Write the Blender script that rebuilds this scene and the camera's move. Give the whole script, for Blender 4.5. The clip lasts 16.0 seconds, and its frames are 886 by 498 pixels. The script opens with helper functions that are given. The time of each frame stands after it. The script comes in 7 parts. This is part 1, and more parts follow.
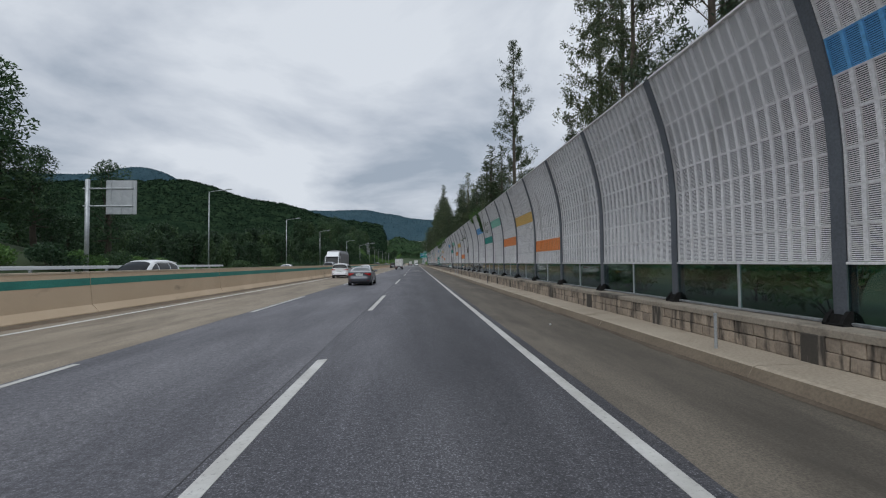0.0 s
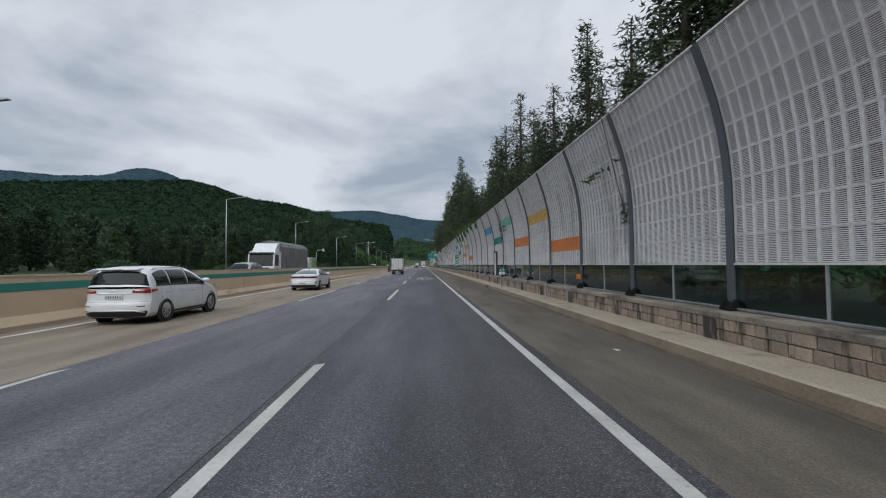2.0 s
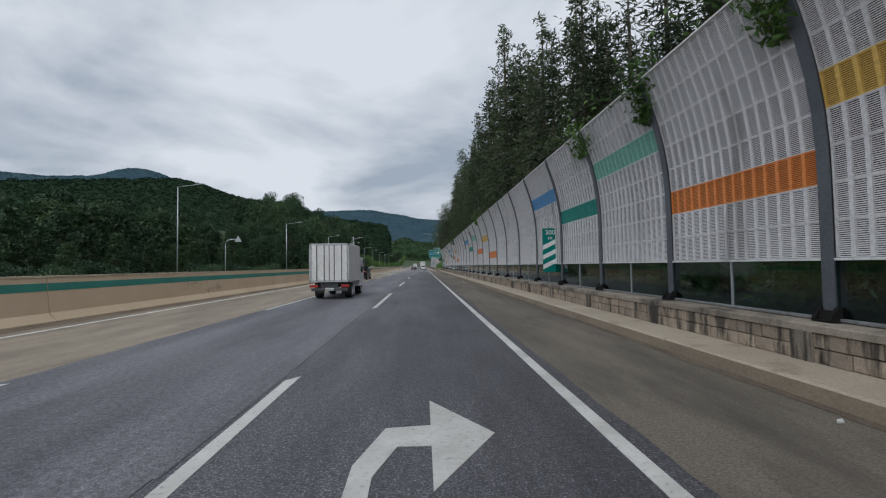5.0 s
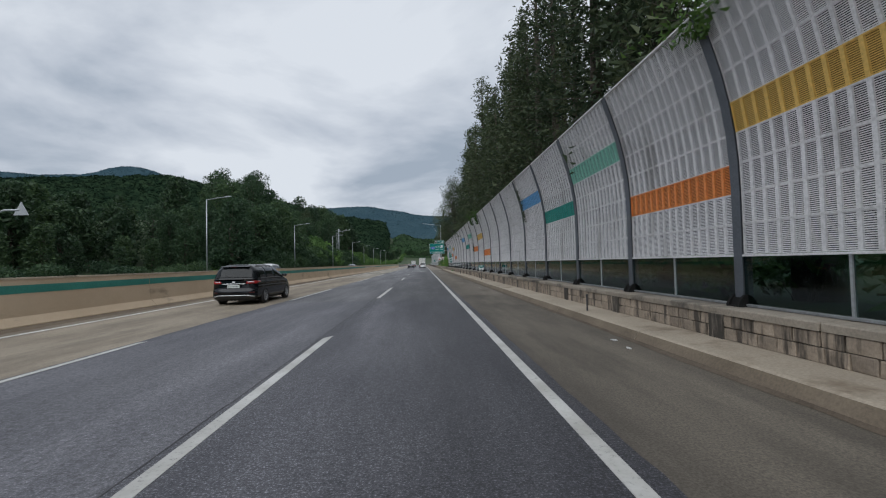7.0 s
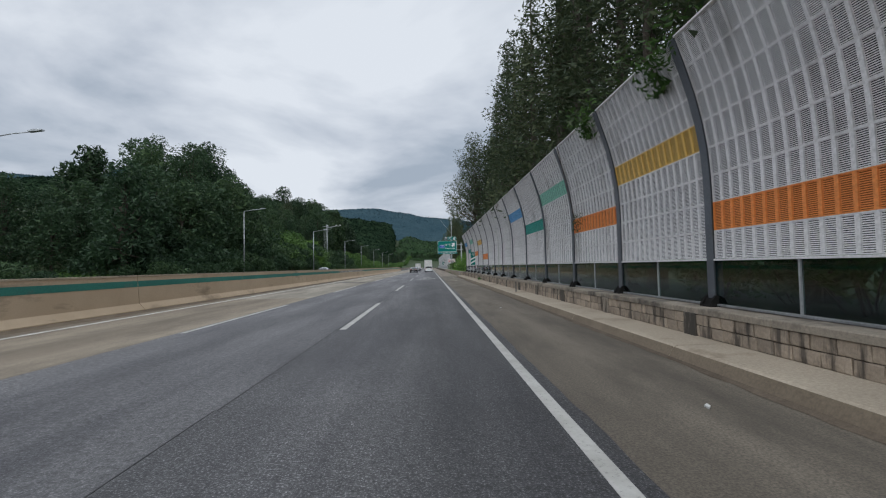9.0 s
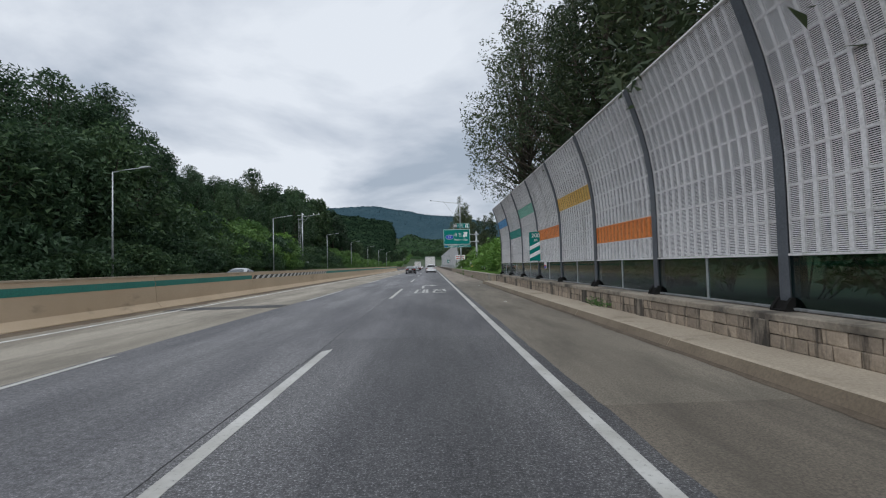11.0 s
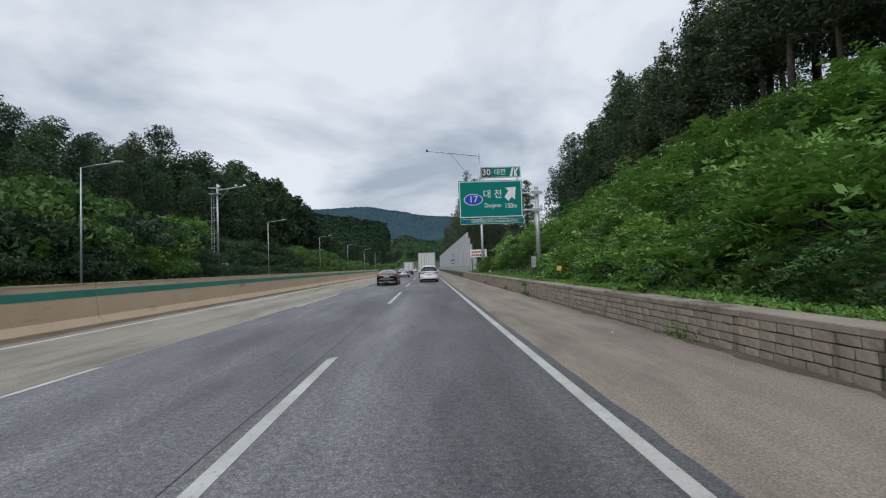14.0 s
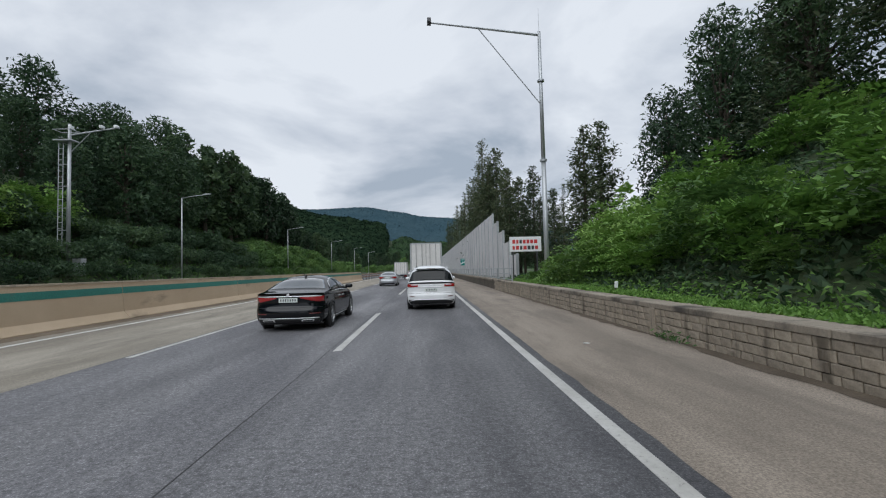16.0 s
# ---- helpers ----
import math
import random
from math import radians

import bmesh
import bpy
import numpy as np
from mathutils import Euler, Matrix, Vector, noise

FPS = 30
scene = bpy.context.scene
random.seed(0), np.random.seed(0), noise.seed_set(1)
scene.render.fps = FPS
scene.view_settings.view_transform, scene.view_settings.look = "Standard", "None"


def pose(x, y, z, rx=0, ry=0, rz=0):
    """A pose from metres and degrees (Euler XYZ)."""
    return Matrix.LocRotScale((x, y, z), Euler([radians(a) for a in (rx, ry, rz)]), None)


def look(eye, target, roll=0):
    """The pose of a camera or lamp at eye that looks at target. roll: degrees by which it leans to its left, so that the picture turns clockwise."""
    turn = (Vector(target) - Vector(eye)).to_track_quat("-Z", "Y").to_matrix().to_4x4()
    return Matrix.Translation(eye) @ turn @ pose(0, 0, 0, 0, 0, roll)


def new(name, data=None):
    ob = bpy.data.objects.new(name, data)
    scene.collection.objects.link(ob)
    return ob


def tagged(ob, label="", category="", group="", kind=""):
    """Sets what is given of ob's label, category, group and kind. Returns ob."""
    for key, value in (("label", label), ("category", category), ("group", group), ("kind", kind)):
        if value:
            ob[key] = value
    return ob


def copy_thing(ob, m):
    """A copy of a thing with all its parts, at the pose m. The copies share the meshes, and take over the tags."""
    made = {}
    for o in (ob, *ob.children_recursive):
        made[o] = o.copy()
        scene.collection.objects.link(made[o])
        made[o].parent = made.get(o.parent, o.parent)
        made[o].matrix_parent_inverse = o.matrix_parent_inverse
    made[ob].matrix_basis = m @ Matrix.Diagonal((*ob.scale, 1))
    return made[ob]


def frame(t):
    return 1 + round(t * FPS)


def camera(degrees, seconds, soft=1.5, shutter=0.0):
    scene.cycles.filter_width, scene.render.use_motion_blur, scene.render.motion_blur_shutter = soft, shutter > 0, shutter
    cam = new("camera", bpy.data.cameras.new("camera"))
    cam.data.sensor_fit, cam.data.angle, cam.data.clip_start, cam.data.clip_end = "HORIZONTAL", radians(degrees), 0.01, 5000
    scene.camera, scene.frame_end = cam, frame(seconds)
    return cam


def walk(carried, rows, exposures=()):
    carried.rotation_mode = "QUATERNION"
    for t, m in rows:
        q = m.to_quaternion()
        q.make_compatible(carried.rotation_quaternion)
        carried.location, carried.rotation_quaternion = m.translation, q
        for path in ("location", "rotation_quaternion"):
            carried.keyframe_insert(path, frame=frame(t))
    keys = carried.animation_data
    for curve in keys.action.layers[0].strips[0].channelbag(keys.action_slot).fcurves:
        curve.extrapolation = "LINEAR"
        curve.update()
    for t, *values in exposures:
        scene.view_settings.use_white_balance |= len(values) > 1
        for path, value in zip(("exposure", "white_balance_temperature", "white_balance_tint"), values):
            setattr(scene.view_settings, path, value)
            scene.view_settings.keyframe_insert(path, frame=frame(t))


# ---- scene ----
cam = camera(90.0, 16.0, soft=1.15, shutter=0.0)
PATH = [
    (0.0, pose(-0.222, -5.917, 1.647, 91.784, 0.445, -3.516)),
    (0.5, pose(-0.187, 3.531, 1.641, 92.020, 0.466, -3.133)),
    (1.0, pose(-0.181, 12.987, 1.638, 92.150, 0.501, -2.869)),
    (1.5, pose(-0.146, 22.361, 1.628, 92.007, 0.543, -2.724)),
    (2.0, pose(-0.111, 31.779, 1.634, 92.013, 0.483, -2.574)),
    (2.5, pose(-0.091, 41.023, 1.629, 91.901, 0.396, -2.580)),
    (3.0, pose(-0.099, 50.102, 1.626, 91.872, 0.478, -2.599)),
    (3.5, pose(-0.054, 59.224, 1.610, 91.850, 0.487, -2.634)),
    (4.0, pose(-0.011, 68.252, 1.602, 92.105, 0.630, -2.588)),
    (4.5, pose(0.015, 77.248, 1.584, 92.181, 0.701, -2.583)),
    (7.0, pose(0.306, 120.562, 1.589, 91.789, 1.311, -2.563)),
    (7.5, pose(0.415, 129.432, 1.583, 91.994, 1.122, -2.430)),
    (8.0, pose(0.478, 136.995, 1.580, 92.131, 1.092, -2.184)),
    (8.5, pose(0.499, 144.390, 1.583, 92.215, 1.112, -1.931)),
    (9.0, pose(0.430, 151.737, 1.575, 92.220, 1.111, -1.707)),
    (11.5, pose(0.134, 188.371, 1.577, 92.022, 1.529, -1.569)),
    (12.0, pose(0.065, 195.524, 1.596, 92.155, 1.469, -1.768)),
    (12.5, pose(0.001, 202.697, 1.602, 92.088, 1.413, -1.935)),
    (13.0, pose(-0.018, 209.843, 1.593, 92.082, 1.474, -2.027)),
    (13.5, pose(-0.006, 217.073, 1.583, 92.129, 1.686, -2.051)),
    (14.0, pose(-0.005, 224.371, 1.580, 92.268, 1.986, -2.041)),
    (14.5, pose(-0.012, 231.693, 1.586, 92.448, 2.180, -2.025)),
    (15.0, pose(-0.015, 238.908, 1.593, 92.506, 2.060, -2.029)),
    (15.5, pose(-0.023, 245.917, 1.596, 92.553, 1.777, -2.039)),
    (16.0, pose(0.005, 253.022, 1.587, 92.589, 1.420, -2.057)),
]
walk(cam, PATH, exposures=((0.0, 0.02), (7.5, 0.08), (9.0, 0.13), (11.5, 0.19), (16.0, 0.18)))

# ---- world, sun, exposure ----
world = bpy.data.worlds.new("overcast_sky")
scene.world = world
world.use_nodes = True
wt = world.node_tree
wt.nodes.clear()
w_out = wt.nodes.new("ShaderNodeOutputWorld")
w_bg = wt.nodes.new("ShaderNodeBackground")
w_sky = wt.nodes.new("ShaderNodeTexSky")
w_sky.sky_type = "NISHITA"
w_sky.sun_disc = False
w_sky.sun_elevation = radians(52)
w_sky.sun_rotation = radians(200)
w_sky.dust_density = 4.0
w_co = wt.nodes.new("ShaderNodeTexCoord")
w_sep = wt.nodes.new("ShaderNodeSeparateXYZ")
wt.links.new(w_co.outputs["Generated"], w_sep.inputs[0])
# flatten the clouds towards the horizon: direction / (z + 0.15)
w_den = wt.nodes.new("ShaderNodeMath")
w_den.operation = "ADD"
w_den.inputs[1].default_value = 0.26
wt.links.new(w_sep.outputs[2], w_den.inputs[0])
w_abs = wt.nodes.new("ShaderNodeMath")
w_abs.operation = "MAXIMUM"
w_abs.inputs[1].default_value = 0.05
wt.links.new(w_den.outputs[0], w_abs.inputs[0])
w_div = wt.nodes.new("ShaderNodeVectorMath")
w_div.operation = "DIVIDE"
w_cmb = wt.nodes.new("ShaderNodeCombineXYZ")
for i in range(3):
    wt.links.new(w_abs.outputs[0], w_cmb.inputs[i])
wt.links.new(w_co.outputs["Generated"], w_div.inputs[0])
wt.links.new(w_cmb.outputs[0], w_div.inputs[1])
w_no = wt.nodes.new("ShaderNodeTexNoise")
w_no.inputs["Scale"].default_value = 1.3
w_no.inputs["Detail"].default_value = 8.0
w_no.inputs["Roughness"].default_value = 0.54
w_no.inputs["Distortion"].default_value = 0.35
wt.links.new(w_div.outputs[0], w_no.inputs["Vector"])
w_ramp = wt.nodes.new("ShaderNodeValToRGB")
cr = w_ramp.color_ramp
cr.elements[0].position, cr.elements[0].color = 0.36, (0.375, 0.44, 0.53, 1)
cr.elements[1].position, cr.elements[1].color = 0.63, (0.775, 0.825, 0.895, 1)
e = cr.elements.new(0.48)
e.color = (0.565, 0.62, 0.705, 1)
wt.links.new(w_no.outputs["Fac"], w_ramp.inputs[0])
w_mul = wt.nodes.new("ShaderNodeVectorMath")
w_mul.operation = "SCALE"
w_mul.inputs["Scale"].default_value = 1.0
wt.links.new(w_ramp.outputs[0], w_mul.inputs[0])
w_scale = wt.nodes.new("ShaderNodeVectorMath")
w_scale.operation = "SCALE"
w_scale.inputs["Scale"].default_value = 0.07
wt.links.new(w_sky.outputs[0], w_scale.inputs[0])
w_mix = wt.nodes.new("ShaderNodeMix")
w_mix.data_type = "RGBA"
w_mix.inputs["Factor"].default_value = 0.9
wt.links.new(w_scale.outputs[0], w_mix.inputs["A"])
wt.links.new(w_mul.outputs[0], w_mix.inputs["B"])
wt.links.new(w_mix.outputs["Result"], w_bg.inputs["Color"])
w_bg.inputs["Strength"].default_value = 0.94
wt.links.new(w_bg.outputs[0], w_out.inputs[0])

sun_data = bpy.data.lights.new("sun", "SUN")
sun_data.energy = 1.7
sun_data.angle = radians(70)
sun_data.color = (0.93, 0.97, 1.0)
sun = new("sun", sun_data)
sun.matrix_world = look((-20, -60, 90), (0, 0, 0))

# ---- materials ----
def nodes_of(name):
    m = bpy.data.materials.new(name)
    m.use_nodes = True
    t = m.node_tree
    return m, t, t.nodes["Principled BSDF"]


def tex(t, kind, scale, detail=4.0, rough=0.6, coord="Object", stretch=None):
    co = t.nodes.new("ShaderNodeTexCoord")
    n = t.nodes.new(kind)
    out = t.nodes.new("ShaderNodeNewGeometry").outputs["Position"] if coord == "Position" else co.outputs[coord]
    if stretch:
        mp = t.nodes.new("ShaderNodeMapping")
        mp.inputs["Scale"].default_value = stretch
        t.links.new(out, mp.inputs["Vector"])
        out = mp.outputs[0]
    t.links.new(out, n.inputs["Vector"])
    n.inputs["Scale"].default_value = scale
    if kind == "ShaderNodeTexNoise":
        n.inputs["Detail"].default_value = detail
        n.inputs["Roughness"].default_value = rough
    return n


def ramp(t, src, stops):
    r = t.nodes.new("ShaderNodeValToRGB")
    els = r.color_ramp.elements
    for i, (p, c) in enumerate(stops):
        el = els[i] if i < 2 else els.new(p)
        el.position, el.color = p, (*c, 1)
    t.links.new(src, r.inputs[0])
    return r.outputs[0]


def mixc(t, fac, a, b, mode="MIX"):
    n = t.nodes.new("ShaderNodeMix")
    n.data_type, n.blend_type = "RGBA", mode
    for key, v in (("Factor", fac), ("A", a), ("B", b)):
        if isinstance(v, (int, float)):
            n.inputs[key].default_value = v
        elif isinstance(v, tuple):
            n.inputs[key].default_value = (*v, 1)
        else:
            t.links.new(v, n.inputs[key])
    return n.outputs["Result"]


def bump(t, p, src, strength, dist):
    b = t.nodes.new("ShaderNodeBump")
    b.inputs["Strength"].default_value = strength
    b.inputs["Distance"].default_value = dist
    t.links.new(src, b.inputs["Height"])
    t.links.new(b.outputs[0], p.inputs["Normal"])


def surface(name, c1, c2, big=0.4, fine=30.0, rough=0.8, metal=0.0, relief=0.3, dist=0.005, coat=0.0, contrast=0.5, stain=None, vary=0.0, drip=None):
    """Two tones in large patches, fine grain, relief."""
    m, t, p = nodes_of(name)
    n1 = tex(t, "ShaderNodeTexNoise", big, 6.0)
    col = ramp(t, n1.outputs["Fac"], [(0.5 - contrast / 2, c1), (0.5 + contrast / 2, c2)])
    n2 = tex(t, "ShaderNodeTexNoise", fine, 3.0, 0.7)
    g = ramp(t, n2.outputs["Fac"], [(0.3, (0.78, 0.78, 0.78)), (0.7, (1.15, 1.15, 1.15))])
    col = mixc(t, 1.0, col, g, "MULTIPLY")
    if stain:
        n3 = tex(t, "ShaderNodeTexNoise", stain[0], 5.0, 0.65, stretch=stain[3] if len(stain) > 3 else None)
        f = ramp(t, n3.outputs["Fac"], [(stain[1], (0, 0, 0)), (min(stain[1] + 0.16, 1.0), (1, 1, 1))])
        col = mixc(t, f, col, stain[2])
    if drip:
        # black run-off streaks down the face
        n4 = tex(t, "ShaderNodeTexNoise", drip[0], 4.0, 0.6, "Position", (1, 1, 0.16))
        f4 = ramp(t, n4.outputs["Fac"], [(drip[1], (0, 0, 0)), (drip[1] + 0.12, (0.85, 0.85, 0.85))])
        col = mixc(t, f4, col, drip[2])
    if vary:
        info = t.nodes.new("ShaderNodeObjectInfo")
        vr = ramp(t, info.outputs["Random"], [(0.0, (1 - vary, 1 - vary, 1 - vary)), (1.0, (1 + vary * 0.6, 1 + vary * 0.57, 1 + vary * 0.5))])
        col = mixc(t, 1.0, col, vr, "MULTIPLY")
    t.links.new(col, p.inputs["Base Color"])
    p.inputs["Roughness"].default_value = rough
    p.inputs["Metallic"].default_value = metal
    p.inputs["Coat Weight"].default_value = coat
    p.inputs["Coat Roughness"].default_value = 0.05
    if relief:
        bump(t, p, n2.outputs["Fac"], relief, dist)
    return m


def foliage(name, dark, mid, light, rough=0.55, gloss=0.25):
    m, t, p = nodes_of(name)
    geo = t.nodes.new("ShaderNodeNewGeometry")
    info = t.nodes.new("ShaderNodeObjectInfo")
    a = t.nodes.new("ShaderNodeMath")
    a.operation = "MULTIPLY_ADD"
    a.inputs[1].default_value, a.inputs[2].default_value = 0.52, 0.0
    t.links.new(geo.outputs["Random Per Island"], a.inputs[0])
    b = t.nodes.new("ShaderNodeMath")
    b.operation = "MULTIPLY_ADD"
    b.inputs[1].default_value = 0.48
    t.links.new(info.outputs["Random"], b.inputs[0])
    t.links.new(a.outputs[0], b.inputs[2])
    col = ramp(t, b.outputs[0], [(0.1, dark), (0.95, light), (0.55, mid)])
    t.links.new(col, p.inputs["Base Color"])
    p.inputs["Roughness"].default_value = rough
    p.inputs["Specular IOR Level"].default_value = gloss
    tr = t.nodes.new("ShaderNodeBsdfTranslucent")
    t.links.new(col, tr.inputs["Color"])
    mx = t.nodes.new("ShaderNodeMixShader")
    mx.inputs[0].default_value = 0.25
    t.links.new(p.outputs[0], mx.inputs[1])
    t.links.new(tr.outputs[0], mx.inputs[2])
    t.links.new(mx.outputs[0], t.nodes["Material Output"].inputs["Surface"])
    return m


def paint(name, c, rough=0.3, metal=0.0, coat=0.6, gloss=0.5):
    m, t, p = nodes_of(name)
    n = tex(t, "ShaderNodeTexNoise", 2.5, 4.0)
    col = ramp(t, n.outputs["Fac"], [(0.35, tuple(v * 0.9 for v in c)), (0.65, c)])
    t.links.new(col, p.inputs["Base Color"])
    p.inputs["Roughness"].default_value = rough
    p.inputs["Metallic"].default_value = metal
    p.inputs["Coat Weight"].default_value = coat
    p.inputs["Coat Roughness"].default_value = 0.04
    p.inputs["Specular IOR Level"].default_value = gloss
    return m


def asphalt_material(name="asphalt", gain=1.0, across=None, cool=1.0):
    """Dark asphalt: aggregate speckle, lane-long wheel tracks, patches and cracks."""
    m, t, p = nodes_of(name)
    co = t.nodes.new("ShaderNodeTexCoord")
    n1 = tex(t, "ShaderNodeTexNoise", 1.0, 4.0, stretch=(0.55, 0.03, 1))
    col = ramp(t, n1.outputs["Fac"], [(0.36, tuple(gain * v for v in (0.079, 0.078, 0.083 * cool))), (0.64, tuple(gain * v for v in (0.122, 0.120, 0.125 * cool)))])
    n2 = tex(t, "ShaderNodeTexNoise", 46.0, 2.0, 0.8)
    sp = ramp(t, n2.outputs["Fac"], [(0.36, (0.36, 0.36, 0.37)), (0.55, (0.84, 0.84, 0.84)), (0.68, (2.8, 2.8, 2.76))] if gain < 1 else [(0.36, (0.58, 0.58, 0.59)), (0.55, (0.98, 0.98, 0.98)), (0.68, (2.0, 2.0, 1.98))])
    col = mixc(t, 0.9, col, sp, "MULTIPLY")
    n4 = tex(t, "ShaderNodeTexNoise", 14.0, 3.0, 0.7)
    sq = ramp(t, n4.outputs["Fac"], [(0.35, (0.66, 0.66, 0.66)), (0.65, (1.34, 1.34, 1.34))])
    col = mixc(t, 1.0, col, sq, "MULTIPLY")
    n3 = tex(t, "ShaderNodeTexNoise", 0.6, 6.0, 0.7, stretch=(1.0, 0.2, 1))
    pt = ramp(t, n3.outputs["Fac"], [(0.38, (0.68, 0.68, 0.70)), (0.62, (1.20, 1.20, 1.18))])
    col = mixc(t, 1.0, col, pt, "MULTIPLY")
    if across:
        # worn pale and oily dark bands that run along the lane
        pos = t.nodes.new("ShaderNodeNewGeometry")
        wob = tex(t, "ShaderNodeTexNoise", 1.0, 3.0, stretch=(0.5, 0.05, 1))
        sep = t.nodes.new("ShaderNodeSeparateXYZ")
        t.links.new(pos.outputs["Position"], sep.inputs[0])
        add = t.nodes.new("ShaderNodeMath")
        add.operation = "MULTIPLY_ADD"
        add.inputs[1].default_value = 0.8
        t.links.new(wob.outputs["Fac"], add.inputs[0])
        t.links.new(sep.outputs[0], add.inputs[2])
        rng_ = t.nodes.new("ShaderNodeMapRange")
        rng_.inputs["From Min"].default_value, rng_.inputs["From Max"].default_value = across[0] + 0.4, across[1] + 0.4
        t.links.new(add.outputs[0], rng_.inputs["Value"])
        col = mixc(t, 1.0, col, ramp(t, rng_.outputs[0], [(q, (v, v, v)) for q, v in across[2]]), "MULTIPLY")
    t.links.new(col, p.inputs["Base Color"])
    p.inputs["Roughness"].default_value = 0.72
    bump(t, p, n2.outputs["Fac"], 0.5, 0.006)
    return m


def concrete_lane_material(name, c1, c2):
    m, t, p = nodes_of(name)
    n1 = tex(t, "ShaderNodeTexNoise", 1.0, 5.0, stretch=(0.7, 0.05, 1))
    col = ramp(t, n1.outputs["Fac"], [(0.35, c1), (0.65, c2)])
    n2 = tex(t, "ShaderNodeTexNoise", 40.0, 2.0, 0.8)
    sp = ramp(t, n2.outputs["Fac"], [(0.35, (0.66, 0.66, 0.66)), (0.65, (1.3, 1.3, 1.3))])
    col = mixc(t, 1.0, col, sp, "MULTIPLY")
    n3 = tex(t, "ShaderNodeTexNoise", 0.9, 6.0, 0.7, stretch=(1, 0.25, 1))
    st = ramp(t, n3.outputs["Fac"], [(0.46, (0, 0, 0)), (0.72, (0.9, 0.9, 0.9))])
    col = mixc(t, st, col, tuple(0.58 * v for v in c1))
    t.links.new(col, p.inputs["Base Color"])
    p.inputs["Roughness"].default_value = 0.85
    bump(t, p, n2.outputs["Fac"], 0.3, 0.004)
    return m


def road_paint_material(name="worn_road_paint", gain=1.0):
    m, t, p = nodes_of(name)
    n1 = tex(t, "ShaderNodeTexNoise", 18.0, 6.0, 0.75)
    col = ramp(t, n1.outputs["Fac"], [(0.30, (0.20, 0.20, 0.20)), (0.43, tuple(gain * v for v in (0.67, 0.66, 0.63))), (0.8, tuple(gain * v for v in (0.77, 0.76, 0.73)))])
    n2 = tex(t, "ShaderNodeTexNoise", 1.2, 4.0)
    d = ramp(t, n2.outputs["Fac"], [(0.35, (0.72, 0.71, 0.69)), (0.65, (1, 1, 1))])
    col = mixc(t, 1.0, col, d, "MULTIPLY")
    t.links.new(col, p.inputs["Base Color"])
    p.inputs["Roughness"].default_value = 0.6
    return m


def glass_material(name, tint, rough=0.03):
    m, t, p = nodes_of(name)
    p.inputs["Base Color"].default_value = (*tint, 1)
    p.inputs["Roughness"].default_value = rough
    p.inputs["Transmission Weight"].default_value = 1.0
    p.inputs["IOR"].default_value = 1.45
    n = tex(t, "ShaderNodeTexNoise", 3.0, 4.0)
    r = ramp(t, n.outputs["Fac"], [(0.4, (0.02, 0.02, 0.02)), (0.75, (0.12, 0.12, 0.12))])
    t.links.new(r, p.inputs["Roughness"])
    return m


M = {}
SLOW = (-2.0, 2.05, [(0.0, 1.18), (1.0, 0.82), (0.10, 1.30), (0.24, 1.42), (0.40, 1.16), (0.52, 1.06), (0.66, 0.86), (0.80, 0.98)])
MIDDLE = (-6.0, -2.0, [(0.0, 0.92), (1.0, 0.98), (0.22, 1.10), (0.45, 0.92), (0.72, 1.08)])
M["asphalt"] = asphalt_material("asphalt", 0.70, SLOW, 1.08)
M["asphalt_plain"] = asphalt_material("dark_asphalt", 0.54)
M["asphalt_old"] = asphalt_material("older_asphalt", 1.08, MIDDLE, 1.06)
# gain rises in four steps along both asphalt lanes
for i in range(4):
    M["asphalt_step_%d" % i] = asphalt_material("asphalt_paling", 0.70 + 0.085 * (i + 1), SLOW)
    M["old_step_%d" % i] = asphalt_material("older_asphalt_paling", 1.08 + 0.08 * (i + 1), MIDDLE)
M["asphalt_paler"] = asphalt_material("paler_asphalt", 1.12, SLOW)
M["asphalt_pale"] = asphalt_material("pale_asphalt", 1.5, MIDDLE)
M["tan_brown"] = concrete_lane_material("brown_tan_concrete", (0.185, 0.150, 0.110), (0.285, 0.238, 0.180))
M["tan"] = concrete_lane_material("worn_tan_concrete", (0.215, 0.190, 0.152), (0.335, 0.300, 0.247))
M["tan_dark"] = concrete_lane_material("dirty_tan_concrete", (0.083, 0.070, 0.055), (0.147, 0.125, 0.098))
M["tan_between"] = concrete_lane_material("stained_shoulder_concrete", (0.110, 0.093, 0.073), (0.178, 0.152, 0.120))
M["tan_mid"] = concrete_lane_material("worn_shoulder_concrete", (0.143, 0.124, 0.098), (0.222, 0.194, 0.154))
M["tan_pale"] = concrete_lane_material("pale_tan_concrete", (0.194, 0.161, 0.129), (0.287, 0.241, 0.196))
M["road_paint"] = road_paint_material("worn_road_paint", 0.76)
M["fresh_paint"] = road_paint_material("newer_road_paint", 0.98)
M["old_paint"] = road_paint_material("faded_road_paint", 0.7)
M["seam"] = surface("tar_seam", (0.02, 0.02, 0.022), (0.04, 0.04, 0.04), rough=0.6)
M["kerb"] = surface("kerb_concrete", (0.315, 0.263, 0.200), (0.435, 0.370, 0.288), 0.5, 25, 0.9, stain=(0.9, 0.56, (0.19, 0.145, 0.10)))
M["kerb_face"] = surface("brown_kerb_face", (0.115, 0.088, 0.060), (0.21, 0.165, 0.118), 0.7, 25, 0.9)
M["barrier"] = surface("barrier_concrete", (0.50, 0.375, 0.25), (0.64, 0.50, 0.355), 0.35, 90, 0.88, relief=0.1, stain=(0.6, 0.60, (0.22, 0.17, 0.12), (1, 0.5, 1.6)))
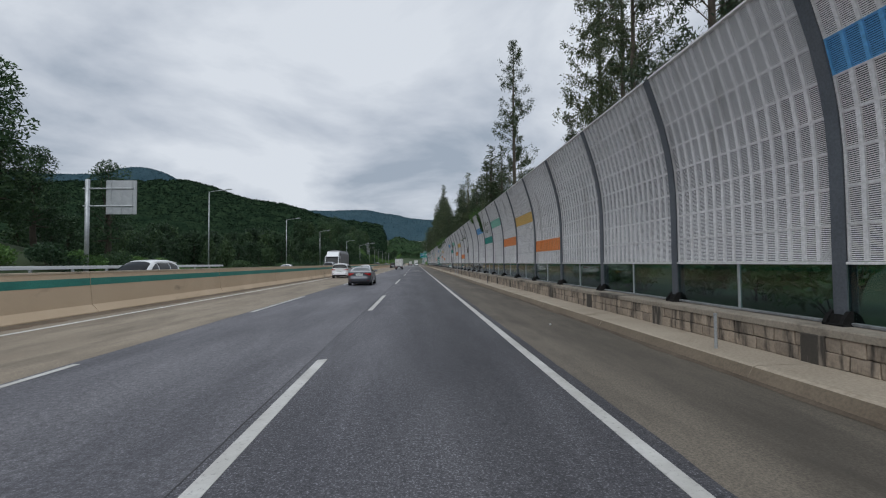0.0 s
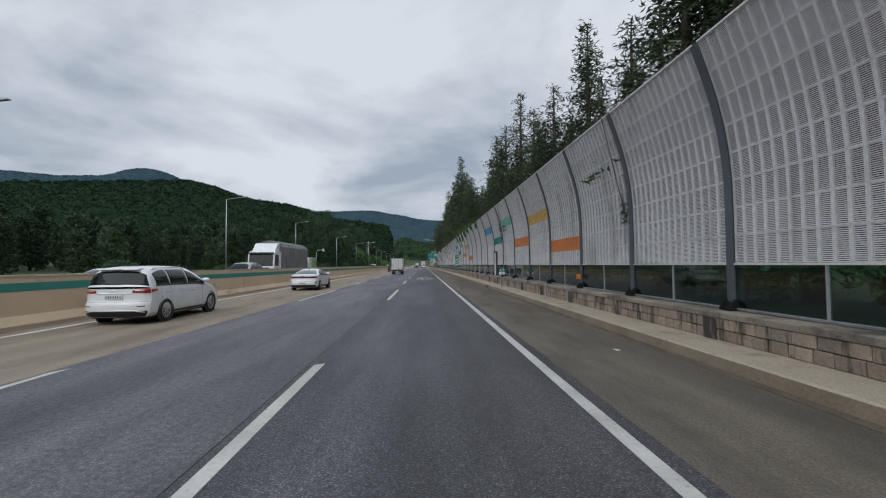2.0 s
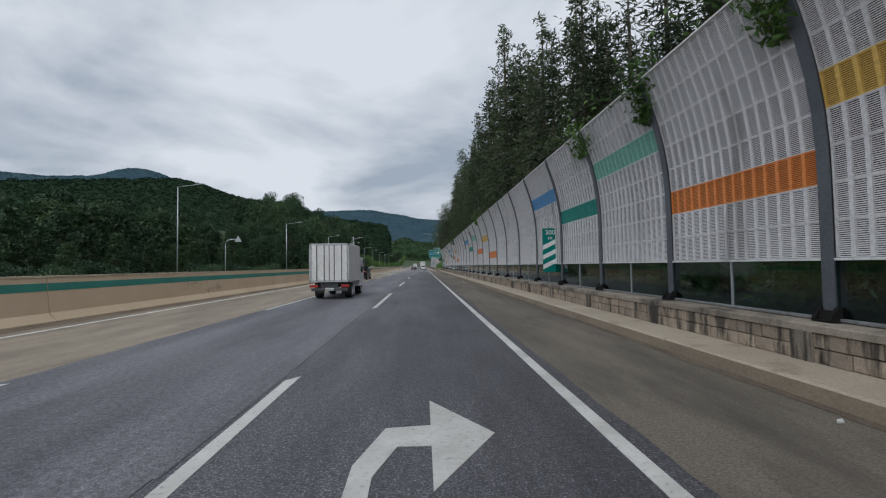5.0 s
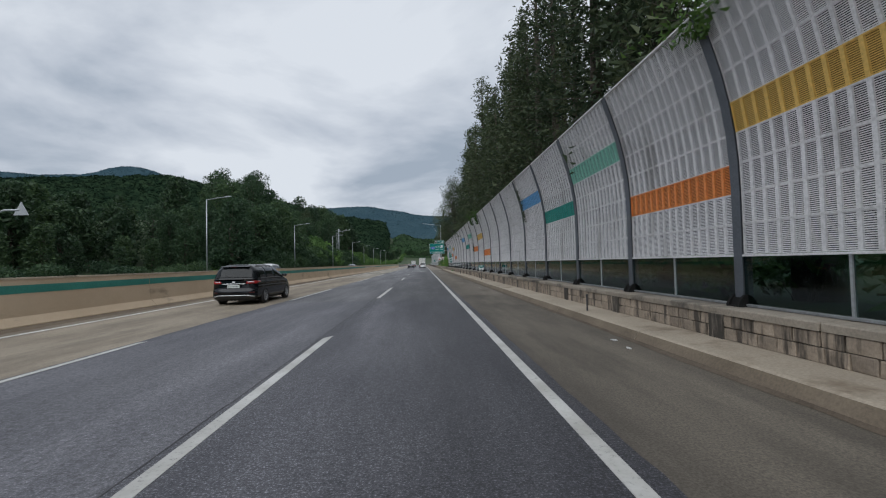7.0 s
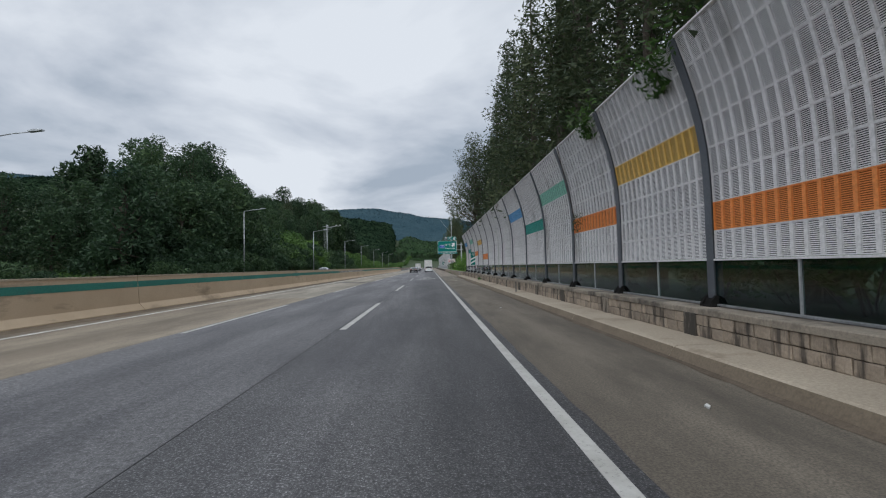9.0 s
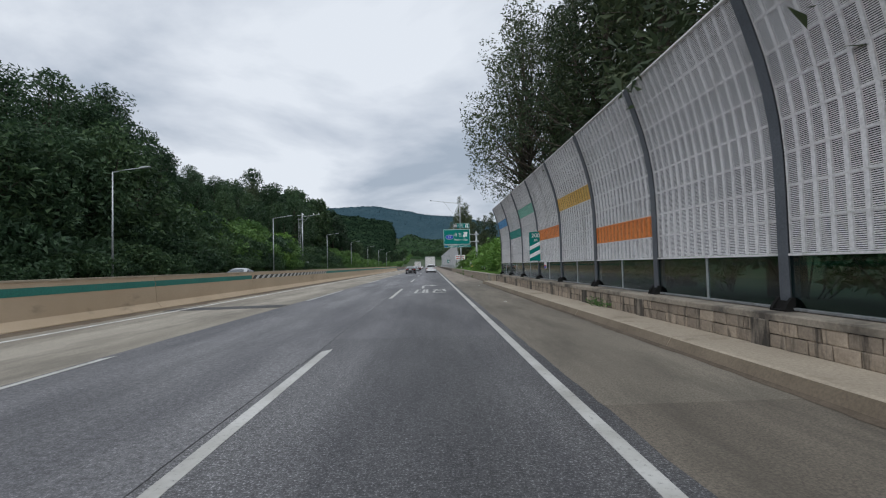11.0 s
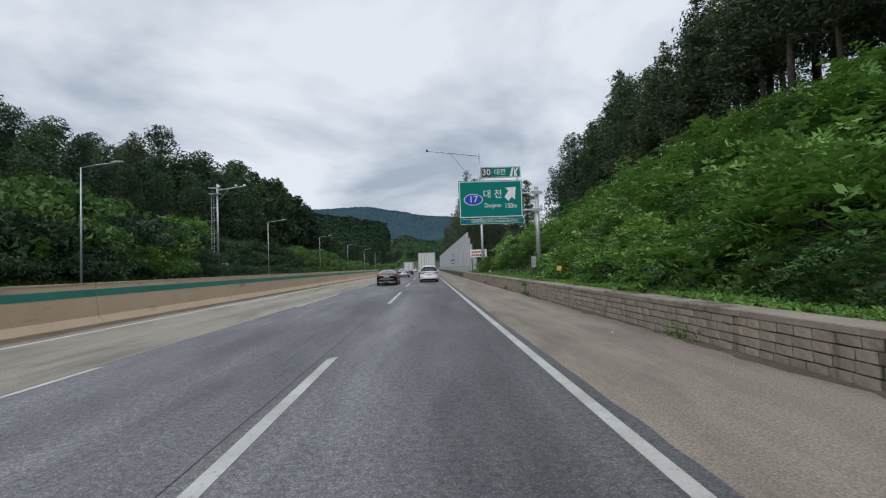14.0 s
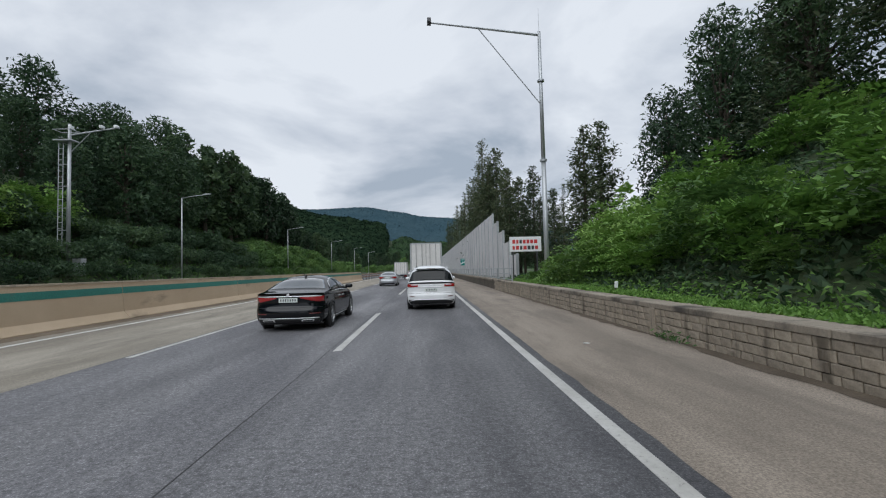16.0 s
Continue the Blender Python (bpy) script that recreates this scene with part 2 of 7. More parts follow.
M["barrier_dark"] = surface("stained_concrete_cap", (0.40, 0.33, 0.24), (0.58, 0.49, 0.375), 0.6, 80, 0.9, stain=(0.8, 0.56, (0.10, 0.085, 0.07)))
M["green_paint"] = surface("green_band_paint", (0.02, 0.17, 0.14), (0.035, 0.25, 0.20), 0.6, 20, 0.6, stain=(0.8, 0.62, (0.12, 0.14, 0.12)))
M["white_paint"] = surface("white_band_paint", (0.55, 0.55, 0.53), (0.75, 0.75, 0.72), 0.7, 20, 0.6)
M["black_paint"] = surface("black_band_paint", (0.03, 0.03, 0.03), (0.07, 0.07, 0.065), 0.7, 20, 0.6)
M["stone"] = surface("stained_stone", (0.265, 0.212, 0.162), (0.42, 0.345, 0.272), 1.1, 22, 0.92, relief=0.6, dist=0.01, drip=(4.5, 0.515, (0.035, 0.03, 0.026)), vary=0.28)
M["block"] = surface("retaining_block", (0.25, 0.21, 0.165), (0.42, 0.36, 0.285), 1.2, 20, 0.92, relief=0.6, dist=0.01, drip=(3.0, 0.56, (0.085, 0.07, 0.052)), vary=0.18)
M["pilaster"] = surface("blackened_concrete", (0.15, 0.128, 0.10), (0.26, 0.22, 0.18), 1.6, 20, 0.92, relief=0.5, dist=0.01, drip=(5.0, 0.40, (0.03, 0.027, 0.023)), vary=0.3)
M["mortar"] = surface("mortar", (0.07, 0.06, 0.048), (0.13, 0.11, 0.088), 1.0, 30, 0.95)
M["coping"] = surface("coping_concrete", (0.21, 0.178, 0.138), (0.36, 0.31, 0.25), 0.7, 20, 0.9, stain=(0.8, 0.49, (0.07, 0.06, 0.05)))
M["post"] = surface("painted_steel_post", (0.080, 0.090, 0.107), (0.140, 0.152, 0.170), 0.8, 30, 0.5, metal=0.3, relief=0.1, stain=(0.9, 0.62, (0.05, 0.055, 0.05)))
# slab behind the louvres: near-black, on colour bands about a third of their tone
M["panel_back"] = surface("dark_barrier_backing", (0.022, 0.022, 0.023), (0.04, 0.04, 0.042), 1.2, 25, 0.95)
M["panel_rib"] = surface("pale_grey_sheet", (0.66, 0.648, 0.652), (0.78, 0.768, 0.772), 0.9, 20, 0.5, metal=0.1, relief=0.05, vary=0.05, drip=(1.3, 0.57, (0.40, 0.39, 0.38)))
BAND = {"orange": (0.80, 0.27, 0.07), "yellow": (0.76, 0.49, 0.13), "teal": (0.012, 0.31, 0.26), "mint": (0.26, 0.60, 0.48), "blue": (0.12, 0.38, 0.70)}
for k, c in BAND.items():
    M[k + "_back"] = surface(k + "_barrier_backing", tuple(v * 0.28 for v in c), tuple(v * 0.36 for v in c), 1.2, 25, 0.9)
    M[k + "_rib"] = surface(k + "_sheet", tuple(v * 0.9 for v in c), c, 0.9, 20, 0.5, relief=0.05)
M["dark_glass"] = glass_material("tinted_pane", (0.24, 0.38, 0.36))
M["dull_galv"] = surface("dull_galvanised_steel", (0.15, 0.155, 0.16), (0.30, 0.305, 0.31), 2.5, 30, 0.6, metal=0.3, relief=0.1, stain=(1.5, 0.55, (0.09, 0.08, 0.07)))
M["galv"] = surface("galvanised_steel", (0.36, 0.38, 0.40), (0.52, 0.54, 0.55), 1.5, 30, 0.45, metal=0.55, relief=0.05)
M["dark_steel"] = surface("dark_steel", (0.05, 0.05, 0.055), (0.09, 0.09, 0.095), 2.0, 30, 0.5, metal=0.4, relief=0.1)
M["sign_green"] = surface("sign_green", (0.0, 0.165, 0.145), (0.004, 0.20, 0.175), 0.6, 60, 0.35, relief=0.0)
M["sign_white"] = surface("sign_white", (0.72, 0.74, 0.74), (0.8, 0.82, 0.82), 1.0, 60, 0.35, relief=0.0)
M["sign_blue"] = surface("sign_blue", (0.02, 0.07, 0.42), (0.03, 0.09, 0.5), 1.0, 60, 0.35, relief=0.0)
for k in ("sign_green", "sign_blue"):
    M[k].node_tree.nodes["Principled BSDF"].inputs["Specular IOR Level"].default_value = 0.15
M["sign_black"] = surface("sign_black", (0.03, 0.03, 0.035), (0.05, 0.05, 0.05), 1.0, 60, 0.4, relief=0.0)
M["sign_red"] = surface("sign_red", (0.50, 0.03, 0.03), (0.6, 0.05, 0.05), 1.0, 60, 0.4, relief=0.0)
M["sign_orange"] = surface("sign_orange", (0.70, 0.26, 0.02), (0.8, 0.32, 0.03), 1.0, 60, 0.4, relief=0.0)
M["soil"] = surface("grass_and_soil", (0.024, 0.042, 0.016), (0.050, 0.075, 0.026), 0.25, 6, 0.95, relief=0.8, dist=0.05)
M["woods"] = surface("far_woods", (0.009, 0.021, 0.013), (0.032, 0.054, 0.028), 0.045, 0.35, 0.95, relief=1.0, dist=2.0)
M["woods_valley"] = surface("valley_woods", (0.018, 0.038, 0.020), (0.048, 0.082, 0.036), 0.05, 0.35, 0.95, relief=1.0, dist=2.0)
# haze over the far hill is put into its blue base colours
M["woods_hazed"] = surface("hazed_distant_woods", (0.033, 0.065, 0.084), (0.052, 0.090, 0.108), 0.02, 0.2, 0.95, relief=1.0, dist=2.0)
for k in ("woods", "woods_valley", "woods_hazed"):
    M[k].node_tree.nodes["Principled BSDF"].inputs["Specular IOR Level"].default_value = 0.0
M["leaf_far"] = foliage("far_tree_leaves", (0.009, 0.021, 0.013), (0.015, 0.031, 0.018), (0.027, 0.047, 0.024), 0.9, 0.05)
# these leaves carry the same blue haze in their colour
M["leaf_hazed"] = foliage("hazed_tree_leaves", (0.034, 0.067, 0.086), (0.040, 0.077, 0.097), (0.054, 0.093, 0.113), 0.95, 0.0)
M["bark"] = surface("bark", (0.05, 0.04, 0.03), (0.11, 0.09, 0.07), 3.0, 25, 0.95, relief=1.0, dist=0.02)
M["leaf_conifer"] = foliage("conifer_needles", (0.028, 0.047, 0.026), (0.064, 0.090, 0.044), (0.125, 0.145, 0.072))
M["leaf_dark"] = foliage("dark_leaves", (0.022, 0.049, 0.026), (0.046, 0.088, 0.041), (0.094, 0.152, 0.062))
M["leaf_wood"] = foliage("wood_edge_leaves", (0.016, 0.036, 0.019), (0.034, 0.066, 0.030), (0.072, 0.118, 0.046))
M["leaf_bright"] = foliage("bright_leaves", (0.068, 0.150, 0.034), (0.155, 0.295, 0.060), (0.28, 0.42, 0.12))
M["leaf_mid"] = foliage("mid_green_leaves", (0.046, 0.102, 0.032), (0.105, 0.200, 0.054), (0.190, 0.295, 0.086))
M["leaf_vine"] = foliage("vine_leaves", (0.030, 0.070, 0.017), (0.064, 0.128, 0.028), (0.115, 0.200, 0.05))
M["tyre"] = surface("tyre_rubber", (0.015, 0.015, 0.015), (0.025, 0.025, 0.025), 4, 50, 0.8)
M["rim"] = surface("alloy_rim", (0.40, 0.41, 0.42), (0.55, 0.56, 0.57), 5, 50, 0.3, metal=0.9, relief=0.0)
M["rim_dark"] = surface("grey_alloy_rim", (0.16, 0.16, 0.17), (0.26, 0.26, 0.27), 5, 50, 0.3, metal=0.9, relief=0.0)
M["car_glass"] = paint("tinted_car_glass", (0.008, 0.010, 0.011), 0.04, 0.0, 0.0, 0.32)
# pale base stands for sky mirrored in saloon windscreens and rear windows
M["car_glass_sky_pale"] = paint("sky_pale_tinted_glass", (0.07, 0.078, 0.082), 0.05, 0.0, 0.9, 0.3)
M["black_trim"] = paint("black_plastic", (0.018, 0.018, 0.019), 0.5, 0.0, 0.0)
# pale non-metal share of the base stands for sky reflected in the trim
M["chrome"] = paint("chrome", (0.82, 0.83, 0.84), 0.32, 0.6, 0.0)
M["tail_red"] = paint("red_tail_lens", (0.36, 0.010, 0.012), 0.15, 0.0, 1.0)
M["reflector"] = paint("dull_red_reflector", (0.10, 0.006, 0.006), 0.3, 0.0, 0.3)
M["head_lens"] = paint("headlight_lens", (0.55, 0.57, 0.6), 0.1, 0.2, 1.0)
M["plate"] = paint("number_plate", (0.62, 0.66, 0.63), 0.45, 0.0, 0.0)
M["plate_bar"] = paint("plate_bar", (0.05, 0.05, 0.06), 0.5, 0.0, 0.0)
CAR = {"white": paint("white_car_paint", (0.74, 0.75, 0.76), 0.3), "grey": paint("dark_grey_car_paint", (0.085, 0.090, 0.108), 0.30, 0.5, 0.9),
       "black": paint("black_car_paint", (0.004, 0.005, 0.007), 0.4, 0.0, 0.85, 0.0), "silver": paint("silver_car_paint", (0.42, 0.44, 0.46), 0.32, 0.5)}
M["box_white"] = surface("truck_box_white", (0.58, 0.57, 0.55), (0.72, 0.71, 0.69), 0.8, 20, 0.5, relief=0.05, stain=(1.0, 0.62, (0.42, 0.40, 0.36), (1, 1, 0.3)))
M["box_green"] = paint("fresh_green_panel", (0.17, 0.40, 0.08), 0.45, 0.0, 0.2)
M["tarp"] = surface("grey_tarpaulin", (0.13, 0.135, 0.145), (0.22, 0.225, 0.235), 0.7, 12, 0.6, relief=0.5, dist=0.05)
M["rust"] = surface("rusty_rail", (0.20, 0.10, 0.06), (0.34, 0.24, 0.18), 1.5, 20, 0.7, metal=0.2)
M["soot"] = surface("blackened_steel_foot", (0.010, 0.010, 0.010), (0.022, 0.021, 0.020), 3.0, 30, 0.95, relief=0.5, dist=0.01)
M["soot"].node_tree.nodes["Principled BSDF"].inputs["Specular IOR Level"].default_value = 0.1
M["red_dirt"] = surface("reddish_gutter_dirt", (0.11, 0.075, 0.05), (0.20, 0.145, 0.10), 1.5, 25, 0.95, relief=0.8, dist=0.01)
M["dirt"] = surface("dark_gutter_dirt", (0.070, 0.053, 0.037), (0.135, 0.104, 0.075), 1.5, 25, 0.95, relief=0.8, dist=0.01)
M["debris"] = surface("litter", (0.5, 0.5, 0.48), (0.7, 0.7, 0.68), 5, 30, 0.8)

# ---- mesh helpers ----
def mesh_of(name, verts, faces, smooth=False):
    me = bpy.data.meshes.new(name)
    me.from_pydata([tuple(map(float, v)) for v in verts], [], [tuple(map(int, f)) for f in faces])
    if smooth:
        me.polygons.foreach_set("use_smooth", [True] * len(me.polygons))
    me.update()
    return me


class Geo:
    """Collects boxes, tubes and sheets into one mesh."""

    def __init__(self):
        self.v, self.f = [], []

    def add(self, verts, faces):
        o = len(self.v)
        self.v += [tuple(p) for p in verts]
        self.f += [tuple(o + i for i in f) for f in faces]
        return self

    def box(self, x0, x1, y0, y1, z0, z1, c=0.0):
        """A box; with c, its upright and top edges are chamfered by c."""
        if c <= 0:
            vs = [(x, y, z) for z in (z0, z1) for x, y in ((x0, y0), (x1, y0), (x1, y1), (x0, y1))]
            return self.add(vs, [(3, 2, 1, 0), (4, 5, 6, 7), (0, 1, 5, 4), (1, 2, 6, 5), (2, 3, 7, 6), (3, 0, 4, 7)])
        ring = lambda d, z: [(x0 + d, y0 + c, z), (x0 + c, y0 + d, z), (x1 - c, y0 + d, z), (x1 - d, y0 + c, z), (x1 - d, y1 - c, z), (x1 - c, y1 - d, z), (x0 + c, y1 - d, z), (x0 + d, y1 - c, z)]
        vs = ring(0, z0) + ring(0, z1 - c) + ring(c * 0.8, z1)
        fs = [tuple(range(7, -1, -1)), tuple(range(16, 24))]
        for k in (0, 8):
            fs += [(k + i, k + (i + 1) % 8, k + 8 + (i + 1) % 8, k + 8 + i) for i in range(8)]
        return self.add(vs, fs)

    def tube(self, path, r, n=8, r1=None, cap=True):
        path = [Vector(p) for p in path]
        r1 = r if r1 is None else r1
        vs, fs = [], []
        for i, p in enumerate(path):
            d = (path[min(i + 1, len(path) - 1)] - path[max(i - 1, 0)]).normalized()
            a = d.cross(Vector((0, 0, 1)) if abs(d.z) < 0.9 else Vector((1, 0, 0))).normalized()
            b = d.cross(a)
            rr = r + (r1 - r) * i / max(1, len(path) - 1)
            vs += [p + (a * math.cos(2 * math.pi * k / n) + b * math.sin(2 * math.pi * k / n)) * rr for k in range(n)]
        for i in range(len(path) - 1):
            fs += [(i * n + k, i * n + (k + 1) % n, i * n + n + (k + 1) % n, i * n + n + k) for k in range(n)]
        if cap:
            fs += [tuple(range(n - 1, -1, -1)), tuple(range(len(vs) - n, len(vs)))]
        return self.add(vs, fs)

    def prism(self, outline, axis, a, b):
        """An outline in the other two axes, pulled from a to b along axis."""
        n = len(outline)
        put = {"x": lambda p, s: (s, p[0], p[1]), "y": lambda p, s: (p[0], s, p[1]), "z": lambda p, s: (p[0], p[1], s)}[axis]
        vs = [put(p, a) for p in outline] + [put(p, b) for p in outline]
        fs = [tuple(range(n - 1, -1, -1)), tuple(range(n, 2 * n))] + [(i, (i + 1) % n, n + (i + 1) % n, n + i) for i in range(n)]
        return self.add(vs, fs)

    def lathe(self, prof, axis="x", n=24, at=(0, 0, 0)):
        """Revolves (along, radius) pairs about an axis through at."""
        vs, fs = [], []
        for al, r in prof:
            for k in range(n):
                c, s = math.cos(2 * math.pi * k / n) * r, math.sin(2 * math.pi * k / n) * r
                q = {"x": (al, c, s), "y": (c, al, s), "z": (c, s, al)}[axis]
                vs.append((q[0] + at[0], q[1] + at[1], q[2] + at[2]))
        for i in range(len(prof) - 1):
            fs += [(i * n + k, i * n + (k + 1) % n, i * n + n + (k + 1) % n, i * n + n + k) for k in range(n)]
        return self.add(vs, fs)

    def mesh(self, name, smooth=False, fix=True):
        me = mesh_of(name, self.v, self.f, smooth)
        if fix:
            bm = bmesh.new()
            bm.from_mesh(me)
            bmesh.ops.recalc_face_normals(bm, faces=bm.faces)
            bm.to_mesh(me)
            bm.free()
        return me


def part(name, geo, mat, parent=None, label="", smooth=False, at=None):
    me = geo.mesh(name, smooth) if isinstance(geo, Geo) else geo
    if not me.materials:
        me.materials.append(M[mat] if isinstance(mat, str) else mat)
    ob = new(name, me)
    if parent:
        ob.parent = parent
    if at is not None:
        ob.matrix_basis = at if isinstance(at, Matrix) else Matrix.Translation(at)
    if label:
        ob["label"] = label
    return ob


def thing(name, label, category, group="", kind="", at=(0, 0, 0)):
    ob = new(name)
    ob.empty_display_size = 0.2
    ob.matrix_basis = at if isinstance(at, Matrix) else Matrix.Translation(at)
    return tagged(ob, label, category, group, kind)


def lettering(name, body, size, mat, parent, at, depth=0.004, align="CENTER", squeeze=1.0):
    """Words as a mesh, in the built-in font; at: the pose of their middle, reading along x, upright along y."""
    cu = bpy.data.curves.new(name, "FONT")
    cu.body, cu.size, cu.extrude, cu.align_x, cu.align_y = body, size, depth, align, "CENTER"
    cu.resolution_u = 3
    tmp = bpy.data.objects.new("tmp", cu)
    scene.collection.objects.link(tmp)
    bpy.context.view_layer.update()
    me = bpy.data.meshes.new_from_object(tmp)
    bpy.data.objects.remove(tmp)
    me.materials.clear()
    me.materials.append(M[mat])
    return part(name, me, mat, parent, at=at @ Matrix.Diagonal((squeeze, 1, 1, 1)))


FACE_BACK = lambda x, y, z: pose(x, y, z, 90, 0, 0)   # upright words that are read looking along +y

X_EDGE, X_DASH, X_DASH2, X_SOLID = 1.76, -1.83, -5.88, -10.05
Y_BACK, Y_END = -40.0, 900.0
Y_WALL_END = 216.0

# ---- road surfaces ----
def strip(name, x0, x1, y0, y1, z, mat, label, category, thick=0.06, step=20.0, rag0=0.0, rag1=0.0):
    """A paved strip; rag0 and rag1 fray its two long edges."""
    g = Geo()
    n = max(1, int((y1 - y0) / step))
    ys = [y0 + (y1 - y0) * i / n for i in range(n + 1)]
    fray = lambda y, r, k: r * (0.55 * noise.noise((0.9 * y, k, 0)) + 0.5 * noise.noise((4.3 * y, k, 7))) if r else 0.0
    vs = []
    for y in ys:
        a, b = x0 + fray(y, rag0, 1.3), x1 + fray(y, rag1, 5.7)
        vs += [(a, y, z), (b, y, z), (b, y, z - thick), (a, y, z - thick)]
    fs = [(4 * i + a, 4 * i + b, 4 * i + 4 + b, 4 * i + 4 + a) for i in range(n) for a, b in ((0, 1), (1, 2), (2, 3), (3, 0))]
    fs += [(0, 1, 2, 3), (4 * n, 4 * n + 1, 4 * n + 2, 4 * n + 3)]
    g.add(vs, fs)
    return tagged(part(name, g, mat), label, category, kind="structure")


X_LANE = 2.025
strip("road_slow_lane", -2.0, X_LANE, Y_BACK, 140.0, 0.0, "asphalt", "dark grey asphalt slow lane with tyre tracks", "road", step=0.3, rag1=0.05)
strip("road_slow_lane_beyond", -2.0, X_LANE, 208.0, 300.0, 0.0, "asphalt_paler", "paler grey asphalt slow lane with tyre tracks", "road", step=0.3, rag1=0.05)
strip("road_slow_lane_far", -2.0, X_LANE, 300.0, Y_END, 0.0, "asphalt_paler", "paler grey asphalt slow lane far ahead", "road")
strip("road_middle_lane", -6.02, -2.0, Y_BACK, 140.0, -0.001, "asphalt_old", "older paler grey asphalt middle lane", "road", step=0.4, rag0=0.05)
strip("road_middle_lane_beyond", -6.02, -2.0, 208.0, Y_END, -0.001, "asphalt_pale", "pale grey asphalt middle lane", "road")
for i in range(4):
    strip("road_slow_lane_ageing", -2.0, X_LANE, 140.0 + 17 * i, 157.0 + 17 * i, 0.0, "asphalt_step_%d" % i, "grey asphalt slow lane growing paler", "road", step=0.3, rag1=0.05)
    strip("road_middle_lane_ageing", -6.02, -2.0, 140.0 + 17 * i, 157.0 + 17 * i, -0.001, "old_step_%d" % i, "paling grey asphalt middle lane", "road", step=0.4, rag0=0.05)
strip("road_passing_lane", -11.2, -5.97, Y_BACK, 176.0, -0.004, "tan_brown", "brownish worn concrete passing lane beside the median barrier", "road")
strip("road_passing_lane_beyond", -11.2, -5.97, 176.0, Y_END, -0.004, "tan", "tan worn concrete passing lane beside the median barrier", "road")
strip("shoulder_worn", 1.96, 4.42, 186.0, 217.0, -0.004, "tan_mid", "tan worn concrete hard shoulder beside the kerb", "shoulder")
strip("shoulder_stained", 1.96, 4.42, 142.0, 186.0, -0.004, "tan_between", "brown stained concrete hard shoulder", "shoulder")
strip("shoulder", 1.96, 4.42, Y_BACK, 142.0, -0.004, "tan_dark", "tan stained concrete hard shoulder", "shoulder")
strip("shoulder_beyond", 1.96, 5.06, 217.0, Y_END, -0.004, "tan_pale", "tan concrete hard shoulder widening up to the low wall", "shoulder")
strip("road_opposite", -27.0, -11.75, Y_BACK, Y_END, -0.002, "asphalt_plain", "asphalt carriageway of the opposite direction", "road")

g = Geo()
g.box(X_EDGE - 0.075, X_EDGE + 0.085, Y_BACK, Y_END, -0.03, 0.005)
tagged(part("lane_line_edge", g, "road_paint"), "solid white painted shoulder line", "road marking", kind="structure")
g = Geo()
g.box(X_SOLID - 0.08, X_SOLID + 0.08, Y_BACK, Y_END, -0.03, 0.005)
tagged(part("lane_line_median", g, "fresh_paint"), "solid white painted line beside the median", "road marking", kind="structure")
# dashed lines, unevenly repainted; both rows stand side by side
DASHES = [(-27.5, -18.0), (-7.5, 1.9), (9.7, 17.0), (29.4, 39.3), (52.7, 61.2), (70.0, 77.4), (85.1, 92.6), (103.0, 112.0), (121.5, 130.7), (141.5, 150.5), (163.2, 171.5), (181.2, 189.8), (202.8, 211.4), (223.4, 232.6), (244.4, 253.8), (262.0, 269.8)]
DASHES += [(282.0 + 20 * k, 291.0 + 20 * k) for k in range(20)]
DASH_SHIFT = {52.7: 0.07, 223.4: 0.07, 244.4: 0.055}      # dashes repainted a little off the row
for xx, w, nm in ((X_DASH, 0.08, "lane_dash"), (X_DASH2, 0.06, "lane_dash_passing")):
    for y, e in DASHES:
        g = Geo()
        x = xx + (DASH_SHIFT.get(y, 0.0) if xx == X_DASH else 0.0)
        g.prism([(x - w, y), (x + w, y + random.uniform(0, 0.15)), (x + w, e), (x - w, e - random.uniform(0, 0.3))], "z", -0.03, 0.005)
        tagged(part(nm, g, "road_paint"), "worn white painted lane dash on the asphalt", "road marking", "lane dashes", "structure")
# seams between the paving strips
g = Geo()
for xx, a in ((-2.0, 0.007),):
    y = Y_BACK
    while y < 320:
        y2 = y + random.uniform(2, 5)
        j = random.uniform(-0.025, 0.025) if xx < 0 else random.uniform(-0.006, 0.006)
        g.box(xx + j - a, xx + j + a, y, y2, -0.03, 0.0025)
        y = y2
tagged(part("tar_seam", g, "seam"), "dark tar seams between paving strips", "seam", kind="structure")
# hairline cracks that come and go along the shoulder
g = Geo()
y, cx, on = -12.0, 2.72, True
while y < 214:
    y2 = y + random.uniform(0.15, 0.5)
    c2 = min(3.05, max(2.45, cx + random.uniform(-0.06, 0.06)))
    if on:
        g.add([(cx - 0.0014, y, -0.001), (cx + 0.0014, y, -0.001), (c2 + 0.0014, y2, -0.001), (c2 - 0.0014, y2, -0.001)], [(0, 1, 2, 3)])
    if random.random() < (0.16 if on else 0.06):
        on = not on
    y, cx = y2, c2
tagged(part("shoulder_crack", g.mesh("shoulder_crack", fix=False), "seam"), "broken hairline cracks in the concrete shoulder", "crack", kind="structure")
# dark patch of the concrete lane
g = Geo()
g.prism([(-10.6, 199.2), (-6.1, 199.6), (-6.1, 200.9), (-10.6, 200.4)], "z", -0.03, 0.003)
tagged(part("asphalt_patch", g, "asphalt_plain"), "dark asphalt patch across the concrete lane", "road patch", kind="structure")


